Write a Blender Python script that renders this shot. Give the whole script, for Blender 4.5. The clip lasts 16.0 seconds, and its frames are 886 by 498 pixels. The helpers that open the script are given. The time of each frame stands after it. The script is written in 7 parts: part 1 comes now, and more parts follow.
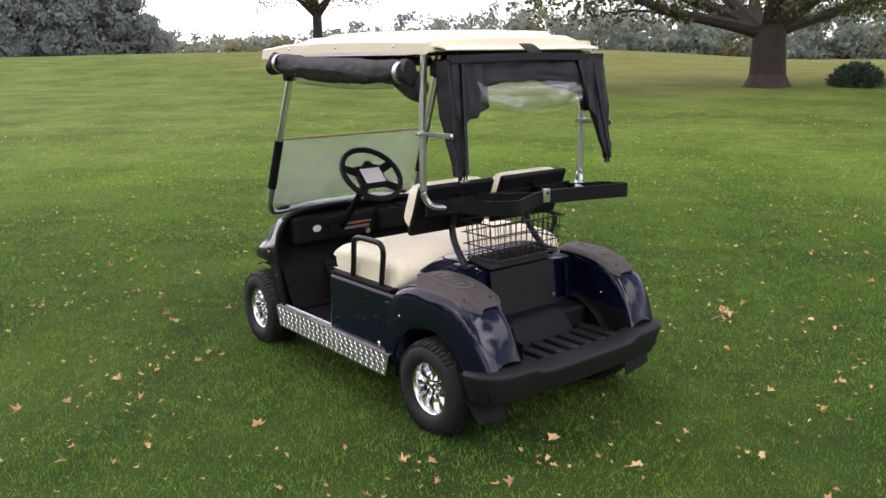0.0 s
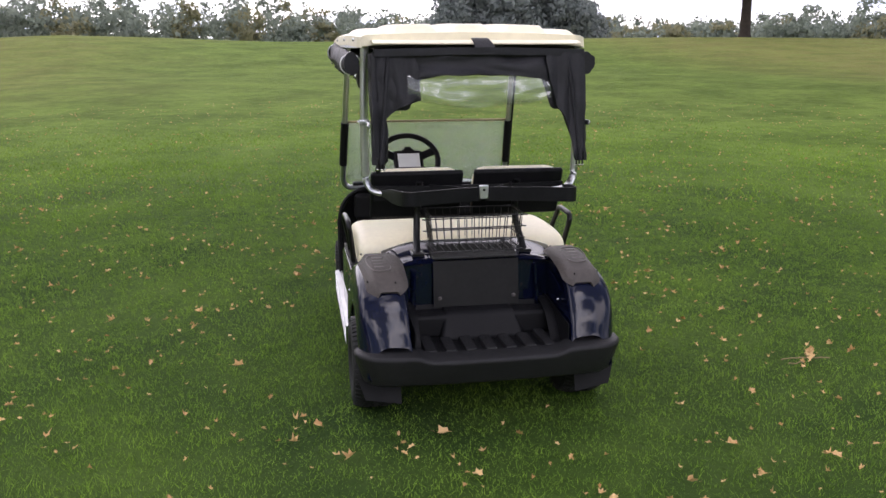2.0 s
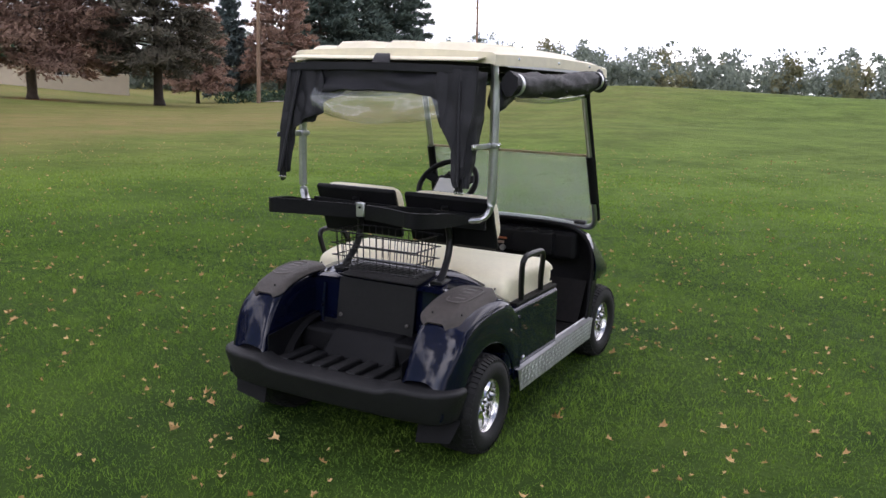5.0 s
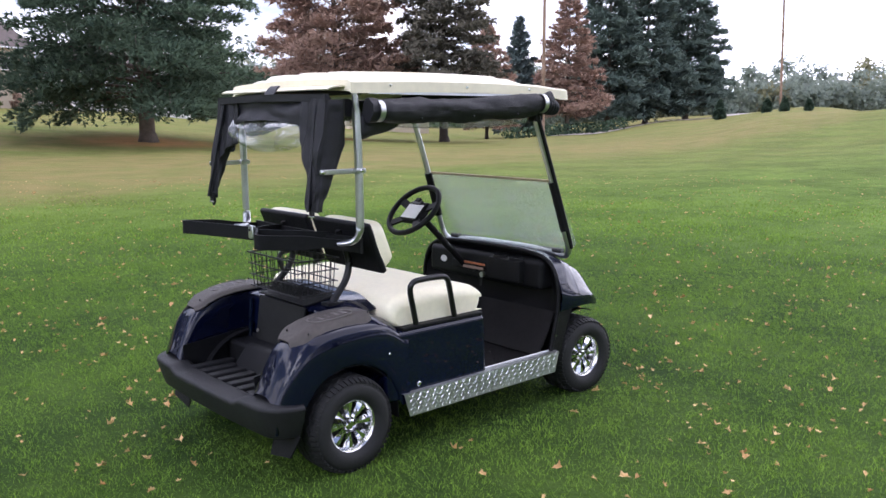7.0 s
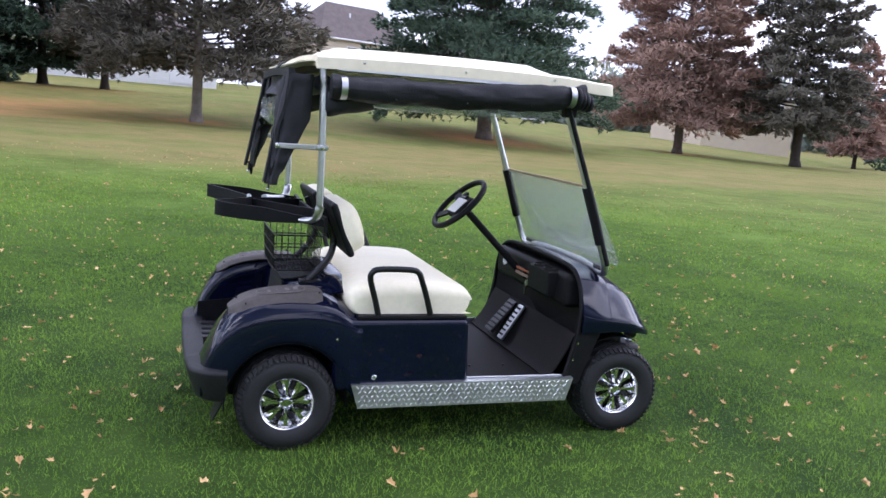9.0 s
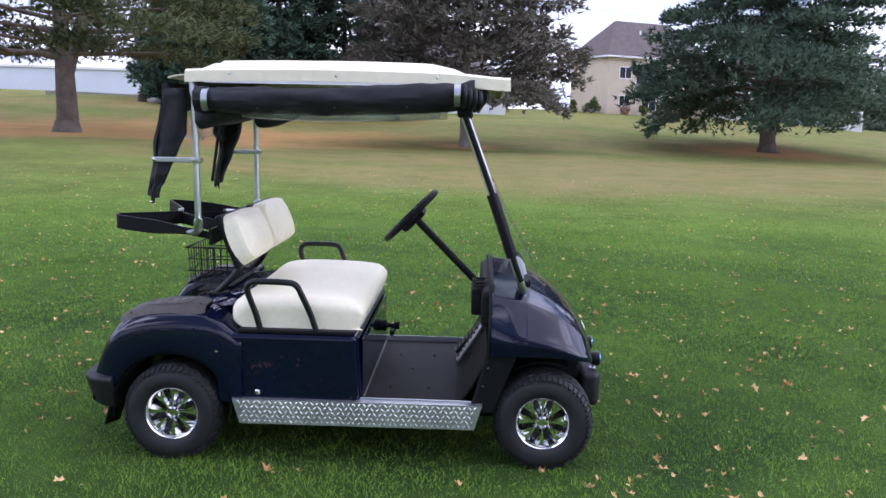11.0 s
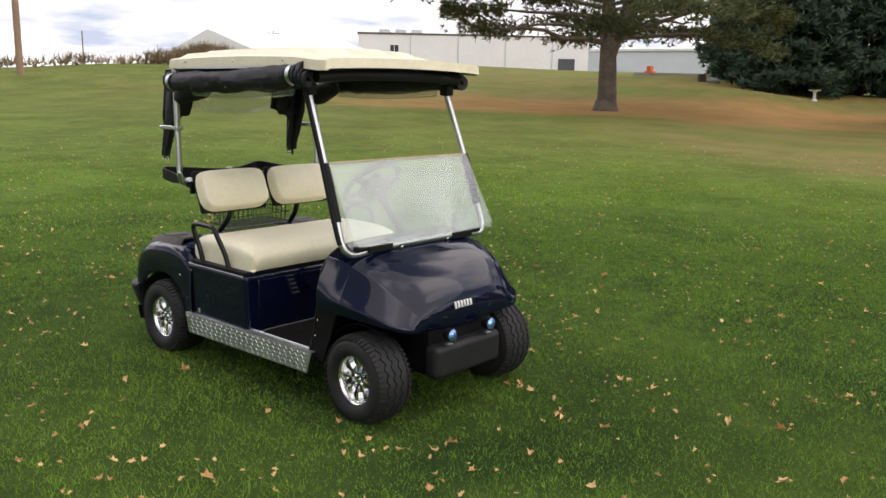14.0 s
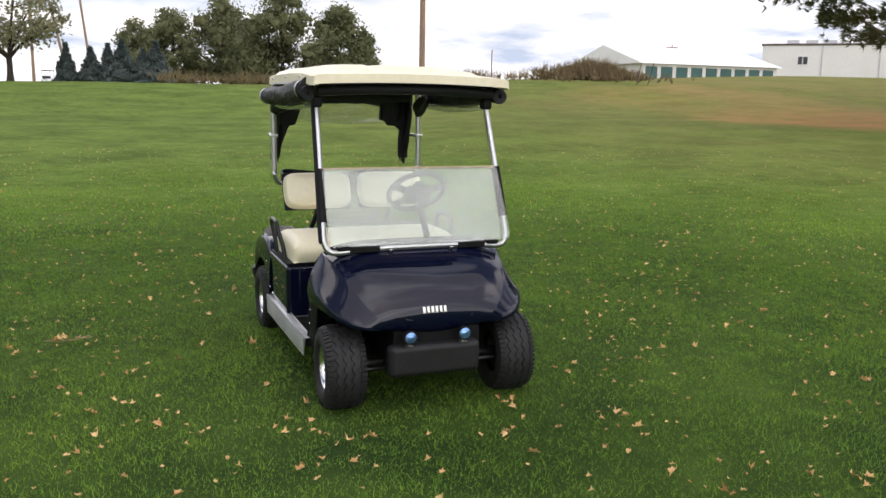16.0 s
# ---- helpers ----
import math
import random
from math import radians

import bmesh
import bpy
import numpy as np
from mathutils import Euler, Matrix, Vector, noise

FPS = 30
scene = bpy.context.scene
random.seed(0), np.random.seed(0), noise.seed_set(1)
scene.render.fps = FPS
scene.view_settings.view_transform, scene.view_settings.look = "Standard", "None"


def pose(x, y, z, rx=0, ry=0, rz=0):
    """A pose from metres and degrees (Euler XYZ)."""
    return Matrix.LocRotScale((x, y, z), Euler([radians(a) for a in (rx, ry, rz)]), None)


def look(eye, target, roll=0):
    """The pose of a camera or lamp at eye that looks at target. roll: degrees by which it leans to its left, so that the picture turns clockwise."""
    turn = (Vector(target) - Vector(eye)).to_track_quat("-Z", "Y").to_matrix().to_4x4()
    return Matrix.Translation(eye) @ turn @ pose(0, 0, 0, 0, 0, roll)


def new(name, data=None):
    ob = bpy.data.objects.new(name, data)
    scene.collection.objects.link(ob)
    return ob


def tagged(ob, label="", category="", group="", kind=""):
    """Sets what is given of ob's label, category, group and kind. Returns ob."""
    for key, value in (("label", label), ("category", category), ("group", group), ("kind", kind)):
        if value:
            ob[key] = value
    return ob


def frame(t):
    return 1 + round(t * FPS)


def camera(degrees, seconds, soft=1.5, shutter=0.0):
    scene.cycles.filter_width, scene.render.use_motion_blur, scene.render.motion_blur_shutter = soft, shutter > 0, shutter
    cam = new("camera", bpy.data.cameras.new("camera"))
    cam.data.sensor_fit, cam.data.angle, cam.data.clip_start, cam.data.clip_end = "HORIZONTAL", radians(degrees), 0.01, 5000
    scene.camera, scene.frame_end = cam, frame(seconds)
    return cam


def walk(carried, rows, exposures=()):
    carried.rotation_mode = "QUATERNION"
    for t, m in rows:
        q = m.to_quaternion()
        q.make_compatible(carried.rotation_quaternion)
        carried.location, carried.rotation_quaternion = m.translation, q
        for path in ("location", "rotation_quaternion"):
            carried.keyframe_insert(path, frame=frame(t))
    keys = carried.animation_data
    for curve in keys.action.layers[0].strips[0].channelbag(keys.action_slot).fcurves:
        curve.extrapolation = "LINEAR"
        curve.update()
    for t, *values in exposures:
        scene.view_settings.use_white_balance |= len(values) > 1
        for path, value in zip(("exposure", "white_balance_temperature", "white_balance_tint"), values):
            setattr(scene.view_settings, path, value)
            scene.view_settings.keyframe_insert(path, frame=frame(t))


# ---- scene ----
cam = camera(55.1, 16.0, 1.5)
PATH = [
    (0, (-3.585, 2.737, 1.634), (-2.071, 1.508, 1.19), -0.8),
    (0.5, (-3.956, 2.346, 1.622), (-2.314, 1.282, 1.205), -0.5),
    (1, (-4.26, 1.922, 1.664), (-2.483, 1.129, 1.2), -0.0),
    (1.5, (-4.416, 1.425, 1.663), (-2.588, 0.752, 1.21), -1.2),
    (2, (-4.591, 0.852, 1.657), (-2.679, 0.501, 1.187), 0.0),
    (2.5, (-4.578, 0.329, 1.604), (-2.624, 0.203, 1.197), -1.1),
    (3, (-4.551, -0.233, 1.58), (-2.582, -0.198, 1.233), -0.9),
    (3.5, (-4.533, -0.764, 1.607), (-2.594, -0.494, 1.197), -0.1),
    (4, (-4.384, -1.198, 1.581), (-2.487, -0.689, 1.206), 0.8),
    (6.5, (-3.217, -3.16, 1.53), (-1.79, -1.81, 1.154), 0.3),
    (7, (-2.885, -3.489, 1.539), (-1.569, -2.015, 1.232), -0.1),
    (7.5, (-2.548, -3.812, 1.553), (-1.497, -2.145, 1.209), 1.5),
    (8, (-2.159, -4.018, 1.508), (-1.232, -2.274, 1.19), 3.2),
    (10.5, (-0.018, -4.128, 1.485), (0.081, -2.158, 1.153), 1.9),
    (11, (0.482, -4.11, 1.5), (0.414, -2.134, 1.202), 1.3),
    (11.5, (1.011, -4.08, 1.518), (0.601, -2.156, 1.156), 1.4),
    (12, (1.498, -3.976, 1.505), (0.99, -2.074, 1.151), 2.5),
    (12.5, (2.061, -3.845, 1.501), (1.332, -2.015, 1.158), 2.0),
    (13, (2.577, -3.626, 1.505), (1.622, -1.897, 1.192), 0.4),
    (13.5, (3.119, -3.378, 1.513), (2.005, -1.746, 1.204), 0.8),
    (14, (3.627, -3.122, 1.555), (2.325, -1.65, 1.184), 1.0),
    (14.5, (4.017, -2.787, 1.546), (2.582, -1.446, 1.165), 3.1),
    (15, (4.396, -2.418, 1.553), (2.788, -1.296, 1.159), 3.4),
    (15.5, (4.666, -2.021, 1.565), (2.936, -1.094, 1.183), 2.4),
    (16, (4.91, -1.554, 1.587), (3.084, -0.819, 1.232), 1.1),
]
walk(cam, [(t, look(eye, target, roll)) for t, eye, target, roll in PATH],
     ((0, 1.05, 6700, 25), (0.5, 0.92, 6700, 25), (1, 1.07, 6550, 25), (1.5, 1.22, 6450, 22), (2, 0.84, 6550, 24), (2.5, 1.02, 6450, 22), (3, 0.52, 6400, 21),
      (3.5, 0.59, 6400, 21), (4, 0.44, 6400, 21), (6.5, 1.17, 6080, 24), (8, 1.23, 5760, 24), (10.5, 1.30, 5600, 27), (11.5, 0.99, 5520, 27),
      (12, 1.03, 5480, 29), (12.5, 0.99, 5480, 22), (13.5, 0.70, 6400, 18), (14.5, 0.73, 7200, 16), (15, 0.69, 7050, 16), (16, 0.69, 6750, 16)))

# ---------------------------------------------------------------- light
SUN_EL, SUN_AZ = radians(50), radians(2)
world = bpy.data.worlds.new("overcast_sky")
scene.world = world
world.use_nodes = True
wn, wl = world.node_tree.nodes, world.node_tree.links
wn.clear()


def wnode(kind, **props):
    n = wn.new(kind)
    for key, value in props.items():
        n.inputs[key].default_value = value
    return n


w_out = wn.new("ShaderNodeOutputWorld")
w_sky = wn.new("ShaderNodeTexSky")
w_sky.sky_type, w_sky.sun_disc = "NISHITA", False
w_sky.sun_elevation, w_sky.sun_rotation = SUN_EL, radians(90) - SUN_AZ
w_blue = wnode("ShaderNodeBackground", Strength=0.06)
wl.new(w_sky.outputs[0], w_blue.inputs["Color"])
w_co = wn.new("ShaderNodeTexCoord")
w_sep = wn.new("ShaderNodeSeparateXYZ")
wl.new(w_co.outputs["Generated"], w_sep.inputs[0])
w_up = wn.new("ShaderNodeMath")
w_up.operation = "MAXIMUM"
w_up.inputs[1].default_value = 0.0
wl.new(w_sep.outputs["Z"], w_up.inputs[0])
w_den = wn.new("ShaderNodeMath")
w_den.operation = "ADD"
w_den.inputs[1].default_value = 0.16
wl.new(w_up.outputs[0], w_den.inputs[0])
w_flat = wn.new("ShaderNodeVectorMath")
w_flat.operation = "DIVIDE"
wl.new(w_co.outputs["Generated"], w_flat.inputs[0])
w_com = wn.new("ShaderNodeCombineXYZ")
for i in range(3):
    wl.new(w_den.outputs[0], w_com.inputs[i])
wl.new(w_com.outputs[0], w_flat.inputs[1])
w_n1 = wnode("ShaderNodeTexNoise", Scale=1.3, Detail=5.0, Roughness=0.5)
w_n2 = wnode("ShaderNodeTexNoise", Scale=1.7, Detail=6.0, Roughness=0.55)
wl.new(w_flat.outputs[0], w_n1.inputs["Vector"])
wl.new(w_flat.outputs[0], w_n2.inputs["Vector"])
w_mask = wn.new("ShaderNodeMapRange")
w_mask.inputs[1].default_value, w_mask.inputs[2].default_value = 0.45, 0.56
w_mask.inputs[3].default_value, w_mask.inputs[4].default_value = 0.0, 1.0
# the cloud deck opens to blue high in the south
w_dot3 = wn.new("ShaderNodeVectorMath")
w_dot3.operation = "DOT_PRODUCT"
w_dot3.inputs[1].default_value = (0.1, -0.65, 0.75)
wl.new(w_co.outputs["Generated"], w_dot3.inputs[0])
w_open = wn.new("ShaderNodeMapRange")
w_open.interpolation_type = "SMOOTHSTEP"
w_open.inputs[1].default_value, w_open.inputs[2].default_value = 0.72, 0.97
w_open.inputs[3].default_value, w_open.inputs[4].default_value = 0.0, 0.13
wl.new(w_dot3.outputs["Value"], w_open.inputs[0])
w_less = wn.new("ShaderNodeMath")
w_less.operation = "SUBTRACT"
wl.new(w_n1.outputs[0], w_less.inputs[0])
wl.new(w_open.outputs[0], w_less.inputs[1])
wl.new(w_less.outputs[0], w_mask.inputs[0])
w_low = wn.new("ShaderNodeMapRange")
w_low.inputs[1].default_value, w_low.inputs[2].default_value = 0.04, 0.30
w_low.inputs[3].default_value, w_low.inputs[4].default_value = 0.95, 0.08
wl.new(w_up.outputs[0], w_low.inputs[0])
w_cover = wn.new("ShaderNodeMath")
w_cover.operation = "MAXIMUM"
wl.new(w_mask.outputs[0], w_cover.inputs[0])
wl.new(w_low.outputs[0], w_cover.inputs[1])
w_ramp = wn.new("ShaderNodeValToRGB")
w_ramp.color_ramp.elements[0].position, w_ramp.color_ramp.elements[0].color = 0.3, (0.38, 0.46, 0.60, 1)
w_ramp.color_ramp.elements[1].position, w_ramp.color_ramp.elements[1].color = 0.6, (1.0, 1.0, 1.0, 1)
wl.new(w_n2.outputs[0], w_ramp.inputs[0])
w_cloud = wnode("ShaderNodeBackground", Strength=1.62)
# the cloud deck is brighter on the sun's side
w_dot = wn.new("ShaderNodeVectorMath")
w_dot.operation = "DOT_PRODUCT"
w_dot.inputs[1].default_value = (math.cos(SUN_AZ), math.sin(SUN_AZ), -0.4)
wl.new(w_co.outputs["Generated"], w_dot.inputs[0])
w_side = wn.new("ShaderNodeMapRange")
w_side.inputs[1].default_value, w_side.inputs[2].default_value = 0.5, 1.0
w_side.inputs[3].default_value, w_side.inputs[4].default_value = 0.98, 1.9
wl.new(w_dot.outputs["Value"], w_side.inputs[0])
# sunlit cloud tops half way up the western sky
w_dot2 = wn.new("ShaderNodeVectorMath")
w_dot2.operation = "DOT_PRODUCT"
w_dot2.inputs[1].default_value = (-0.77, -0.05, 0.64)
wl.new(w_co.outputs["Generated"], w_dot2.inputs[0])
w_west = wn.new("ShaderNodeMapRange")
w_west.interpolation_type = "SMOOTHSTEP"
w_west.inputs[1].default_value, w_west.inputs[2].default_value = 0.80, 0.98
w_west.inputs[3].default_value, w_west.inputs[4].default_value = 0.0, 1.3
wl.new(w_dot2.outputs["Value"], w_west.inputs[0])
w_sum = wn.new("ShaderNodeMath")
w_sum.operation = "ADD"
wl.new(w_side.outputs[0], w_sum.inputs[0])
wl.new(w_west.outputs[0], w_sum.inputs[1])
# an overcast deck is brighter overhead than near the ground
w_high = wn.new("ShaderNodeMapRange")
w_high.interpolation_type = "SMOOTHSTEP"
w_high.inputs[1].default_value, w_high.inputs[2].default_value = 0.12, 0.60
w_high.inputs[3].default_value, w_high.inputs[4].default_value = 0.0, 0.6
wl.new(w_up.outputs[0], w_high.inputs[0])
w_all = wn.new("ShaderNodeMath")
w_all.operation = "ADD"
wl.new(w_sum.outputs[0], w_all.inputs[0])
wl.new(w_high.outputs[0], w_all.inputs[1])
wl.new(w_all.outputs[0], w_cloud.inputs["Strength"])
wl.new(w_ramp.outputs[0], w_cloud.inputs["Color"])
w_mix = wn.new("ShaderNodeMixShader")
wl.new(w_cover.outputs[0], w_mix.inputs[0])
wl.new(w_blue.outputs[0], w_mix.inputs[1])
wl.new(w_cloud.outputs[0], w_mix.inputs[2])
wl.new(w_mix.outputs[0], w_out.inputs["Surface"])

sun = new("sun", bpy.data.lights.new("sun", "SUN"))
sun.data.energy, sun.data.angle, sun.data.color = 0.95, radians(95), (1.0, 0.95, 0.88)
SUN_DIR = Vector((math.cos(SUN_EL) * math.cos(SUN_AZ), math.cos(SUN_EL) * math.sin(SUN_AZ), math.sin(SUN_EL)))
sun.matrix_world = look(SUN_DIR * 60, (0, 0, 0))


# ---------------------------------------------------------------- materials
def material(name, color, rough=0.6, metal=0.0, vary=0.15, vary_scale=6.0, bump=0.0, bump_scale=200.0, second=None,
             coat=0.0, spec=0.5, island=0.0, objrand=0.0, sheen=0.0, rough_vary=0.0):
    """A surface with colour varied at two scales, and a fine relief."""
    m = bpy.data.materials.new(name)
    m.use_nodes = True
    n, l = m.node_tree.nodes, m.node_tree.links
    b = n["Principled BSDF"]
    b.inputs["Roughness"].default_value, b.inputs["Metallic"].default_value = rough, metal
    b.inputs["Specular IOR Level"].default_value = spec
    b.inputs["Coat Weight"].default_value, b.inputs["Coat Roughness"].default_value, b.inputs["Coat IOR"].default_value = coat, 0.02, 1.5
    b.inputs["Sheen Weight"].default_value = sheen
    co = n.new("ShaderNodeTexCoord")
    big = n.new("ShaderNodeTexNoise")
    big.inputs["Scale"].default_value, big.inputs["Detail"].default_value = vary_scale, 4
    small = n.new("ShaderNodeTexNoise")
    small.inputs["Scale"].default_value, small.inputs["Detail"].default_value = vary_scale * 9, 5
    l.new(co.outputs["Object"], big.inputs["Vector"])
    l.new(co.outputs["Object"], small.inputs["Vector"])
    add = n.new("ShaderNodeMath")
    add.operation = "ADD"
    l.new(big.outputs[0], add.inputs[0])
    l.new(small.outputs[0], add.inputs[1])
    last = add
    for on, kind, out in ((island, "ShaderNodeNewGeometry", "Random Per Island"), (objrand, "ShaderNodeObjectInfo", "Random")):
        if on:
            g = n.new(kind)
            mul = n.new("ShaderNodeMath")
            mul.operation = "MULTIPLY_ADD"
            mul.inputs[1].default_value = on
            l.new(g.outputs[out], mul.inputs[0])
            l.new(last.outputs[0], mul.inputs[2])
            last = mul
    ramp = n.new("ShaderNodeMapRange")
    ramp.inputs[1].default_value, ramp.inputs[2].default_value = 0.65, 1.35 + island + objrand
    l.new(last.outputs[0], ramp.inputs[0])
    mix = n.new("ShaderNodeMix")
    mix.data_type = "RGBA"
    c2 = second or tuple(min(1, c * (1 + vary)) for c in color)
    c1 = color if second else tuple(c * (1 - vary) for c in color)
    mix.inputs[6].default_value, mix.inputs[7].default_value = (*c1, 1), (*c2, 1)
    l.new(ramp.outputs[0], mix.inputs[0])
    l.new(mix.outputs[2], b.inputs["Base Color"])
    if rough_vary:
        mr = n.new("ShaderNodeMapRange")
        mr.inputs[3].default_value, mr.inputs[4].default_value = rough - rough_vary, rough + rough_vary
        l.new(small.outputs[0], mr.inputs[0])
        l.new(mr.outputs[0], b.inputs["Roughness"])
    if bump:
        t = n.new("ShaderNodeTexNoise")
        t.inputs["Scale"].default_value, t.inputs["Detail"].default_value = bump_scale, 3
        l.new(co.outputs["Object"], t.inputs["Vector"])
        u = n.new("ShaderNodeBump")
        u.inputs["Strength"].default_value, u.inputs["Distance"].default_value = bump, 0.004
        l.new(t.outputs[0], u.inputs["Height"])
        l.new(u.outputs[0], b.inputs["Normal"])
    return m


def foliage(name, dark, light, dead=None, trans=0.25):
    """Leaves or needles: colour from clump to clump, some light through them."""
    m = bpy.data.materials.new(name)
    m.use_nodes = True
    n, l = m.node_tree.nodes, m.node_tree.links
    b = n["Principled BSDF"]
    b.inputs["Roughness"].default_value, b.inputs["Specular IOR Level"].default_value = 0.75, 0.2
    geo = n.new("ShaderNodeNewGeometry")
    co = n.new("ShaderNodeTexCoord")
    noi = n.new("ShaderNodeTexNoise")
    noi.inputs["Scale"].default_value, noi.inputs["Detail"].default_value = 0.45, 4
    l.new(co.outputs["Object"], noi.inputs["Vector"])
    add = n.new("ShaderNodeMath")
    add.operation = "MULTIPLY_ADD"
    add.inputs[1].default_value = 0.5
    l.new(geo.outputs["Random Per Island"], add.inputs[0])
    l.new(noi.outputs[0], add.inputs[2])
    r = n.new("ShaderNodeValToRGB")
    r.color_ramp.elements[0].position, r.color_ramp.elements[0].color = 0.4, (*dark, 1)
    r.color_ramp.elements[1].position, r.color_ramp.elements[1].color = 0.9, (*light, 1)
    if dead:
        e = r.color_ramp.elements.new(1.0)
        e.color = (*dead, 1)
    l.new(add.outputs[0], r.inputs[0])
    l.new(r.outputs[0], b.inputs["Base Color"])
    tr = n.new("ShaderNodeBsdfTranslucent")
    l.new(r.outputs[0], tr.inputs["Color"])
    mx = n.new("ShaderNodeMixShader")
    mx.inputs[0].default_value = trans
    l.new(b.outputs[0], mx.inputs[1])
    l.new(tr.outputs[0], mx.inputs[2])
    l.new(mx.outputs[0], n["Material Output"].inputs["Surface"])
    return m


def clear(name, tint, haze, rough=0.02, haze_color=(0.8, 0.85, 0.82), gloss=0.9, sheen=0.035):
    """A thin clear sheet: see-through with a tint, a sky reflection by angle and a little milky haze."""
    m = bpy.data.materials.new(name)
    m.use_nodes = True
    n, l = m.node_tree.nodes, m.node_tree.links
    n.remove(n["Principled BSDF"])
    tp = n.new("ShaderNodeBsdfTransparent")
    tp.inputs["Color"].default_value = (*tint, 1)
    gl = n.new("ShaderNodeBsdfGlossy")
    gl.inputs["Roughness"].default_value = rough
    gl.inputs["Color"].default_value = (gloss, gloss, gloss, 1)
    df = n.new("ShaderNodeBsdfDiffuse")
    df.inputs["Color"].default_value = (*haze_color, 1)
    co = n.new("ShaderNodeTexCoord")
    noi = n.new("ShaderNodeTexNoise")
    noi.inputs["Scale"].default_value, noi.inputs["Detail"].default_value = 5, 5
    l.new(co.outputs["Object"], noi.inputs["Vector"])
    mr = n.new("ShaderNodeMapRange")
    mr.inputs[1].default_value, mr.inputs[2].default_value = 0.3, 0.7
    mr.inputs[3].default_value, mr.inputs[4].default_value = haze * 0.7, haze * 1.3
    l.new(noi.outputs[0], mr.inputs[0])
    a = n.new("ShaderNodeMixShader")
    l.new(mr.outputs[0], a.inputs[0])
    l.new(tp.outputs[0], a.inputs[1])
    l.new(df.outputs[0], a.inputs[2])
    lw = n.new("ShaderNodeLayerWeight")
    po = n.new("ShaderNodeMath")
    po.operation = "POWER"
    po.inputs[1].default_value = 4.0
    l.new(lw.outputs["Facing"], po.inputs[0])
    fr = n.new("ShaderNodeMath")
    fr.operation = "MULTIPLY_ADD"
    fr.inputs[1].default_value, fr.inputs[2].default_value = 0.9, sheen
    l.new(po.outputs[0], fr.inputs[0])
    c = n.new("ShaderNodeMixShader")
    l.new(fr.outputs[0], c.inputs[0])
    l.new(a.outputs[0], c.inputs[1])
    l.new(gl.outputs[0], c.inputs[2])
    l.new(c.outputs[0], n["Material Output"].inputs["Surface"])
    return m


PAINT = material("navy_paint", (0.0022, 0.0038, 0.0165), 0.4, 0.0, 0.3, 3, coat=0.78, spec=0.02)
BLACK = material("black_moulded_plastic", (0.009, 0.009, 0.010), 0.5, 0, 0.3, 8, 0.25, 700, rough_vary=0.08, spec=0.15)
RUBBER = material("bumper_rubber", (0.0145, 0.0145, 0.0155), 0.5, 0, 0.3, 6, 0.35, 500, spec=0.3)
GREYPLAS = material("weathered_grey_plastic", (0.011, 0.011, 0.011), 0.55, 0, 0.3, 6, 0.4, 420, spec=0.25)
CAPGREY = material("faded_fender_cap", (0.075, 0.064, 0.057), 0.6, 0, 0.25, 7, 0.5, 380, spec=0.4)
PALEPLAS = material("scuffed_pale_plastic", (0.15, 0.135, 0.125), 0.6, 0, 0.3, 12, 0.3, 400)
TYRE = material("tyre_rubber", (0.0105, 0.0105, 0.011), 0.7, 0, 0.35, 10, 0.3, 300)
# CHROME darkened for the recessed rim dish, its shade put into the colour
DARKCHROME = material("shaded_chrome", (0.16, 0.16, 0.165), 0.22, 1.0, 0.1, 20)
LIPCHROME = material("satin_rim_lip", (0.86, 0.85, 0.82), 0.24, 1.0, 0.05, 20)
CHROME = material("chrome", (0.75, 0.75, 0.76), 0.08, 1.0, 0.05, 20)
DARKMETAL = material("black_steel", (0.012, 0.012, 0.013), 0.35, 0.3, 0.2, 20)
ALU = material("brushed_aluminium", (0.56, 0.57, 0.58), 0.35, 1.0, 0.12, 8, 0.1, 600)
PLATE = material("dull_step_plate", (0.50, 0.51, 0.52), 0.45, 1.0, 0.2, 9, 0.1, 400, rough_vary=0.1)
TREADMETAL = material("worn_bright_tread", (0.86, 0.86, 0.86), 0.28, 1.0, 0.1, 9)
VINYL = material("cream_vinyl", (0.94, 0.87, 0.64), 0.45, 0, 0.06, 5, 0.12, 900)
ROOFCREAM = material("cream_roof_plastic", (0.86, 0.79, 0.58), 0.5, 0, 0.07, 3, 0.1, 500)
FABRIC = material("black_canvas", (0.009, 0.009, 0.012), 0.55, 0, 0.4, 9, 0.5, 260, spec=0.4)
MAT = material("rubber_floor_mat", (0.012, 0.011, 0.011), 0.6, 0, 0.35, 5, 0.4, 350, spec=0.12)
CARD = material("white_card", (0.78, 0.78, 0.76), 0.6, 0, 0.05, 20)
ORANGE = material("faded_warning_label", (0.42, 0.13, 0.05), 0.6, 0, 0.3, 60)
TAN = material("tan_rubber_edge", (0.42, 0.33, 0.2), 0.6, 0, 0.2, 20)
CLEARPANE = clear("scratched_acrylic", (0.95, 0.98, 0.96), 0.12, gloss=0.7, haze_color=(0.93, 0.94, 0.92))
VINYLWIN = clear("clear_vinyl", (0.86, 0.88, 0.88), 0.16, 0.08, sheen=0.075)
BLUELENS = material("blue_lens", (0.16, 0.34, 0.85), 0.10, 0.75, 0.5, 45, coat=1.0, bump=0.5, bump_scale=120)
WOODMAT = material("bark", (0.045, 0.034, 0.027), 0.9, 0, 0.5, 3, 1.0, 14)
PINEBARK = material("pine_bark", (0.13, 0.105, 0.085), 0.9, 0, 0.5, 3, 1.0, 14)
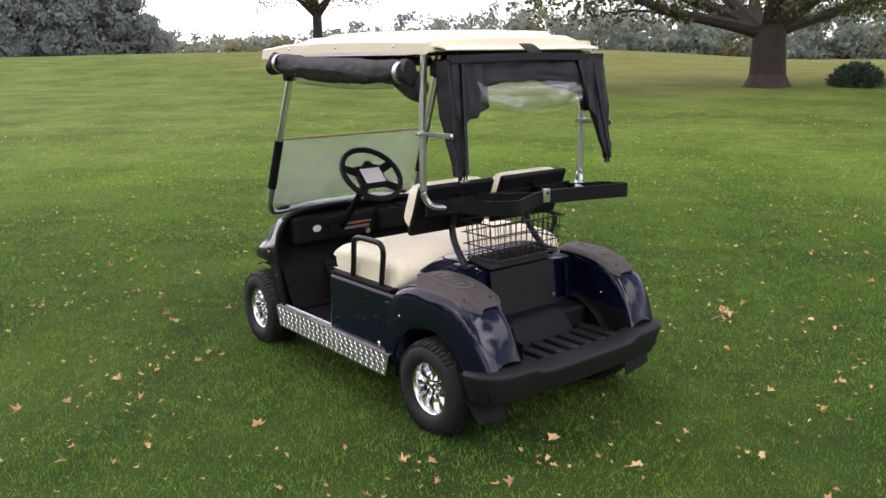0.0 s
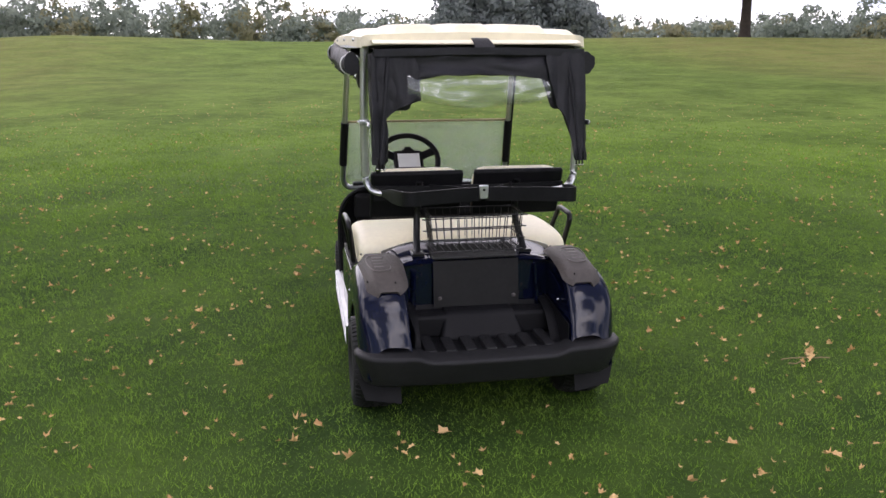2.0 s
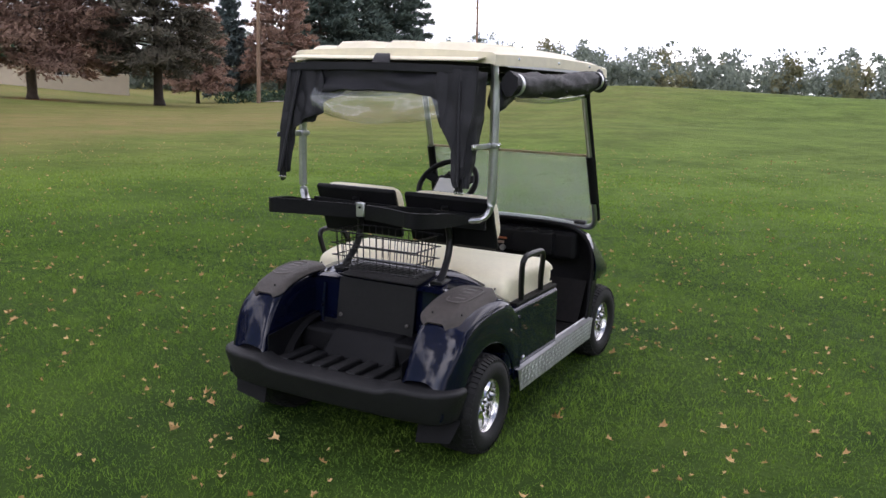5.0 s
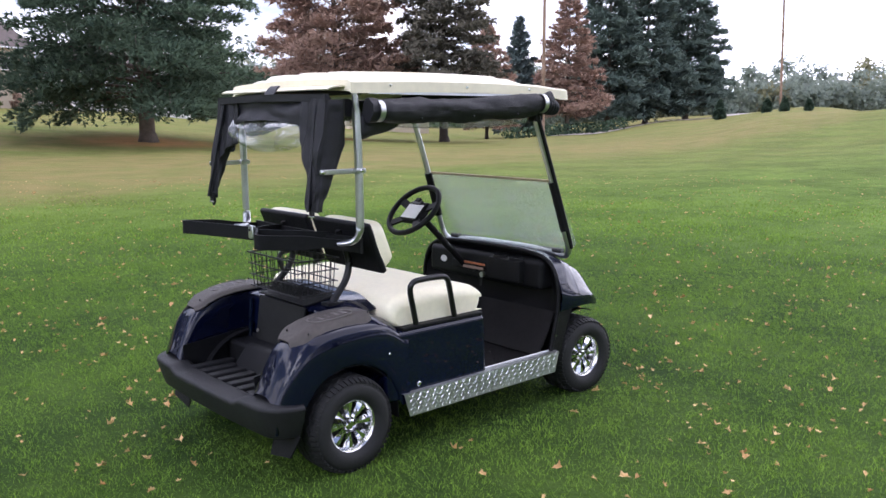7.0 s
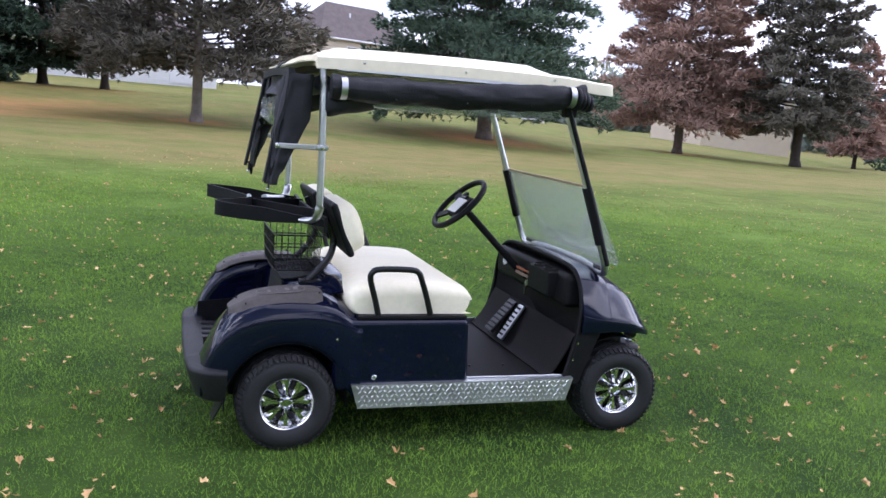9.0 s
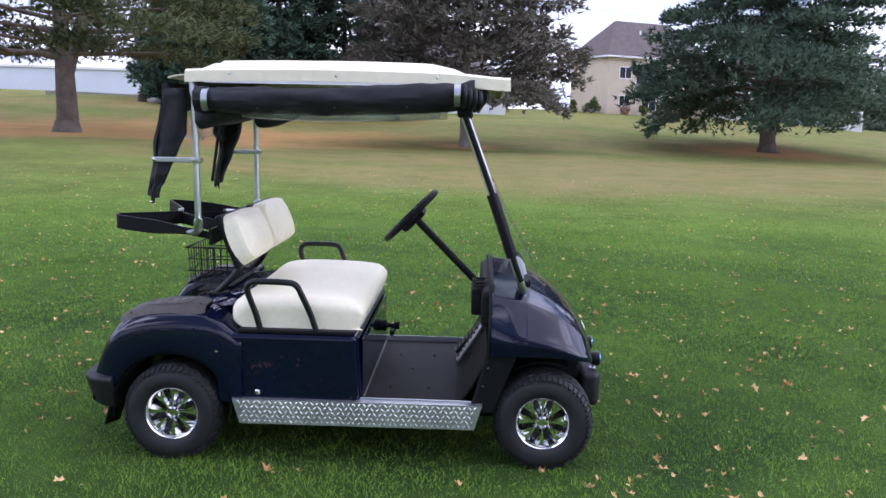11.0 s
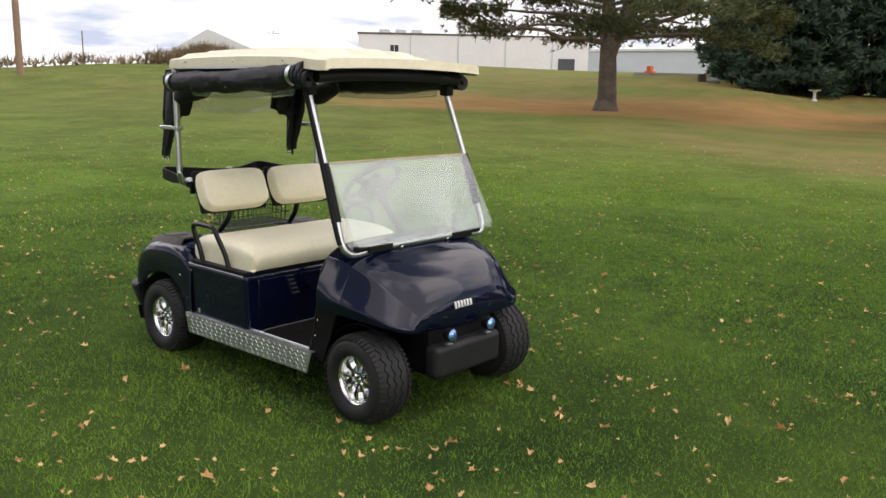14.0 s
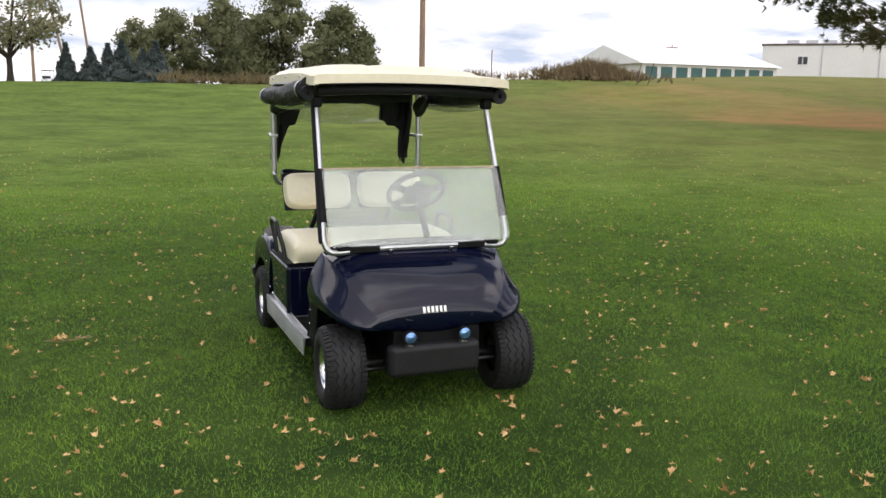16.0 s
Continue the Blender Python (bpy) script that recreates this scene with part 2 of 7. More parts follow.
PALEBARK = material("pale_bark", (0.24, 0.21, 0.18), 0.9, 0, 0.4, 3, 1.0, 14)
PINE = foliage("pine_needles", (0.026, 0.050, 0.036), (0.095, 0.150, 0.092))
PINELIT = foliage("soft_pine_needles", (0.046, 0.082, 0.056), (0.135, 0.195, 0.12))
# pine tones paled and greyed: the haze of distance sits in the colour
PINEHAZE = foliage("hazed_pine_needles", (0.075, 0.115, 0.10), (0.18, 0.235, 0.19))
PINEYEL = foliage("yellowing_pine_needles", (0.034, 0.056, 0.024), (0.145, 0.165, 0.07))
BROWNN = foliage("brown_needles", (0.27, 0.175, 0.135), (0.53, 0.36, 0.27))
DULLN = foliage("dull_brown_green_needles", (0.080, 0.080, 0.060), (0.22, 0.20, 0.15))
SPRUCE = foliage("blue_spruce_needles", (0.085, 0.118, 0.112), (0.20, 0.255, 0.24))
OAKL = foliage("oak_leaves", (0.045, 0.07, 0.024), (0.155, 0.185, 0.06))
# far leaves paler than real ones, with the haze painted in
FARWOOD = foliage("far_leaves_hazed", (0.23, 0.275, 0.235), (0.33, 0.38, 0.30), trans=0.5)
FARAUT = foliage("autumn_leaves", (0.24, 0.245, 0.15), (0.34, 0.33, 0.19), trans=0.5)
# cedars on the crest: haze put into a pale grey-green
CEDARHAZE = foliage("hazed_cedar", (0.21, 0.245, 0.24), (0.33, 0.365, 0.34), trans=0.5)
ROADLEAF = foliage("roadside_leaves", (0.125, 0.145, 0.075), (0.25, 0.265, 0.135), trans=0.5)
GREYBOARD = material("weathered_board", (0.24, 0.23, 0.21), 0.85, 0, 0.2, 3, 0.3, 60)
SIDING = material("beige_vinyl_siding", (0.60, 0.51, 0.38), 0.6, 0, 0.06, 0.8)
WHITEWALL = material("white_metal_wall", (0.78, 0.78, 0.76), 0.5, 0, 0.05, 0.3)
SHINGLE = material("brown_shingles", (0.13, 0.105, 0.095), 0.9, 0, 0.25, 1.5, 0.6, 8)
BRIGHTROOF = material("white_sheet_roof", (0.9, 0.9, 0.89), 0.45, 0, 0.04, 0.5)
WHITETRIM = material("white_trim", (0.8, 0.8, 0.8), 0.5, 0, 0.04, 2)
DARKGLASS = material("window_glass", (0.03, 0.035, 0.04), 0.08, 0, 0.3, 1)
GREENDOOR = material("green_roll_door", (0.05, 0.13, 0.12), 0.5, 0, 0.1, 2)
POLEWOOD = material("pole_wood", (0.3, 0.2, 0.14), 0.85, 0, 0.2, 2)
LEAFMAT = material("dry_leaf", (0.40, 0.18, 0.05), 0.7, 0, 0.5, 30, second=(0.80, 0.56, 0.27), objrand=0.9)
LEAFSTUFF = material("dry_leaf_litter", (0.40, 0.20, 0.06), 0.7, 0, 0.5, 30, second=(0.80, 0.56, 0.27), island=0.9)


# ---------------------------------------------------------------- geometry helpers
def ob_from(name, geo, mat, parent=None, label="", smooth=True, sharp=40, weigh=True):
    me = bpy.data.meshes.new(name)
    me.from_pydata([tuple(v) for v in geo[0]], [], geo[1])
    me.materials.append(mat)
    if smooth:
        me.polygons.foreach_set("use_smooth", [True] * len(me.polygons))
        me.set_sharp_from_angle(angle=radians(sharp))
    me.update()
    ob = new(name, me)
    if smooth and weigh and len(me.polygons) < 1500:
        w = ob.modifiers.new("weighted_normal", "WEIGHTED_NORMAL")
        w.keep_sharp = True
    if parent:
        ob.parent = parent
    return tagged(ob, label) if label else ob


def join(*geos):
    v, f = [], []
    for g in geos:
        k = len(v)
        v += [tuple(p) for p in g[0]]
        f += [tuple(i + k for i in q) for q in g[1]]
    return v, f


def moved(geo, m):
    return [tuple(m @ Vector(p)) for p in geo[0]], geo[1]


def flip_y(geo):
    return [(x, -y, z) for x, y, z in geo[0]], [tuple(reversed(q)) for q in geo[1]]


def rbox(a, b, bev=0.01, seg=2):
    """A box between two corners with rounded edges."""
    bm = bmesh.new()
    bmesh.ops.create_cube(bm, size=1)
    for v in bm.verts:
        v.co = Vector([(a[i] + b[i]) / 2 + v.co[i] * (b[i] - a[i]) for i in range(3)])
    if bev:
        bmesh.ops.bevel(bm, geom=list(bm.edges), offset=bev, segments=seg, affect="EDGES", profile=0.5)
    return take(bm)


def take(bm):
    bm.verts.index_update()
    g = [tuple(v.co) for v in bm.verts], [tuple(v.index for v in f.verts) for f in bm.faces]
    bm.free()
    return g


def cat(points, n, closed=False):
    """n points on a smooth line through the points."""
    p = np.array(points, float)
    k = len(p)
    out = []
    span = k if closed else k - 1
    for s in np.linspace(0, span, n, endpoint=not closed):
        i = min(int(s), span - 1)
        u = s - i
        idx = [(i + d) % k if closed else min(max(i + d, 0), k - 1) for d in (-1, 0, 1, 2)]
        a, b, c, d = p[idx]
        out.append(0.5 * (2 * b + (c - a) * u + (2 * a - 5 * b + 4 * c - d) * u * u + (3 * b - a - 3 * c + d) * u ** 3))
    return np.array(out)


def sweep(points, profile, closed=False, up=(0, 0, 1), caps=True):
    """A profile (side, up) carried along a line."""
    p = np.array(points, float)
    n = len(p)
    v, f = [], []
    m = len(profile)
    for i in range(n):
        a = p[(i - 1) % n] if closed or i else p[0]
        b = p[(i + 1) % n] if closed or i < n - 1 else p[-1]
        t = (b - a) / (np.linalg.norm(b - a) + 1e-9)
        s = np.cross(t, up)
        if np.linalg.norm(s) < 0.05:
            s = np.cross(t, (1, 0.3, 0))
        s /= np.linalg.norm(s)
        u = np.cross(s, t)
        for q in profile:
            v.append(tuple(p[i] + s * q[0] + u * q[1]))
    for i in range(n if closed else n - 1):
        for j in range(m):
            k, h = (j + 1) % m, (i + 1) % n
            f.append((i * m + j, i * m + k, h * m + k, h * m + j))
    if caps and not closed:
        f += [tuple(reversed(range(m))), tuple((n - 1) * m + j for j in range(m))]
    return v, f


def ring(r, seg=10, flat=1.0):
    return [(r * math.cos(a), r * flat * math.sin(a)) for a in np.linspace(0, 2 * math.pi, seg, endpoint=False)]


def tube(points, r, n=None, seg=10, closed=False, up=(0, 0, 1)):
    p = cat(points, n, closed) if n else points
    return sweep(p, ring(r, seg), closed, up)


def revolve(profile, seg=40, axis_y=True):
    """A profile of (radius, along) turned round the y axis."""
    v, f = [], []
    m = len(profile)
    for i in range(seg):
        a = 2 * math.pi * i / seg
        for r, y in profile:
            v.append((r * math.cos(a), y, r * math.sin(a)))
    for i in range(seg):
        h = (i + 1) % seg
        for j in range(m - 1):
            f.append((i * m + j, i * m + j + 1, h * m + j + 1, h * m + j))
    return v, f


def sheet(rows, thick=0.0):
    """A surface from rows of points; with thick, a second layer inward of it."""
    nu, nv = len(rows), len(rows[0])
    v = [tuple(p) for r in rows for p in r]
    f = [(i * nv + j, i * nv + j + 1, (i + 1) * nv + j + 1, (i + 1) * nv + j) for i in range(nu - 1) for j in range(nv - 1)]
    if thick:
        bm = bmesh.new()
        vs = [bm.verts.new(p) for p in v]
        for q in f:
            bm.faces.new([vs[i] for i in q])
        bm.normal_update()
        bmesh.ops.solidify(bm, geom=list(bm.faces), thickness=thick)
        return take(bm)
    return v, f


def loft(stations, nu, nv):
    """A smooth surface through stations, each a line of as many points."""
    rows = [cat(s, nv) for s in stations]
    cols = [cat([r[j] for r in rows], nu) for j in range(nv)]
    return [[cols[j][i] for j in range(nv)] for i in range(nu)]


def thing(name, label, category, group="", kind=""):
    return tagged(new(name), label, category, group, kind)


def screw(p, axis, parent, r=0.008, mat=None):
    d = Vector(axis)
    q = d.to_track_quat("Y", "Z").to_matrix().to_4x4()
    g = revolve([(0.0005, 0.005), (r * 0.7, 0.0045), (r, 0.001), (r, -0.004)], 12)
    return ob_from("screw", moved(g, Matrix.Translation(p) @ q), mat or CHROME, parent)


# ---------------------------------------------------------------- ground
def smooth01(u):
    u = min(max(u, 0), 1)
    return u * u * (3 - 2 * u)


# bearing in degrees, then heights 30, 60, 110 and 250 m out
LAND = ((-90, 0.4, 0.6, 0, 0), (-65, 0.5, 1.0, 0, -1), (-50, 0.5, 1.85, 0.9, -1), (-28, 0.5, 2.1, 0.8, -1), (0, 0.4, 1.8, 0.5, -1),
        (15, 0.4, 2.2, 0.3, -1), (24, 0.2, 1.7, 2.7, 3.2), (32, 0, 0.3, 1.0, 2.3), (38, 0, -0.2, -0.6, 0.8), (45, 0, -0.4, -1.2, -0.5), (60, 0, -0.2, 0.5, 1),
        (72, 0, 0.6, 2.5, 3), (85, 0.2, 1.3, 3.3, 4), (100, 0.3, 1.5, 3.4, 4), (118, 0.75, 2.2, 4, 5), (135, 0.8, 3.0, 4.7, 5.5),
        (150, 0.8, 2.9, 4.0, 5), (165, 0.5, 2.2, 2.6, 2.6), (180, 0.4, 2.1, 2.0, 2), (215, 0.3, 1.2, 1, 1))


# low swells of the rough: x, y, spread, height
MOUNDS = ((-13.5, 39.0, 3.6, 0.5), (2.0, 48.0, 9.0, 0.35), (14.0, 52.0, 10.0, 0.4), (-20.5, 46.0, 8.0, 0.75), (26.0, 47.0, 7.0, 0.3))


def height(x, y):
    r = math.hypot(x, y)
    a = math.degrees(math.atan2(y, x))
    if a < -90:
        a += 360
    rows = LAND + ((270, *LAND[0][1:]),)
    for p, q in zip(rows, rows[1:]):
        if a <= q[0]:
            break
    u = smooth01((a - p[0]) / (q[0] - p[0]))
    lv = [0.0, *[p[i] + (q[i] - p[i]) * u for i in range(1, 5)]]
    rs = (9, 30, 60, 110, 250)
    if r <= rs[0]:
        return 0.0
    for i in range(4):
        if r <= rs[i + 1]:
            z = lv[i] + (lv[i + 1] - lv[i]) * smooth01((r - rs[i]) / (rs[i + 1] - rs[i]))
            for mx, my, wide, up in MOUNDS:
                z += up * math.exp(-((x - mx) ** 2 + (y - my) ** 2) / (wide * wide))
            return z
    return lv[4]


def near_line(x, y, line):
    best = 1e9
    for (ax, ay), (bx, by) in zip(line, line[1:]):
        t = ((x - ax) * (bx - ax) + (y - ay) * (by - ay)) / ((bx - ax) ** 2 + (by - ay) ** 2)
        t = min(max(t, 0), 1)
        best = min(best, math.hypot(x - ax - t * (bx - ax), y - ay - t * (by - ay)))
    return best


ORANGE_BAND = ((-4, 36), (-11, 31), (-16, 28), (-23, 26.5), (-36, 28))


def dryness(x, y):
    """How dry the grass is, and how much it turns to rust."""
    n = noise.noise((x * 0.09, y * 0.09, 0)) + 0.5 * noise.noise((x * 0.3, y * 0.3, 5))
    edge = y - 11.5 - 0.05 * abs(x) - 0.36 * max(0, -x - 1) + 2.5 * n
    dry = 0.95 * smooth01(edge / 6) * (1 - 0.22 * smooth01((edge - 14) / 7))
    dry = max(dry, (0.10 + 0.30 * smooth01((y - 2 + 4 * n) / 12)) * smooth01((math.hypot(x, y) - 6) / 14))
    dry = max(dry, smooth01((x - 60) / 60) * smooth01((y - 20) / 30))
    dry = max(dry, 0.55 * smooth01((-y - 12) / 12) * smooth01((x - 2 + 4 * n) / 14))
    streak = noise.noise((x * 0.05, y * 0.28, 3)) + 0.6 * noise.noise((x * 0.13, y * 0.5, 8))
    dry = dry + 0.45 * streak * smooth01((y - 12) / 10)
    rust = smooth01(1.8 - near_line(x, y, ORANGE_BAND) / (3.9 + 1.3 * n)) * (0.8 + 0.3 * n) * (0.22 + 0.78 * smooth01(1.7 - abs(x + 15) / 9))
    for tx, ty, tr in ((15.3, 39.8, 3.6), (0, 34.8, 1.6), (36.8, 53.8, 2.5)):
        rust = max(rust, smooth01(1.4 - math.hypot(x - tx, y - ty) / tr))
    for tx, ty, tr in ((-14, 46.5, 6.5), (-6.5, 51, 5.0)):
        rust = max(rust, 0.32 * smooth01(1.4 - math.hypot(x - tx, y - ty) / tr))
    return min(max(dry, 0), 1), min(max(rust, 0), 1)


def build_ground():
    radii = list(np.arange(0, 10, 0.5)) + list(np.geomspace(10, 90, 60)) + list(np.geomspace(95, 1600, 26))
    seg = 220
    v, f, dry, rust = [(0, 0, 0)], [], [0.0], [0.0]
    for r in radii[1:]:
        for i in range(seg):
            a = 2 * math.pi * i / seg
            x, y = r * math.cos(a), r * math.sin(a)
            v.append((x, y, height(x, y) + (0.02 * noise.noise((x * 0.5, y * 0.5, 2)) if r > 7 else 0)))
            d, o = dryness(x, y)
            dry.append(d), rust.append(o)
    for i in range(seg):
        f.append((0, 1 + i, 1 + (i + 1) % seg))
    for k in range(len(radii) - 2):
        for i in range(seg):
            a, b = 1 + k * seg + i, 1 + k * seg + (i + 1) % seg
            f.append((a, a + seg, b + seg, b))
    m = bpy.data.materials.new("lawn")
    m.use_nodes = True
    n, l = m.node_tree.nodes, m.node_tree.links
    b = n["Principled BSDF"]
    b.inputs["Roughness"].default_value, b.inputs["Specular IOR Level"].default_value = 0.9, 0.06
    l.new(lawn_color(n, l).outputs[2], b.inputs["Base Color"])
    co = n.new("ShaderNodeTexCoord")
    t = n.new("ShaderNodeTexNoise")
    t.inputs["Scale"].default_value, t.inputs["Detail"].default_value = 30, 6
    l.new(co.outputs["Object"], t.inputs["Vector"])
    u = n.new("ShaderNodeBump")
    u.inputs["Strength"].default_value, u.inputs["Distance"].default_value = 0.9, 0.04
    l.new(t.outputs[0], u.inputs["Height"])
    l.new(u.outputs[0], b.inputs["Normal"])
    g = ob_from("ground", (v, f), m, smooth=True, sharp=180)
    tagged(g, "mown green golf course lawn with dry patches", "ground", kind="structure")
    # dark disc round the cart: shade between blades painted over the thatch tone
    thatch_shade = [1 - smooth01((math.hypot(x, y) - 3.2) / 7.5) for x, y, z in v]
    for key, values in (("thatch_shade", thatch_shade), ("dry", dry), ("rust", rust)):
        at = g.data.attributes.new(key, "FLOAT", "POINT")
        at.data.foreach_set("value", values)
    return g


def lawn_color(n, l, blades=False):
    """Lawn colour: green varied at three scales, straw and rust where the grass is dry."""
    co = n.new("ShaderNodeTexCoord")
    base = n.new("ShaderNodeMix")
    base.data_type = "RGBA"
    base.inputs[6].default_value = (0.092, 0.186, 0.021, 1) if blades else (0.064, 0.118, 0.016, 1)
    base.inputs[7].default_value = (0.290, 0.470, 0.058, 1) if blades else (0.140, 0.224, 0.038, 1)
    n1 = n.new("ShaderNodeTexNoise")
    n1.inputs["Scale"].default_value, n1.inputs["Detail"].default_value = 0.35 if blades else 0.5, 6
    n2 = n.new("ShaderNodeTexNoise")
    n2.inputs["Scale"].default_value, n2.inputs["Detail"].default_value = 9 if blades else 3.2, 7
    for t in (n1, n2):
        l.new(co.outputs["Object"], t.inputs["Vector"])
    add = n.new("ShaderNodeMath")
    add.operation = "ADD"
    patch = n.new("ShaderNodeMath")
    patch.operation = "MULTIPLY_ADD"
    patch.inputs[1].default_value, patch.inputs[2].default_value = 1.35, -0.175
    l.new(n1.outputs[0], patch.inputs[0])
    l.new(patch.outputs[0], add.inputs[0])
    l.new(n2.outputs[0], add.inputs[1])
    last = add
    if blades:
        g = n.new("ShaderNodeNewGeometry")
        ma = n.new("ShaderNodeMath")
        ma.operation = "MULTIPLY_ADD"
        ma.inputs[1].default_value = 0.75
        l.new(g.outputs["Random Per Island"], ma.inputs[0])
        l.new(add.outputs[0], ma.inputs[2])
        last = ma
    mr = n.new("ShaderNodeMapRange")
    mr.inputs[1].default_value, mr.inputs[2].default_value = 0.74, 1.26 + (0.75 if blades else 0)
    l.new(last.outputs[0], mr.inputs[0])
    l.new(mr.outputs[0], base.inputs[0])
    # the darkest tone holds thatch plus the shade deep among near blades
    for key, color in (("dry", (0.34, 0.28, 0.10, 1)),) if blades else (("thatch_shade", (0.024, 0.050, 0.012, 1)), ("dry", (0.265, 0.215, 0.085, 1)), ("rust", (0.54, 0.29, 0.115, 1))):
        at = n.new("ShaderNodeAttribute")
        at.attribute_name = key
        t = n.new("ShaderNodeTexNoise")
        t.inputs["Scale"].default_value, t.inputs["Detail"].default_value = 0.9, 8
        l.new(co.outputs["Object"], t.inputs["Vector"])
        k = n.new("ShaderNodeMapRange")
        k.inputs[1].default_value, k.inputs[2].default_value = 0.35, 0.65
        k.inputs[3].default_value, k.inputs[4].default_value = 0.6, 1.0
        l.new(t.outputs[0], k.inputs[0])
        mu = n.new("ShaderNodeMath")
        mu.operation = "MULTIPLY"
        l.new(at.outputs["Fac"], mu.inputs[0])
        l.new(k.outputs[0], mu.inputs[1])
        mx = n.new("ShaderNodeMix")
        mx.data_type = "RGBA"
        l.new(mu.outputs[0], mx.inputs[0])
        l.new(base.outputs[2], mx.inputs[6])
        mx.inputs[7].default_value = color
        base = mx
    return base


ground = build_ground()


def mesh_tris(name, verts, per, mat, out=None):
    """One mesh of loose polygons with per corners each, from an array; out: which way each one faces, for soft shading."""
    if out is not None:
        v = verts.reshape(-1, per, 3)
        g = np.cross(v[:, 1] - v[:, 0], v[:, 2] - v[:, 0])
        back = (g * out).sum(1) < 0
        v[back] = v[back][:, ::-1]
        verts = v.reshape(-1, 3)
    count = len(verts) // per
    me = bpy.data.meshes.new(name)
    me.vertices.add(len(verts))
    me.vertices.foreach_set("co", verts.astype(np.float32).ravel())
    me.loops.add(len(verts))
    me.loops.foreach_set("vertex_index", np.arange(len(verts), dtype=np.int32))
    me.polygons.add(count)
    me.polygons.foreach_set("loop_start", np.arange(0, count * per, per, dtype=np.int32))
    me.materials.append(mat)
    me.update(calc_edges=True)
    if out is not None:
        me.polygons.foreach_set("use_smooth", np.ones(count, dtype=bool))
        g = g / (np.linalg.norm(g, axis=1, keepdims=True) + 1e-9) * np.where(back, -1.0, 1.0)[:, None]
        soft = out / (np.linalg.norm(out, axis=1, keepdims=True) + 1e-9) * 0.9 + g * 0.16
        soft /= np.linalg.norm(soft, axis=1, keepdims=True) + 1e-9
        me.normals_split_custom_set_from_vertices(np.repeat(soft, per, 0).astype(np.float32))
    return me


rng = np.random.default_rng(4)


def build_grass():
    m = bpy.data.materials.new("grass_blade")
    m.use_nodes = True
    n, l = m.node_tree.nodes, m.node_tree.links
    b = n["Principled BSDF"]
    b.inputs["Roughness"].default_value, b.inputs["Specular IOR Level"].default_value = 0.6, 0.12
    c = lawn_color(n, l, True)
    l.new(c.outputs[2], b.inputs["Base Color"])
    tr = n.new("ShaderNodeBsdfTranslucent")
    l.new(c.outputs[2], tr.inputs["Color"])
    mx = n.new("ShaderNodeMixShader")
    mx.inputs[0].default_value = 0.3
    l.new(b.outputs[0], mx.inputs[1])
    l.new(tr.outputs[0], mx.inputs[2])
    l.new(mx.outputs[0], n["Material Output"].inputs["Surface"])
    for r0, r1, density, tall, wide in ((0.0, 5.4, 5600, 0.027, 0.0029), (5.4, 15.0, 720, 0.034, 0.0095)):
        k = int(math.pi * (r1 * r1 - r0 * r0) * density)
        r = np.sqrt(rng.uniform(r0 * r0, r1 * r1, k))
        a = rng.uniform(0, 2 * math.pi, k)
        x, y = r * np.cos(a), r * np.sin(a)
        wave = np.sin(x * 0.31 + 1.3 * np.sin(y * 0.23)) + 0.6 * np.sin(y * 0.7 + x * 0.5)
        dry = 0.9 * np.clip((y - 12.5 - 0.05 * np.abs(x) - 0.6 * np.maximum(0, -x - 1) + 1.2 * wave) / 5, 0, 1)
        dry = np.maximum(dry, (0.05 + 0.25 * np.clip((y - 2 + wave) / 9, 0, 1)) * np.clip((r - 5) / 8, 0, 1))
        keep = rng.uniform(0, 1, k) > np.clip((r - 8.5) / 6.5, 0, 1)
        x, y, r, dry = x[keep], y[keep], r[keep], dry[keep]
        k = len(x)
        z = np.array([height(p, q) for p, q in zip(x, y)]) if r1 > 9 else np.zeros(k)
        root = np.stack([x, y, z - 0.004], 1)
        clump = np.sin(x * 13.1 + 2 * np.sin(y * 7.3)) * np.sin(y * 14.7 + 2 * np.sin(x * 6.1)) + 0.7 * np.sin(x * 31 + 3 * np.sin(y * 19)) * np.sin(y * 33)
        h = rng.uniform(0.45, 1.15, k) * tall * (1 + 0.2 * np.sin(x * 2.1 + np.sin(y * 1.7)) * np.sin(y * 2.6) + 0.33 * clump)
        t = rng.uniform(0, 2 * math.pi, k)
        lean = rng.uniform(0.3, 1.5, k) * h
        side = np.stack([np.cos(t), np.sin(t), np.zeros(k)], 1) * (rng.uniform(0.6, 1.3, k) * wide)[:, None] * 0.5
        s = t + rng.uniform(0.6, 2.5, k)
        tip = root + np.stack([np.cos(s) * lean, np.sin(s) * lean, h], 1)
        v = np.stack([root - side, root + side, tip], 1).reshape(-1, 3)
        me = mesh_tris("grass", v, 3, m)
        at = me.attributes.new("dry", "FLOAT", "POINT")
        at.data.foreach_set("value", np.repeat(dry, 3).astype(np.float32))
        tagged(new("grass", me), "short mown green grass blades of the lawn", "grass", kind="stuff")


build_grass()


# ---------------------------------------------------------------- the golf cart
cart = thing("golf_cart", "dark navy golf cart with cream roof and seats on lawn", "golf cart")
AX, HUB_Z, TYRE_R = 0.815, 0.205, 0.213


def both(name, geo, mat, label="", **k):
    """A part on the right side and its mirror image on the left."""
    return ob_from(name, geo, mat, cart, label, **k), ob_from(name, flip_y(geo), mat, cart, label, **k)


def arch_z(x, cx, r=0.272):
    d = abs(x - cx)
    return HUB_Z + math.sqrt(max(r * r - d * d, 0.0)) if d < r else 0.24


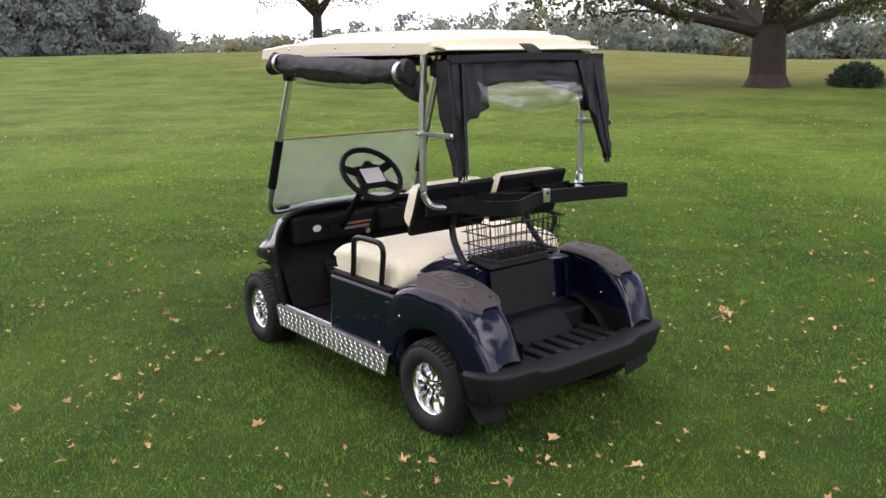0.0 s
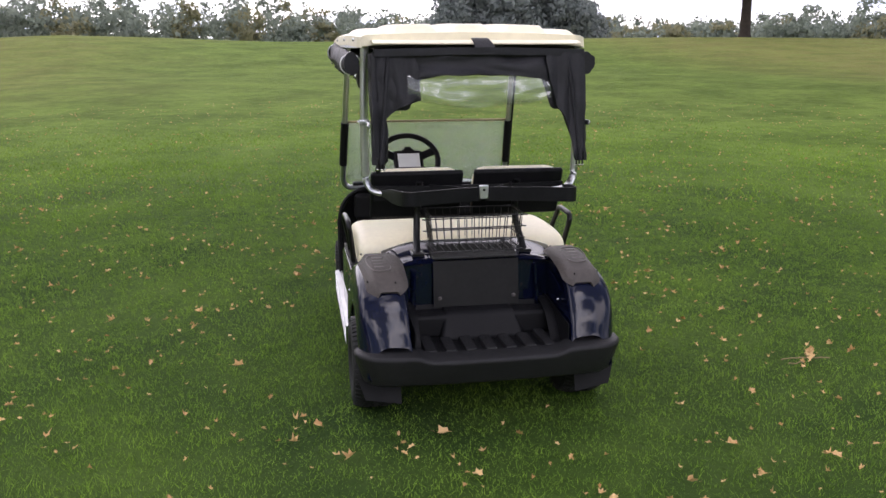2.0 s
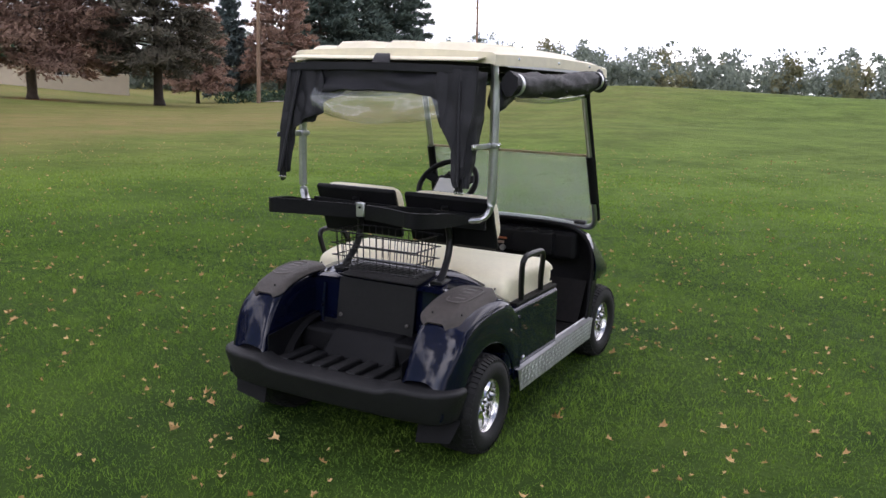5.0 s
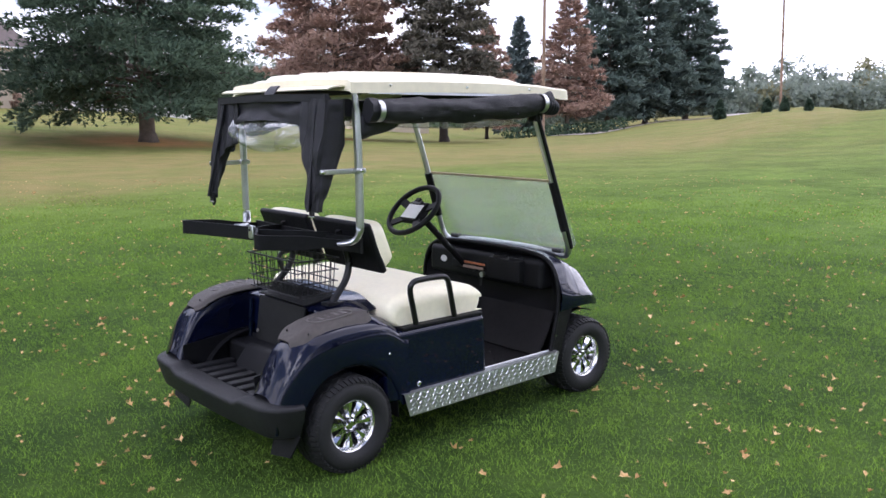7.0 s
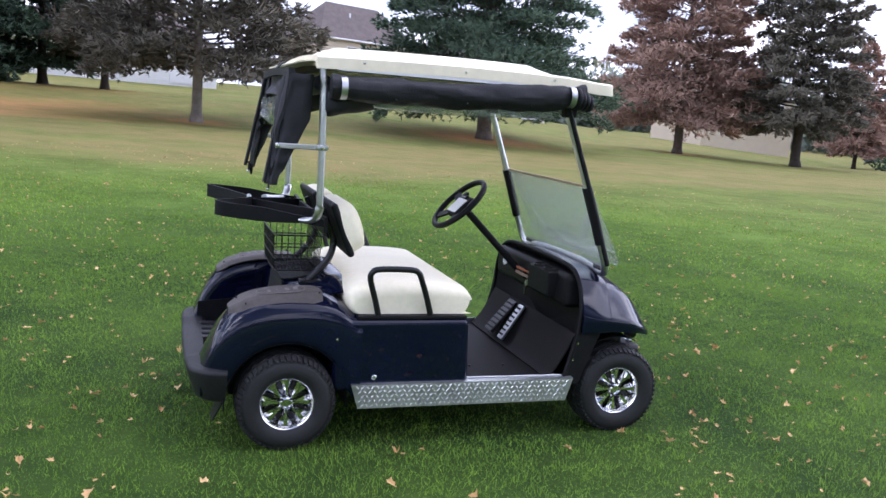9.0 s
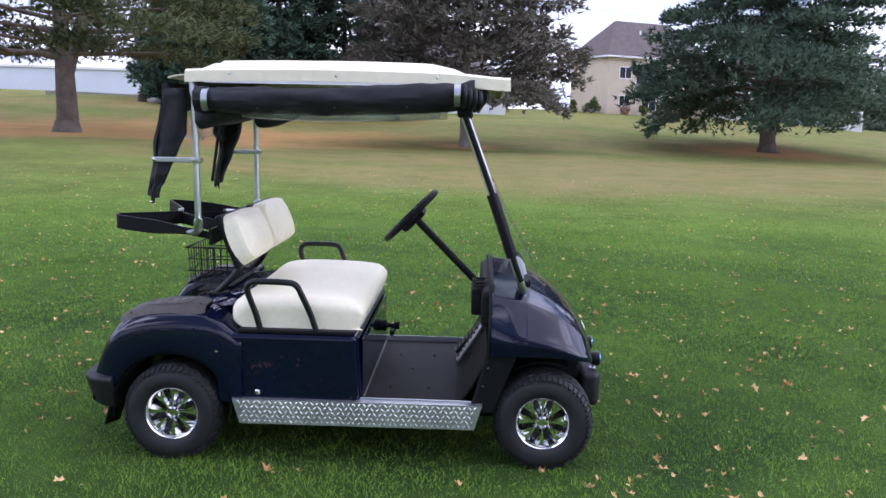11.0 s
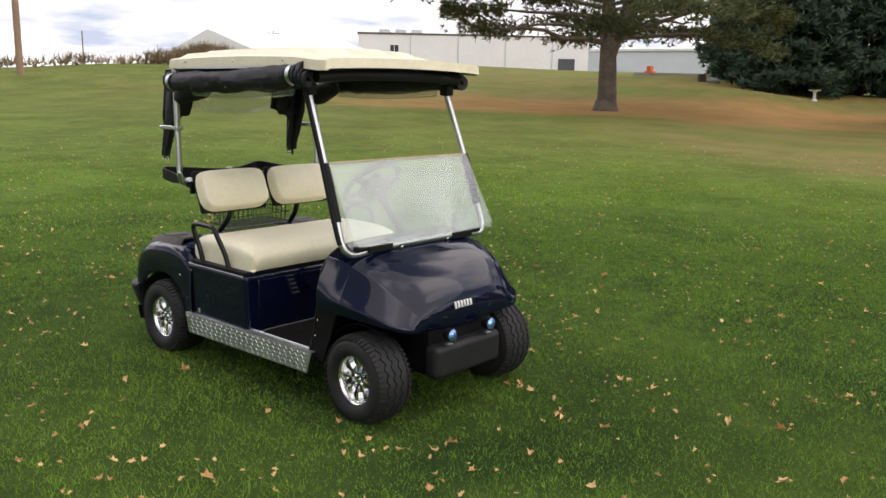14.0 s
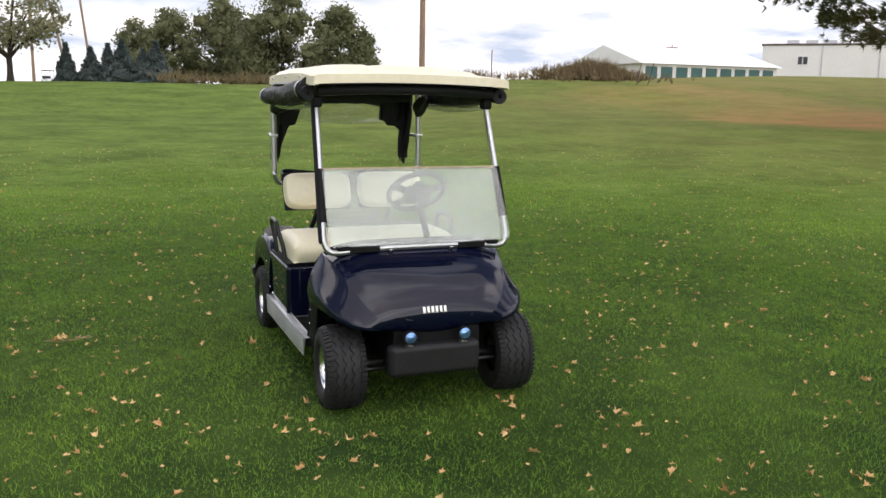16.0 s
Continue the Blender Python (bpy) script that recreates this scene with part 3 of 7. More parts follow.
# rear fenders: stations from the tail forward, each from the inner wall over the top to the wheel arch
def rear_fender():
    tops = ((-1.176, 0.385), (-1.160, 0.43), (-1.135, 0.485), (-1.103, 0.545), (-1.062, 0.598), (-1.01, 0.632), (-0.95, 0.653), (-0.87, 0.668), (-0.79, 0.673),
            (-0.70, 0.672), (-0.63, 0.660), (-0.575, 0.637), (-0.54, 0.605), (-0.50, 0.580))
    st = []
    for x, z in tops:
        a = arch_z(x, -AX)
        up = max(z - 0.075, a + (z - a) * 0.45)
        tuck = 0.035 * smooth01((-1.08 - x) / 0.09)
        zi = min(0.34, z - 0.03)
        st.append([(x, -0.352, zi), (x, -0.356, (zi + z) / 2), (x, -0.362, z - 0.016), (x, -0.385, z), (x, -0.46, z + 0.006),
                   (x, -0.535 + tuck, z - 0.012), (x, -0.570 + tuck, (z + up) / 2 - 0.005), (x, -0.583 + tuck, up),
                   (x, -0.588 + tuck, a + 0.02), (x, -0.576 + tuck, a)])
    return loft(st, 56, 40)


def eased(rows, times):
    """Even out a grid of points, its border kept."""
    a = np.array(rows, float)
    for _ in range(times):
        b = a.copy()
        b[1:-1, 1:-1] = 0.4 * a[1:-1, 1:-1] + 0.15 * (a[:-2, 1:-1] + a[2:, 1:-1] + a[1:-1, :-2] + a[1:-1, 2:])
        a = b
    return a.tolist()


fender = eased(rear_fender(), 22)
both("rear_fender", sheet(fender, 0.006), PAINT)
# dark wheel housings behind the arches
for cx, y0, y1, a0, r in ((-AX, 0.30, 0.565, -0.1, 0.268), (AX, 0.28, 0.50, 1.15, 0.262)):
    pts = [(cx + r * math.cos(a), HUB_Z + r * math.sin(a)) for a in np.linspace(a0, math.pi + 0.1, 22)]
    g = sheet([[(x, -y0, z) for x, z in pts], [(x, -y1, z) for x, z in pts]], 0.004)
    both("wheel_housing", g, BLACK)


def cap():
    """The ribbed grey pad that sits on the fender's top."""
    rows = []
    for i, u in enumerate(np.linspace(0, 1, 22)):
        x = -1.068 + 0.395 * u
        row = []
        for w in np.linspace(0, 1, 16):
            inner, outer = -0.352, -0.568 + 0.012 * (1 - u)
            if u < 0.12:
                inner -= 0.04 * (1 - u / 0.12) ** 2
                outer += 0.05 * (1 - u / 0.12) ** 2
            if u > 0.86:
                inner -= 0.05 * ((u - 0.86) / 0.14) ** 2
                outer += 0.02 * ((u - 0.86) / 0.14) ** 2
            y = inner + (outer - inner) * w
            z = np.interp(x, [-1.07, -1.01, -0.95, -0.87, -0.79, -0.70, -0.66], [0.590, 0.632, 0.653, 0.668, 0.673, 0.672, 0.667])
            z += 0.006 - 0.075 * max(0, (w - 0.72) / 0.28) ** 1.6 - 0.018 * max(0, (0.16 - w) / 0.16) ** 2
            row.append((x, y, z + 0.012))
        rows.append(row)
    return sheet(rows, 0.010)


for side in (-1, 1):
    g = cap() if side < 0 else flip_y(cap())
    c = ob_from("fender_cap", g, CAPGREY, cart, "faded grey textured plastic pad")
    # raised oblong badge frame with three bars
    frame_pts = [(-0.93, 0.42), (-0.93, 0.50), (-0.77, 0.515), (-0.76, 0.43)]
    loop = cat([(x, side * y, 0.692 if x > -0.85 else 0.676) for x, y in frame_pts], 40, True)
    ob_from("badge_frame", sweep(loop, ring(0.0028, 6), True), PALEPLAS, c)
    for k in range(4):
        x = -0.905 + k * 0.037
        z = 0.678 + k * 0.0045
        ob_from("badge_bar", rbox((x, side * 0.467 - 0.024, z - 0.004), (x + 0.02, side * 0.467 + 0.024, z + 0.004), 0.002, 1), PALEPLAS, c)
    for x, y in ((-1.03, 0.41), (-1.0, 0.53), (-0.69, 0.40), (-0.69, 0.53)):
        screw((x, side * y, 0.640 if x < -0.9 else 0.689), (0, 0, 1), c, 0.004, GREYPLAS)

# seat pod: the painted box under the seat with its sides
pod = rbox((-0.62, -0.574, 0.25), (0.0, 0.574, 0.578), 0.028, 4)
pod = [(x + (0.015 * (0.578 - z) / 0.3 if x > -0.1 else 0), y, z) for x, y, z in pod[0]], pod[1]
ob_from("seat_pod", pod, PAINT, cart)
ob_from("seat_sill", rbox((-0.52, -0.566, 0.574), (-0.012, 0.566, 0.592), 0.006, 2), BLACK, cart)
ob_from("kick_panel", rbox((0.006, -0.50, 0.30), (0.016, 0.50, 0.55), 0.004, 1), PAINT, cart)
ob_from("kick_trim", rbox((0.014, -0.565, 0.268), (0.020, 0.565, 0.274), 0.002, 1), PALEPLAS, cart)
k = ob_from("direction_lever", moved(revolve([(0.001, 0.0), (0.028, 0.0), (0.03, 0.03), (0.012, 0.04), (0.011, 0.07), (0.02, 0.072), (0.02, 0.1), (0.001, 0.1)], 20),
            pose(0.016, 0.20, 0.44, 0, 0, -90)), BLACK, cart)
ob_from("lever_arm", rbox((0.07, 0.13, 0.40), (0.095, 0.22, 0.43), 0.008, 2), BLACK, k)

# rear deck, painted shoulders beside the grey centre panel
rows = []
for u in np.linspace(0, 1, 16):
    x = -0.80 + 0.33 * u
    row = []
    for y in np.linspace(-0.42, 0.42, 33):
        z = 0.667 + 0.036 * smooth01(u * 1.25) - 0.040 * max(0, (abs(y) - 0.2) / 0.22) ** 2 * smooth01(u * 3 + 0.4) - (0.012 if u < 0.03 else 0)
        row.append((x, y, z))
    rows.append(row)
ob_from("rear_deck", sheet(rows, 0.006), PAINT, cart)
for sy in (-1, 1):
    g = sheet([[(-0.80 + 0.02 * a, sy * y, 0.33 + (0.665 - 0.05 * max(0, (y - 0.2) / 0.22) ** 2 - 0.33) * a) for y in np.linspace(0.19, 0.37, 8)] for a in np.linspace(0, 1, 12)], 0.006)
    ob_from("well_wall", g, PAINT, cart)
    # scooped groove in the side wall
    gr = cat([(-1.02, sy * 0.348, 0.555), (-0.95, sy * 0.343, 0.59), (-0.87, sy * 0.343, 0.605), (-0.83, sy * 0.346, 0.60)], 20)
    ob_from("wall_groove", sweep(gr, [(-0.004, -0.012), (0.004, -0.012), (0.006, 0), (0.004, 0.012), (-0.004, 0.012)]), PAINT, cart)
    ob_from("corner_rib", sweep(cat([(-0.815, sy * 0.30, 0.36), (-0.812, sy * 0.30, 0.5), (-0.805, sy * 0.295, 0.63)], 12), ring(0.012, 8)), PAINT, cart)

panel = ob_from("access_panel", sheet([[(-0.808 - 0.028 * a, y, 0.668 - 0.215 * a) for y in np.linspace(-0.205, 0.205, 4)] for a in np.linspace(0, 1, 8)], 0.010),
                GREYPLAS, cart, "matt dark grey access panel")
for y in (-0.178, 0.178):
    screw((-0.842, y, 0.497), (-1, 0, -0.1), panel, 0.009, PALEPLAS)
ob_from("deck_panel", sheet([[(-0.812 + 0.17 * a, y, 0.677 + 0.036 * smooth01(a * 0.64)) for y in np.linspace(-0.205, 0.205, 6)] for a in np.linspace(0, 1, 10)], 0.006), GREYPLAS, cart)
# black bag well: floor with ribs, liner and step
well = ob_from("bag_well", join(rbox((-1.19, -0.36, 0.31), (-0.80, 0.36, 0.335), 0.006, 1),
               sheet([[(-0.802 - 0.03 * (1 - a), y, 0.33 + 0.13 * a) for y in np.linspace(-0.35, 0.35, 6)] for a in (0, 0.5, 1)], 0.006),
               *[sheet([[(-0.80 - 0.36 * b, sy * (0.347 - 0.004 * a), 0.33 + (0.155 - 0.04 * b) * a) for b in np.linspace(0, 1, 6)] for a in (0, 0.5, 1)], 0.005) for sy in (-1, 1)]),
               BLACK, cart, "black ribbed plastic bag well")
step = rbox((-0.985, -0.20, 0.33), (-0.80, 0.20, 0.452), 0.022, 3)
step = [(x + (0.075 * (z - 0.33) / 0.12 if x < -0.88 else 0), y * (1 - 0.16 * (z - 0.33) / 0.12), z) for x, y, z in step[0]], step[1]
ob_from("step_block", step, BLACK, well)
ob_from("step_ledge", rbox((-0.925, -0.345, 0.33), (-0.80, 0.345, 0.44), 0.02, 3), BLACK, well)
for i in range(7):
    y = -0.27 + 0.09 * i
    ob_from("floor_rib", rbox((-1.15, y - 0.026, 0.33), (-0.972 if abs(y) < 0.22 else -0.93, y + 0.026, 0.356), 0.008, 2), RUBBER, well)
screw((-0.992, -0.346, 0.51), (0, 1, 0), cart, 0.006)

# rear bumper
prof = [(-0.055, -0.074), (-0.005, -0.080), (0.012, -0.068), (0.034, 0.0), (0.048, 0.046), (0.046, 0.060), (0.036, 0.068), (-0.045, 0.080), (-0.07, 0.06)]
line = cat([(-1.07, -0.556, 0.295), (-1.125, -0.550, 0.297), (-1.168, -0.515, 0.298), (-1.185, -0.45, 0.296), (-1.19, -0.25, 0.292), (-1.192, 0, 0.290),
            (-1.19, 0.25, 0.292), (-1.185, 0.45, 0.296), (-1.168, 0.515, 0.298), (-1.125, 0.550, 0.297), (-1.07, 0.556, 0.295)], 70)
bump_v, bump_f = sweep(line, [(-a, b) for a, b in reversed(prof)])
bump_v = [(x, y, z - (0.022 * smooth01((0.345 - abs(y)) / 0.07) if z > 0.33 else 0)) for x, y, z in bump_v]
ob_from("rear_bumper", (bump_v, bump_f), RUBBER, cart, "black rubber bumper, slightly faded", sharp=60)
for sy in (-1, 1):
    flap = [[(-1.085 - 0.035 * a, sy * (0.40 + 0.19 * b - 0.03 * a * b), 0.225 - 0.12 * a + 0.03 * b * a) for b in np.linspace(0, 1, 5)] for a in np.linspace(0, 1, 6)]
    ob_from("mud_flap", sheet(flap, 0.006), BLACK, cart)

# underbody and axles
ob_from("underbody", join(rbox((-1.05, -0.32, 0.16), (0.0, 0.32, 0.31), 0.02, 2), rbox((-0.05, -0.40, 0.17), (0.62, 0.40, 0.24), 0.02, 2),
        rbox((0.55, -0.24, 0.19), (1.0, 0.24, 0.42), 0.02, 2)), BLACK, cart)
for x in (-AX, AX):
    ob_from("axle", tube([(x, -0.42, HUB_Z), (x, 0.42, HUB_Z)], 0.03, seg=12), DARKMETAL, cart)
ob_from("tie_rod", tube([(0.90, -0.40, 0.20), (0.90, 0.40, 0.20)], 0.012, seg=8), DARKMETAL, cart)

# floor
fl = ob_from("floor_mat", join(rbox((-0.01, -0.575, 0.235), (0.53, 0.575, 0.268), 0.006, 1),
             sheet([[(0.43 + 0.14 * a, y, 0.27 + 0.22 * a ** 1.4) for y in np.linspace(-0.53, 0.53, 4)] for a in np.linspace(0, 1, 8)], 0.008)), MAT, cart, "worn black rubber floor mat")
for x, y in ((0.12, -0.3), (0.30, -0.3), (0.12, 0.25), (0.30, 0.25), (0.2, 0)):
    screw((x, y, 0.27), (0, 0, 1), fl, 0.007, DARKMETAL)


for sy in (-1, 1):
    ob_from("floor_edge", rbox((0.0, sy * 0.552 - 0.004, 0.262), (0.50, sy * 0.552 + 0.004, 0.298), 0.002, 1), ALU, cart, "bright aluminium floor edge strip")


# diamond plate steps with raised lozenges
def step_plate():
    v = [(-0.541, -0.600, 0.288), (-0.508, -0.601, 0.180), (0.512, -0.590, 0.180), (0.545, -0.588, 0.288), (0.545, -0.555, 0.291), (-0.541, -0.565, 0.291)]
    o = [(x, y + 0.004, z - (0.004 if i > 3 else 0)) for i, (x, y, z) in enumerate(v)]
    f = [(0, 1, 2, 3), (0, 3, 4, 5), (9, 8, 7, 6), (11, 10, 9, 6), (0, 6, 7, 1), (1, 7, 8, 2), (2, 8, 9, 3), (3, 9, 10, 4), (4, 10, 11, 5), (5, 11, 6, 0)]
    return v + o, f


def lozenges():
    out = []
    for i in range(46):
        for j in range(5):
            x = -0.512 + i * 0.0228 + (j % 2) * 0.0114
            z = 0.193 + j * 0.0208
            if not -0.537 + (0.288 - z) * 0.3 + 0.012 < x < 0.541 - (0.288 - z) * 0.3 - 0.012:
                continue
            a = radians(45 if (i + j) % 2 else -45)
            y = -0.600 + 0.012 * (x + 0.54) / 1.09
            pts = []
            for q, w in ((-0.0118, 0), (0, -0.0032), (0.0118, 0), (0, 0.0032)):
                pts.append((x + q * math.cos(a) - w * math.sin(a), y - 0.0004, z + q * math.sin(a) + w * math.cos(a)))
            top = [(x + s * math.cos(a), y - 0.0032, z + s * math.sin(a)) for s in (-0.005, 0.005)]
            out.append((pts + top, [(0, 1, 5, 4), (1, 2, 5), (2, 3, 4, 5), (3, 0, 4)]))
    return join(*out)


for g in (lambda q: q, flip_y):
    p = ob_from("step_plate", g(step_plate()), PLATE, cart, "bright aluminium diamond tread step plate", smooth=False)
    ob_from("tread_pattern", g(lozenges()), TREADMETAL, p, smooth=False)
for sy in (-1, 1):
    screw((-0.435, sy * 0.577, 0.315), (0, sy, 0), cart, 0.012)
    screw((-0.53, sy * 0.577, 0.34), (0, sy, 0), cart, 0.006)
    screw((-0.611, sy * 0.583, 0.492), (0, sy, 0), cart, 0.007)


# ---- seats
def cushion():
    rows = []
    # cross line from the rear foot over the top and down the front, swept across the cart
    prof = [(-0.535, 0.592), (-0.56, 0.625), (-0.555, 0.688), (-0.51, 0.717), (-0.40, 0.732), (-0.2, 0.732), (-0.06, 0.723), (-0.010, 0.708), (0.018, 0.675),
            (0.018, 0.638), (0.002, 0.60), (-0.006, 0.592)]
    prof = cat([(x, 0, z) for x, z in prof], 44)
    for w in sorted([*np.linspace(-0.86, 0.86, 25), *[sg * (0.86 + 0.14 * math.sin(q)) for q in np.linspace(0.12, math.pi / 2, 11) for sg in (-1, 1)]]):
        e = max(0, (abs(w) - 0.86) / 0.14)
        y = w * 0.535
        drop = 1 - (1 - math.sqrt(max(0, 1 - e * e))) * 0.42
        tuck = 0.015 * e ** 3
        rows.append([(x * (1 - 0.02 * e ** 4) - (0.03 * e ** 4 if x > 0 else -0.02 * e ** 4), y * (1 - tuck), 0.592 + (z - 0.592) * drop) for x, _, z in prof])
    return rows


rows = cushion()
g = sheet(rows)
nv = len(rows[0])
caps = [tuple(range(nv)), tuple(reversed(range((len(rows) - 1) * nv, len(rows) * nv)))]
ob_from("seat_cushion", (g[0], g[1] + caps), VINYL, cart, "cream vinyl bench cushion", sharp=80)


def pad(w, h, d):
    """A soft upholstered pad, its face along +x, about its middle."""
    bm = bmesh.new()
    bmesh.ops.create_cube(bm, size=1)
    bmesh.ops.subdivide_edges(bm, edges=list(bm.edges), cuts=9, use_grid_fill=True)
    for v in bm.verts:
        x, y, z = v.co * 2
        r = (abs(y) ** 7 + abs(z) ** 5) ** (1 / 6.0)
        k = 1 / max(1.0, r)
        front = (x + 1) / 2
        yy, zz = y * k, z * k
        bulge = (1 - abs(yy) ** 4) * (1 - abs(zz) ** 3)
        edge = 1 - 0.06 * front
        zz *= 1 - 0.09 * front
        v.co = Vector(((front - 0.5) * d * (0.35 + 0.65 * bulge if front > 0.5 else 1), yy * w / 2 * edge, zz * h / 2 * edge))
    return take(bm)


for sy in (-1, 1):
    back = ob_from("seat_back", moved(pad(0.445, 0.245, 0.105), pose(-0.536, sy * 0.2485, 0.970, 0, -22, 0)), VINYL, cart, "cream vinyl backrest pad", sharp=80)
    ob_from("back_shell", moved(rbox((-0.066, -0.223, -0.123), (-0.034, 0.223, 0.128), 0.014, 3), pose(-0.540, sy * 0.2485, 0.968, 0, -22, 0)), BLACK, back, "black moulded plastic backrest shell")
    ob_from("back_bracket", tube([(-0.70, sy * 0.262, 0.685), (-0.655, sy * 0.258, 0.73), (-0.605, sy * 0.25, 0.79), (-0.585, sy * 0.245, 0.86), (-0.60, sy * 0.24, 0.93), (-0.64, sy * 0.24, 1.02)], 0.0165, 24, 10),
            DARKMETAL, cart, "bent black steel backrest bracket")
    ob_from("bracket_foot", rbox((-0.74, sy * 0.262 - 0.03, 0.676), (-0.64, sy * 0.262 + 0.03, 0.692), 0.004, 1), DARKMETAL, cart)
    arm = [(-0.425, sy * 0.547, 0.585), (-0.445, sy * 0.552, 0.66), (-0.475, sy * 0.565, 0.755), (-0.468, sy * 0.57, 0.79), (-0.43, sy * 0.572, 0.803),
           (-0.30, sy * 0.576, 0.803), (-0.262, sy * 0.576, 0.79), (-0.243, sy * 0.572, 0.755), (-0.205, sy * 0.552, 0.66), (-0.182, sy * 0.545, 0.585)]
    ob_from("armrest", tube(arm, 0.0135, 50, 10), DARKMETAL, cart, "black tubular steel hip restraint")


# wire basket behind the seat
def basket():
    rims, wires = [], []
    x0, x1, w0, w1, z0, z1 = -0.845, -0.64, 0.204, 0.218, 0.722, 0.888
    def loop(z, t, r):
        wx = 0.008 * t
        w = w0 + (w1 - w0) * t
        c = [(x0 - wx, -w, z), (x1 + wx, -w, z), (x1 + wx, w, z), (x0 - wx, w, z)]
        pts = []
        for i in range(4):
            a, b = np.array(c[i]), np.array(c[(i + 1) % 4])
            d = (b - a) / np.linalg.norm(b - a)
            pts += [a + d * 0.02, b - d * 0.02]
        return tube(pts, r, 64, 6, True)
    rims += [loop(z1, 1, 0.004), loop(0.833, 0.66, 0.003), loop(0.778, 0.33, 0.003), loop(z0, 0, 0.003)]
    for y in np.linspace(-0.188, 0.188, 12):
        wires.append(tube([(x0 - 0.008, y * 1.07, z1), (x0, y, z0 + 0.01), (x0 + 0.012, y, z0), (x1 - 0.012, y, z0), (x1, y, z0 + 0.01), (x1 + 0.008, y * 1.07, z1)], 0.0022, 20, 5))
    for x in np.linspace(x0 + 0.025, x1 - 0.025, 6):
        wires.append(tube([(x, -w1, z1), (x, -w0, z0 + 0.01), (x, -w0 + 0.012, z0 - 0.004), (x, w0 - 0.012, z0 - 0.004), (x, w0, z0 + 0.01), (x, w1, z1)], 0.0022, 20, 5))
    return rims, wires


rims, wires = basket()
bas = ob_from("wire_basket", rims[0], DARKMETAL, cart, "black wire basket behind the seat")
for g in rims[1:]:
    ob_from("basket_ring", g, DARKMETAL, bas)
for g in wires:
    ob_from("wire", g, DARKMETAL, bas)

# bag holder: two moulded wings that meet in a vee at the latch, on a cross rail
for sy in (-1, 1):
    wing_line = cat([(-0.66, sy * 0.455, 0.975), (-0.76, sy * 0.435, 0.988), (-0.90, sy * 0.412, 1.003), (-1.04, sy * 0.392, 1.015), (-1.105, sy * 0.372, 1.021), (-1.125, sy * 0.338, 1.023),
                     (-1.105, sy * 0.300, 1.022), (-1.05, sy * 0.215, 1.017), (-0.975, sy * 0.085, 1.009), (-0.945, sy * 0.012, 1.006)], 80)
    g = sweep(wing_line, [(-0.004, -0.031), (0.004, -0.031), (0.0055, -0.027), (0.0045, 0.025), (0.006, 0.031), (-0.004, 0.031)])
    slim = [0.5 * smooth01((p[0] + 0.96) / 0.2) * (i < 40) for i, p in enumerate(wing_line)]
    g = [(x, y, z + (wing_line[i // 6][2] + 0.008 - z) * slim[i // 6]) for i, (x, y, z) in enumerate(g[0])], g[1]
    wing_ob = ob_from("bag_wing", g, BLACK, cart, "black moulded bag rest wing")
    ob_from("wing_web", sweep(cat([(-0.67, sy * 0.20, 0.985), (-0.80, sy * 0.13, 0.996), (-0.94, sy * 0.02, 1.004)], 16), [(-0.004, -0.03), (0.004, -0.03), (0.004, 0.026), (-0.004, 0.026)]), BLACK, wing_ob)
ob_from("bag_rail", sweep([(-0.665, -0.46, 0.972), (-0.675, -0.2, 0.969), (-0.68, 0.2, 0.969), (-0.665, 0.46, 0.972)], [(-0.008, -0.033), (0.008, -0.033), (0.008, 0.036), (-0.008, 0.036)]), BLACK, cart)
lat = ob_from("bag_latch", rbox((-0.962, -0.021, 0.985), (-0.944, 0.021, 1.047), 0.004, 1), ALU, cart, "small aluminium latch plate")
screw((-0.964, 0, 1.027), (-1, 0, 0), lat, 0.006, DARKMETAL)

# rear struts with clamps and curtain bars
for sy in (-1, 1):
    s = ob_from("rear_strut", sweep(cat([(-0.728, sy * 0.492, 1.665), (-0.715, sy * 0.497, 1.62), (-0.708, sy * 0.502, 1.4), (-0.704, sy * 0.503, 1.10), (-0.706, sy * 0.495, 1.03),
                (-0.725, sy * 0.465, 0.996), (-0.78, sy * 0.41, 0.99), (-0.842, sy * 0.355, 0.998)], 44), [(0.02 * math.cos(a), 0.014 * math.sin(a)) for a in np.linspace(0, 2 * math.pi, 12, endpoint=False)]),
                ALU, cart, "bent aluminium roof strut")
    ob_from("clamp", rbox((-0.735, sy * 0.503 - 0.024, 1.300), (-0.682, sy * 0.503 + 0.024, 1.322), 0.005, 2), ALU, s)
    screw((-0.708, sy * 0.53, 1.311), (0, sy, 0), s, 0.009)
    ob_from("curtain_bar", rbox((-0.902, sy * 0.497 - 0.004, 1.299), (-0.72, sy * 0.497 + 0.004, 1.321), 0.003, 1), ALU, s)
    screw((-0.89, sy * 0.502, 1.310), (0, sy, 0), s, 0.009)

# front struts, bottom bar and the folding screen
STRUT = [(0.385, 0.487, 1.665), (0.402, 0.489, 1.62), (0.437, 0.492, 1.52), (0.563, 0.505, 1.19), (0.672, 0.516, 0.885), (0.692, 0.515, 0.83), (0.706, 0.495, 0.79), (0.712, 0.45, 0.778)]
bar = STRUT + [(0.722, 0.34, 0.789), (0.728, 0.2, 0.796), (0.73, 0, 0.797), (0.728, -0.2, 0.796), (0.722, -0.34, 0.789)] + [(x, -y, z) for x, y, z in reversed(STRUT)]
frame_ob = ob_from("screen_frame", tube(bar, 0.0165, 110, 12, up=(1, 0, 0)), ALU, cart, "polished aluminium screen frame")
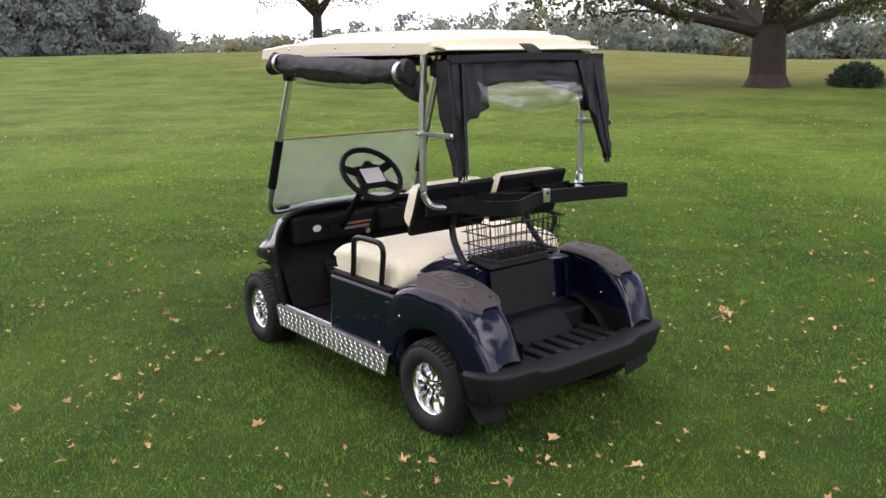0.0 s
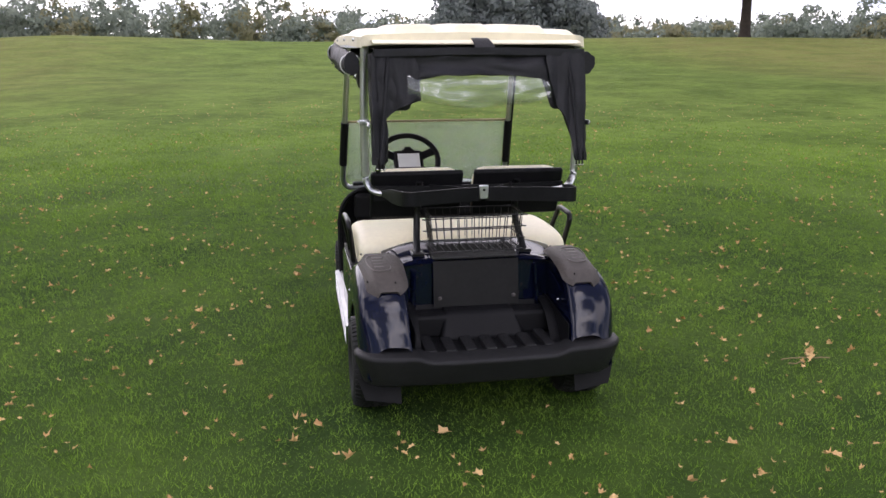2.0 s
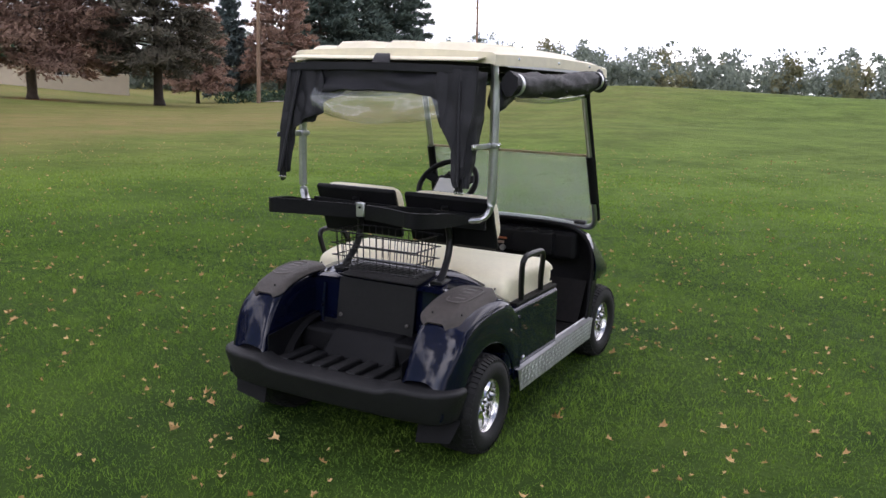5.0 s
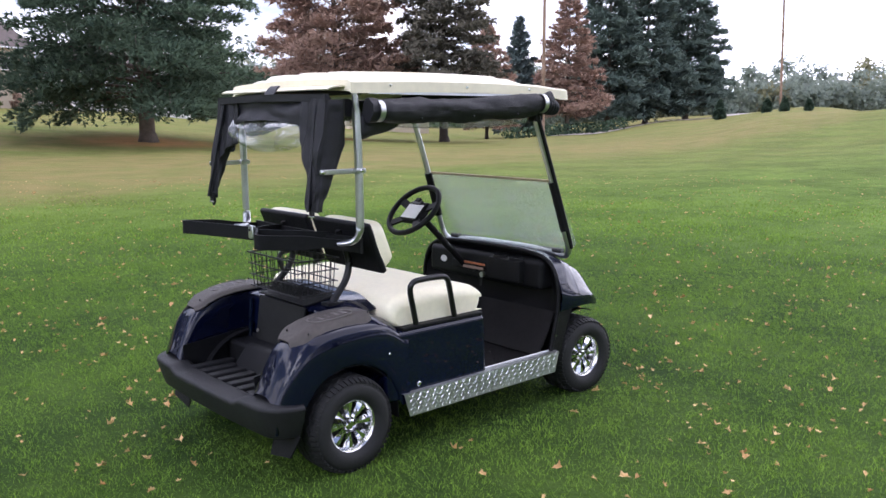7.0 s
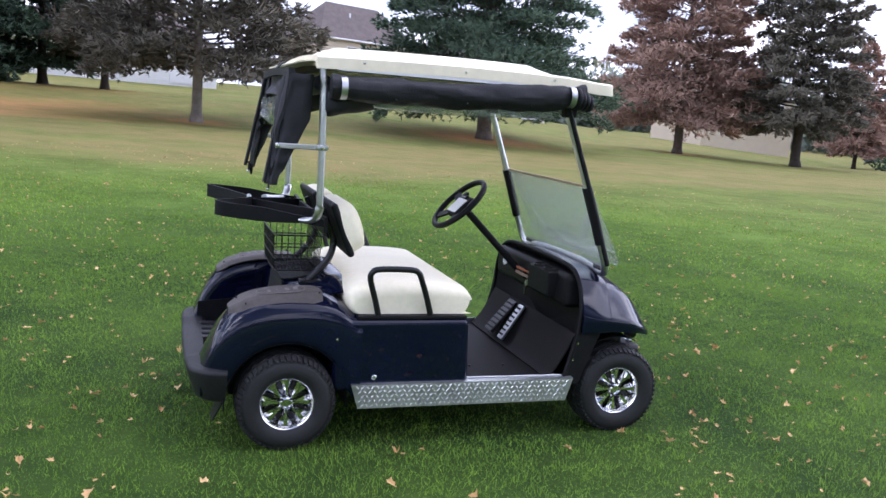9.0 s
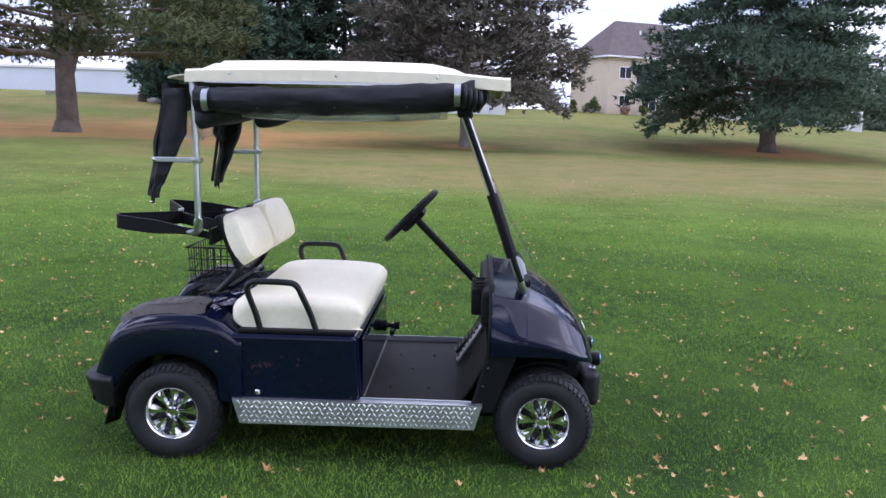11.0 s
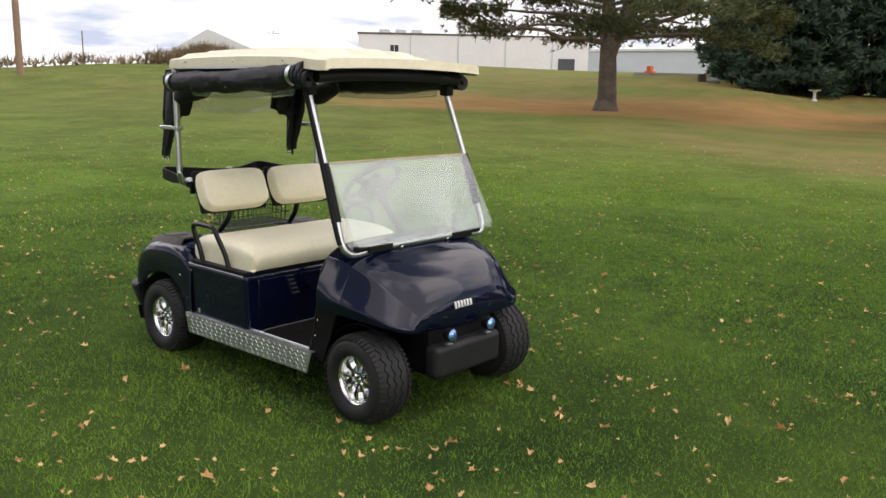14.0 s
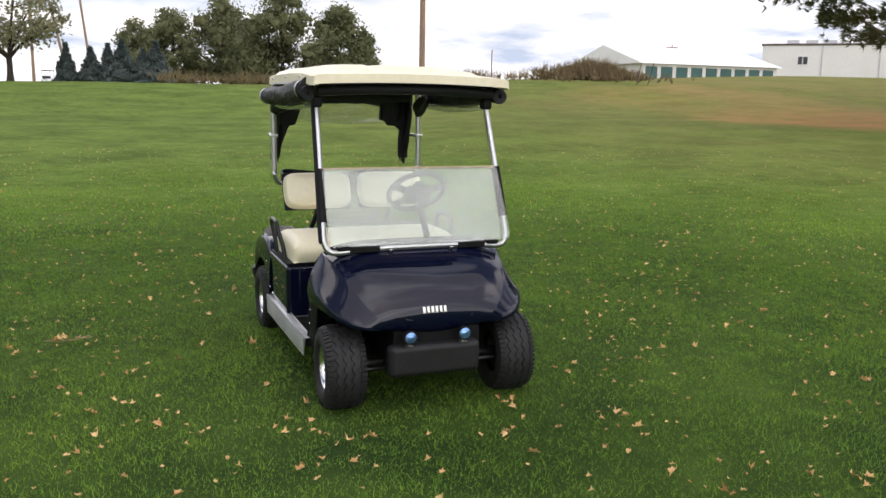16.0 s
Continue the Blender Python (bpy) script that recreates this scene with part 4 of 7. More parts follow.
for sy in (-1, 1):
    ob_from("foam_sleeve", tube([(0.560, sy * 0.505, 1.197), (0.61, sy * 0.511, 1.06), (0.655, sy * 0.516, 0.93)], 0.024, 8, 12, up=(1, 0, 0)), BLACK, frame_ob, "black foam sleeve")
    ob_from("strut_collar", rbox((0.405, sy * 0.491 - 0.028, 1.515), (0.468, sy * 0.491 + 0.028, 1.575), 0.012, 2), BLACK, frame_ob)
    ob_from("screen_foot", moved(rbox((-0.014, -0.08, -0.016), (0.014, 0.08, 0.016), 0.004, 1), pose(0.734, sy * 0.30 - 0.01, 0.794)), BLACK, frame_ob)
    ob_from("screen_clip", rbox((0.70, sy * 0.42 - 0.035, 0.79), (0.735, sy * 0.42 + 0.035, 0.815), 0.004, 1), BLACK, frame_ob)
    screw((0.744, sy * 0.17, 0.783), (0.7, 0, -1), frame_ob, 0.012)
ob_from("frame_tape", tube([(0.409, -0.508, 1.615), (0.44, -0.511, 1.52), (0.566, -0.522, 1.19), (0.675, -0.533, 0.885), (0.697, -0.53, 0.83)], 0.012, 20, 8, up=(1, 0, 0)), BLACK, frame_ob)


def pane(top, bottom, wide_top, wide_bot, r):
    """A sheet with rounded lower corners between a top and a bottom line (x, z)."""
    pts = [(-wide_top, 1.0), (wide_top, 1.0)]
    for a in np.linspace(0, math.pi / 2, 8):
        pts.append((wide_bot - r + r * math.cos(a), (r - r * math.sin(a)) / 0.42))
    for a in np.linspace(math.pi / 2, math.pi, 8):
        pts.append((-wide_bot + r + r * math.cos(a), (r - r * math.sin(a)) / 0.42))
    a, b = Vector((top[0], 0, top[1])), Vector((bottom[0], 0, bottom[1]))
    d = (a - b)
    nrm = Vector((d.z, 0, -d.x)).normalized() * 0.0022
    v = []
    for o in (nrm, -nrm):
        v += [tuple(b + d * t + Vector((0, y, 0)) + o) for y, t in pts]
    n = len(pts)
    return v, [tuple(range(n)), tuple(reversed(range(n, 2 * n)))] + [(i, i + n, (i + 1) % n + n, (i + 1) % n) for i in range(n)]


low = ob_from("lower_screen", pane((0.562, 1.193), (0.706, 0.792), 0.488, 0.485, 0.05), CLEARPANE, cart, "clear acrylic lower windscreen", smooth=False)
fold = ob_from("folded_screen", pane((0.583, 1.200), (0.782, 0.822), 0.500, 0.508, 0.04), CLEARPANE, cart, "clear acrylic upper screen, folded down", smooth=False)
ob_from("screen_edge", tube([(0.572, -0.492, 1.200), (0.572, 0.492, 1.200)], 0.007, seg=8), TAN, low)
for p in (low, fold):
    p.visible_shadow = False


# ---- roof
def roof_half(x):
    return 0.524 + 0.03 * (x + 0.745) / 1.367


def roof():
    rows = []
    for x in np.linspace(-0.745, 0.622, 60):
        row = []
        u = (x + 0.745) / 1.367
        wide = roof_half(x) - (0.012 if u < 0.03 or u > 0.985 else 0)
        base = 1.693 + 0.012 * math.sin(math.pi * min(1, u * 1.05)) - 0.012 * smooth01((u - 0.8) / 0.2)
        for w in np.linspace(-1, 1, 66):
            y = w * wide
            hump = 0
            for c, hw, k in ((-0.44, 0.06, 0.6), (-0.26, 0.105, 1), (0, 0.09, 1), (0.26, 0.105, 1), (0.44, 0.06, 0.6)):
                hump = max(hump, k * smooth01((hw - abs(y - c)) / 0.03))
            along = smooth01((u - 0.05) / 0.03) * smooth01((0.90 - u - 0.10 * abs(w)) / 0.10)
            crown = 0.014 * (1 - w * w)
            e = smooth01((abs(w) - 0.965) / 0.035)
            row.append((x, y, base + crown + 0.036 * hump * along - 0.008 * e))
        rows.append(row)
    return rows


rows = roof()
top = sheet(rows)
nu, nv = len(rows), len(rows[0])
edge = [rows[i][0] for i in range(nu)] + [rows[-1][j] for j in range(1, nv)] + [rows[i][-1] for i in range(nu - 2, -1, -1)] + [rows[0][j] for j in range(nv - 2, 0, -1)]
low_e = [(x * 1.004, y * 1.006, z - 0.046) for x, y, z in edge]
in_e = [(x * 0.985, y * 0.97, z - 0.046) for x, y, z in edge]
n = len(edge)
sk = [tuple(p) for p in edge] + low_e + in_e, [(i, (i + 1) % n, (i + 1) % n + n, i + n) for i in range(n)] + [(i + n, (i + 1) % n + n, (i + 1) % n + 2 * n, i + 2 * n) for i in range(n)]
roof_ob = ob_from("roof", join(top, sk), ROOFCREAM, cart, "cream moulded plastic canopy roof", sharp=50)
# the underside has a darker cream than the top
ob_from("roof_lining", sheet([[(x, y, 1.672) for y in np.linspace(-0.505, 0.505, 6)] for x in np.linspace(-0.73, 0.61, 8)], 0.006), material("darker_cream_lining", (0.30, 0.28, 0.22), 0.7, 0, 0.15, 3), roof_ob)
lip = [[(-0.735 - 0.10 * math.sin(a * 1.4), y, 1.674 - 0.016 * a * a) for y in np.linspace(-0.47, 0.47, 10)] for a in np.linspace(0, 1, 8)]
ob_from("roof_lip", sheet(lip, 0.006), ROOFCREAM, roof_ob)
for sy in (-1, 1):
    for x in (-0.55, -0.1, 0.32):
        screw((x, sy * (roof_half(x) + 0.003), 1.675), (0, sy, 0), roof_ob, 0.007)
    ob_from("roof_rail", sweep([(-0.66, sy * 0.522, 1.644), (0.40, sy * 0.545, 1.644)], [(-0.006, -0.006), (0.006, -0.006), (0.006, 0.006), (-0.006, 0.006)]), WHITETRIM, roof_ob)
ob_from("roof_beam", rbox((0.36, -0.52, 1.635), (0.42, 0.52, 1.668), 0.006, 1), DARKMETAL, roof_ob)
ob_from("roof_beam", rbox((-0.72, -0.505, 1.635), (-0.68, 0.505, 1.668), 0.006, 1), DARKMETAL, roof_ob)


# rolled side curtains
def roll(seed, sy):
    rows = []
    for i, x in enumerate(np.linspace(-0.69, 0.475, 70)):
        u = i / 69
        zc = 1.563 + 0.045 * u - 0.012 * math.sin(math.pi * u)
        yc = 0.553
        row = []
        for a in np.linspace(0, 2 * math.pi, 26):
            n1 = noise.noise((x * 5 + seed, math.cos(a) * 1.3, math.sin(a) * 1.3))
            n2 = noise.noise((x * 16, math.cos(a) * 3 + seed, math.sin(a) * 3))
            n3 = noise.noise((x * 2.3 - seed, a * 0.8, 3))
            tie = math.exp(-((x + 0.62) / 0.02) ** 2) + math.exp(-((x - 0.41) / 0.025) ** 2)
            n4 = noise.noise((x * 30 + 9 * a, a * 2.0, seed))
            r = 0.044 + 0.010 * n1 + 0.006 * n2 + 0.003 * n4 - 0.007 * tie
            sag = 1.0 + (0.25 + 0.35 * n3) * max(0, -math.sin(a)) * math.sin(math.pi * u)
            row.append((x, sy * (yc + r * math.cos(a) * 0.85), zc + r * math.sin(a) * sag + 0.012 * max(0, math.sin(a))))
        rows.append(row)
    g = sheet(rows)
    m = len(rows[0])
    return g[0], g[1] + [tuple(range(m)), tuple(reversed(range((len(rows) - 1) * m, len(rows) * m)))]


for sy, seed in ((-1, 3.1), (1, 8.7)):
    r = ob_from("rolled_side_curtain", roll(seed, sy), FABRIC, cart, "black canvas side curtain rolled up under the roof", sharp=70)
    ob_from("clear_fold", tube([(-0.5, sy * 0.512, 1.515), (-0.2, sy * 0.507, 1.507), (0.1, sy * 0.507, 1.515), (0.33, sy * 0.512, 1.53)], 0.022, 30, 10), VINYLWIN, r, "rolled clear vinyl")
    for x, z in ((-0.64, 1.566), (0.405, 1.607)):
        ob_from("roll_strap", moved(revolve([(0.045, -0.013), (0.0485, -0.013), (0.0485, 0.013), (0.045, 0.013), (0.045, -0.013)], 24), pose(x, sy * 0.553, z, 0, 0, 90)), ALU, r)
    for k in range(4):
        x = 0.43 + 0.022 * k
        ob_from("curtain_curl", moved(revolve([(0.012, -0.006), (0.05 - 0.004 * k, -0.008), (0.053 - 0.004 * k, 0), (0.05 - 0.004 * k, 0.008), (0.012, 0.006)], 22), pose(x, sy * 0.551, 1.605 - 0.006 * k, 0, 12, 90 - 12 * sy)), FABRIC, r)
    for x in (-0.42, -0.1, 0.2):
        screw((x, sy * 0.590, 1.545 + 0.03 * x), (0, sy, -0.5), r, 0.005, DARKMETAL)
    # bundled quarter curtain hanging inside the rear strut
    bun = []
    for i, x in enumerate(np.linspace(-0.715, -0.43, 26)):
        u = i / 25
        row = []
        for a in np.linspace(0, 2 * math.pi, 22):
            nn = noise.noise((x * 9, math.cos(a) * 1.5 + seed, math.sin(a) * 1.5))
            r0 = (0.062 - 0.02 * u + 0.012 * nn) * math.sqrt(max(0.05, 1 - (2 * u - 1) ** 6))
            row.append((x, sy * (0.495 - 0.04 * u + r0 * math.cos(a) * 0.75), 1.495 + 0.05 * u + r0 * math.sin(a) * 1.1))
        bun.append(row)
    g = sheet(bun)
    ob_from("quarter_curtain", (g[0], g[1] + [tuple(range(22)), tuple(reversed(range(25 * 22, 26 * 22)))]), FABRIC, cart, "bundled black canvas curtain", sharp=80)
ob_from("inner_curtain_roll", tube([(-0.70, -0.42, 1.58), (-0.70, -0.2, 1.572), (-0.70, 0, 1.568), (-0.70, 0.2, 1.572), (-0.70, 0.42, 1.58)], 0.04, 30, 14), FABRIC, cart)
ob_from("front_curtain_roll", tube([(0.50, -0.50, 1.60), (0.52, -0.2, 1.615), (0.52, 0.2, 1.615), (0.50, 0.50, 1.60)], 0.028, 30, 12), FABRIC, cart)


# rear curtain: canvas surround with a clear window and two hanging legs
def curtain_top():
    rows = []
    for i in range(14):
        t = i / 13
        row = []
        for y in np.linspace(-0.475, 0.465, 64):
            mid = smooth01((0.33 - abs(y + 0.005)) / 0.06)
            drop = 0.25 - 0.135 * mid - 0.02 * mid * math.cos(y * 6) + 0.012 * noise.noise((y * 9, 4, 0))
            z = 1.622 - drop * t
            x = -0.838 - 0.028 * t - 0.016 * noise.noise((y * 7, t * 2.2, 1.5)) - 0.010 * math.sin(t * 7 + y * 8) * t
            row.append((x, y, z))
        rows.append(row)
    return sheet(rows, 0.006)


rear = ob_from("rear_curtain", curtain_top(), FABRIC, cart, "black canvas rear curtain hanging open", sharp=70)
win = []
for i in range(14):
    t = i / 13
    win.append([(-0.850 - 0.03 * math.sin(t * 3) - 0.020 * noise.noise((y * 8, t * 3, 7)) - 0.012 * math.sin(y * 17 + t * 6) * t - 0.004 * noise.noise((y * 14, t * 4, 3)), y,
                 1.525 - (0.145 - 0.035 * (2 * y / 0.58) ** 2 + 0.012 * noise.noise((y * 5, 2, 2))) * t) for y in np.linspace(-0.325, 0.325, 50)])
wob = ob_from("clear_window", sheet(win), VINYLWIN, rear, "crumpled clear vinyl window")
wob.visible_shadow = False
ob_from("top_batten", sweep(cat([(-0.845, -0.478, 1.618), (-0.85, 0, 1.626), (-0.845, 0.468, 1.618)], 20), [(-0.012, -0.016), (0.012, -0.016), (0.012, 0.016), (-0.012, 0.016)]), FABRIC, rear)
ob_from("tie_tab", sheet([[(-0.806 - 0.055 * t, -0.005 + 0.07 * (w - 0.5) * (1 + 0.3 * t) - 0.02 * t, 1.682 - 0.046 * t ** 1.5) for w in np.linspace(0, 1, 5)] for t in np.linspace(0, 1, 10)], 0.006), FABRIC, rear)
for sy in (-1, 1):
    # one wing of cloth each side, gathered into a narrow leg lower down
    inner = ([0, 0.12, 0.44, 0.50, 0.60, 1.0], [0.30, 0.275, 0.265, 0.36, 0.418, 0.428]) if sy > 0 else ([0, 0.12, 0.40, 0.60, 0.80, 1.0], [0.30, 0.305, 0.325, 0.375, 0.412, 0.424])
    wing = []
    for i in range(44):
        t = i / 43
        a, b = np.interp(t, *inner), np.interp(t, [0, 0.5, 1], [0.478, 0.484, 0.478])
        row = []
        for k in range(30):
            w = k / 29
            y = a + (b - a) * w
            fold = 0.005 * math.sin(y * 95 + 3 * t + sy) + 0.005 * math.sin(y * 41 - 5 * t) + 0.008 * noise.noise((y * 14, t * 5, sy * 4))
            row.append((-0.842 - 0.075 * t + fold * (0.35 + 0.65 * min(1, t * 3)), sy * y + 0.004 * noise.noise((t * 9, w * 3, sy)), 1.618 - 0.46 * t - (0.016 * math.sin(w * 7) if i == 43 else 0)))
        wing.append(row)
    lo = ob_from("curtain_leg", sheet(wing, 0.014), FABRIC, rear, "folded canvas leg", sharp=70)
    # the side wrap, doubled back towards the strut
    wrap = []
    for i in range(40):
        t = i / 39
        back, front = -0.850 - 0.068 * t, np.interp(t, [0, 0.40, 0.52, 0.88, 0.90, 1], [-0.748, -0.758, -0.785, -0.864, -0.874, -0.884] if sy < 0 else [-0.765, -0.775, -0.80, -0.868, -0.876, -0.886])
        row = []
        for a in np.linspace(0, 2 * math.pi, 22):
            c, sn = math.cos(a), math.sin(a)
            q = 0.017 + 0.004 * noise.noise((c * 2, t * 6, sy * 3)) + 0.005 * noise.noise((sn * 2 + 5, t * 11, sy))
            row.append(((back + front) / 2 + (front - back) / 2 * math.copysign(abs(c) ** 0.6, c) + 0.004 * noise.noise((t * 9, sy, 2)),
                        sy * (0.470 + q * math.copysign(abs(sn) ** 0.7, sn) + 0.004 * math.sin(c * 5 + t * 4)), 1.612 - 0.47 * t))
        wrap.append(row)
    g = sheet(wrap)
    ob_from("leg_wrap", (g[0], g[1] + [tuple(range(22)), tuple(reversed(range(39 * 22, 40 * 22)))]), FABRIC, lo, "doubled canvas edge", sharp=70)
    ob_from("leg_seam", tube([(-0.856 - 0.08 * t, sy * np.interp(t, [0, 1], [0.405, 0.452]), 1.60 - 0.45 * t) for t in np.linspace(0, 1, 14)], 0.009, seg=6), FABRIC, lo)
    for k in (-1, 0, 1):
        ob_from("leg_rod", tube([(-0.915, sy * 0.452 + 0.014 * k, 1.17), (-0.919, sy * 0.453 + 0.014 * k, 1.122)], 0.004, seg=6), DARKMETAL, lo)
        screw((-0.921, sy * 0.453 + 0.014 * k, 1.122), (-1, 0, 0), lo, 0.006)


# ---- front body
OFF = -0.012
BRIGHT = material("bright_emblem_metal", (0.85, 0.84, 0.8), 0.35, 0.6, 0.05, 30)
COWL_TOP = [
    (0.575, [(0, 0.800), (0.28, 0.798), (0.42, 0.778), (0.518, 0.726), (0.546, 0.645), (0.557, 0.565), (0.553, 0.50)]),
    (0.66, [(0, 0.794), (0.28, 0.791), (0.42, 0.768), (0.512, 0.712), (0.541, 0.632), (0.558, 0.56), (0.554, 0.505)]),
    (0.722, [(0, 0.785), (0.28, 0.779), (0.408, 0.752), (0.498, 0.697), (0.531, 0.621), (0.553, 0.556), (0.550, 0.507)]),
    (0.742, [(0, 0.771), (0.28, 0.765), (0.404, 0.739), (0.494, 0.690), (0.529, 0.616), (0.551, 0.555), (0.549, 0.508)]),
    (0.86, [(0, 0.709), (0.26, 0.702), (0.38, 0.684), (0.466, 0.640), (0.508, 0.579), (0.531, 0.536), (0.531, 0.500)]),
]
COWL_NOSE = [
    (0.948, [(0, 0.645), (0.24, 0.632), (0.35, 0.612), (0.42, 0.575), (0.468, 0.532), (0.49, 0.50), (0.494, 0.482)]),
    (1.007, [(0, 0.572), (0.21, 0.560), (0.31, 0.542), (0.37, 0.515), (0.415, 0.490), (0.435, 0.472), (0.44, 0.460)]),
    (1.031, [(0, 0.500), (0.18, 0.495), (0.26, 0.486), (0.32, 0.474), (0.355, 0.462), (0.37, 0.452), (0.375, 0.446)]),
    (1.024, [(0, 0.430), (0.15, 0.435), (0.20, 0.438), (0.25, 0.442), (0.285, 0.444), (0.30, 0.440), (0.305, 0.436)]),
    (1.0, [(0, 0.405), (0.13, 0.416), (0.18, 0.420), (0.22, 0.428), (0.26, 0.434), (0.28, 0.432), (0.285, 0.428)])]


def creased(x, half):
    """Sharpen the shoulder of a station and let its flank hollow out above the wheel flare."""
    p = [Vector((0, *q)) for q in half]
    k = 0.0025 + 0.0035 * (1 - smooth01((x - 0.66) / 0.2))
    crest = p[2].lerp(p[3], 0.45) + Vector((0, k, k))
    fall = p[2].lerp(p[3], 0.74) + Vector((0, 0.003, 0.001))
    rows = [p[0], p[1], p[2].lerp(p[1], 0.15), crest, fall, p[4] + Vector((0, -0.002, 0.0)), p[5] + Vector((0, 0.004, 0.006)), p[6]]
    return [(q.y, q.z) for q in rows]


def full(x, half):
    return [(x, OFF - y, z) for y, z in reversed(half)] + [(x, OFF + y, z) for y, z in half[1:]]


hood_rows = loft([full(x, creased(x, h)) for x, h in COWL_TOP + COWL_NOSE], 76, 100)
ob_from("front_cowl", sheet(hood_rows, 0.006), PAINT, cart)
# raised bonnet lid within the cowl
lid = [[Vector(hood_rows[i][j]) for j in range(42, 59)] for i in range(20, 62)]
lifted = []
for i, r in enumerate(lid):
    row = []
    for j, p in enumerate(r):
        a = lid[min(i + 1, len(lid) - 1)][j] - lid[max(i - 1, 0)][j]
        b = lid[i][min(j + 1, len(r) - 1)] - lid[i][max(j - 1, 0)]
        nrm = a.cross(b).normalized()
        nrm = nrm if nrm.z > -0.2 and (nrm.x > 0 or nrm.z > 0) else -nrm
        e = min(i, j, len(lid) - 1 - i, len(r) - 1 - j)
        row.append(tuple(p + nrm * (0.0045 if e else 0.0005)))
    lifted.append(row)
bon = ob_from("bonnet_lid", sheet(lifted), PAINT, cart, sharp=25)
SEAM = material("seam_edge", (0.006, 0.006, 0.008), 0.4, 0, 0.2, 20)
last = len(lifted) - 1
border = [lifted[i][0] for i in range(0, last - 2)] + [lifted[last - 1][1], lifted[last][3]] + [lifted[last][j] for j in range(5, 12)] + [lifted[last][13], lifted[last - 1][15]] + [lifted[i][16] for i in range(last - 3, -1, -1)]
ob_from("lid_seam", tube(border, 0.0042, seg=8, up=(0, 1, 0.2)), SEAM, bon)
ob_from("lid_seam", tube([lifted[0][j] for j in range(17)], 0.0022, seg=6), SEAM, bon)
ob_from("lid_vent", sheet([[tuple(Vector(p) + Vector((0.003, 0, 0.006))) for p in lifted[i][1:14]] for i in (1, 2, 3)], 0.004), BLACK, cart, "black vent slot across the bonnet lid")
# silver emblem as plain bars
em = ob_from("emblem", rbox((1.018, -0.098, 0.5085), (1.036, 0.036, 0.5115), 0.001, 1), BRIGHT, cart, "small chrome emblem bars")
for k in range(6):
    ob_from("emblem_bar", moved(rbox((-0.003, -0.0075, -0.0155), (0.003, 0.0075, 0.0155), 0.002, 1), pose(1.0325, -0.088 + 0.0225 * k, 0.527, 0, -16, 0)), BRIGHT, em)

# leg shield: the sides of the cowl below the fender line, and the dark inside
for sy in (-1, 1):
    side = [[(0.575 - 0.085 * a + (0.10 + 0.03 * (1 - a)) * b, sy * (0.552 - 0.012 * b), 0.52 - 0.27 * a + 0.03 * b * (1 - a)) for b in np.linspace(0, 1, 6)] for a in np.linspace(0, 1, 10)]
    ob_from("leg_shield_side", sheet(side, 0.012), BLACK, cart)
    for p in ((0.659, sy * 0.558, 0.568), (0.566, sy * 0.561, 0.452), (0.545, sy * 0.561, 0.37)):
        screw(p, (0, sy, 0), cart, 0.006)
rim = [(0.50, -0.556, 0.262), (0.53, -0.556, 0.36), (0.563, -0.555, 0.50), (0.572, -0.55, 0.62), (0.574, -0.515, 0.72), (0.575, -0.43, 0.782), (0.575, -0.28, 0.803), (0.575, 0, 0.806)]
rim = rim + [(x, -y, z) for x, y, z in reversed(rim[:-1])]
ob_from("cowl_rim", tube(rim, 0.012, 80, 10, up=(1, 0, 0)), BLACK, cart, "black rubber cowl edge")
wall_pts = cat([(0, y, z) for x, y, z in rim], 60)
back_rows = []
for u in np.linspace(0, 1, 10):
    row = []
    for x, y, z in wall_pts:
        c = Vector((0, 0, 0.42))
        xe = np.interp(z, [0.26, 0.5, 0.62, 0.81], [0.50, 0.56, 0.572, 0.575])
        d = Vector((0, y, z)) - c
        q = c + d * (1 - u)
        row.append((xe + 0.075 * math.sin(min(1, u * 4) * math.pi / 2), q.y, q.z))
    back_rows.append(row)
ob_from("leg_shield", sheet(back_rows), BLACK, cart, "black moulded plastic dashboard and leg shield", sharp=60)
dash = ob_from("dashboard", rbox((0.53, -0.46, 0.60), (0.66, 0.46, 0.765), 0.03, 4), BLACK, cart, "black plastic dashboard")
ob_from("glove_tray", rbox((0.515, 0.03, 0.645), (0.54, 0.24, 0.70), 0.008, 2), BLACK, dash)
ob_from("warning_label", rbox((0.5125, -0.045, 0.688), (0.5155, 0.155, 0.70), 0.0008, 1), ORANGE, dash, "faded orange warning label")
ob_from("label_bar", rbox((0.5125, -0.03, 0.66), (0.5155, 0.14, 0.676), 0.0008, 1), material("faded_label", (0.28, 0.2, 0.16), 0.6), dash)
ob_from("round_badge", moved(revolve([(0.001, 0.0), (0.025, 0.0), (0.027, 0.003), (0.025, 0.005), (0.001, 0.005)], 28), pose(0.524, 0.318, 0.690, 0, 0, 90) @ Matrix.Diagonal((1, 1, 0.75, 1))), CARD, dash, "white oval badge")
ob_from("key_switch", moved(revolve([(0.001, 0.0), (0.016, 0.0), (0.016, 0.02), (0.001, 0.02)], 16), pose(0.53, -0.02, 0.635, 0, 0, 90)), ALU, dash)
ob_from("key_tag", rbox((0.505, -0.03, 0.57), (0.51, -0.008, 0.62), 0.002, 1), DARKMETAL, dash)
cup = ob_from("cup_holder", rbox((0.485, -0.34, 0.63), (0.575, -0.09, 0.755), 0.012, 2), BLACK, cart, "black twin cup holder on the dash")
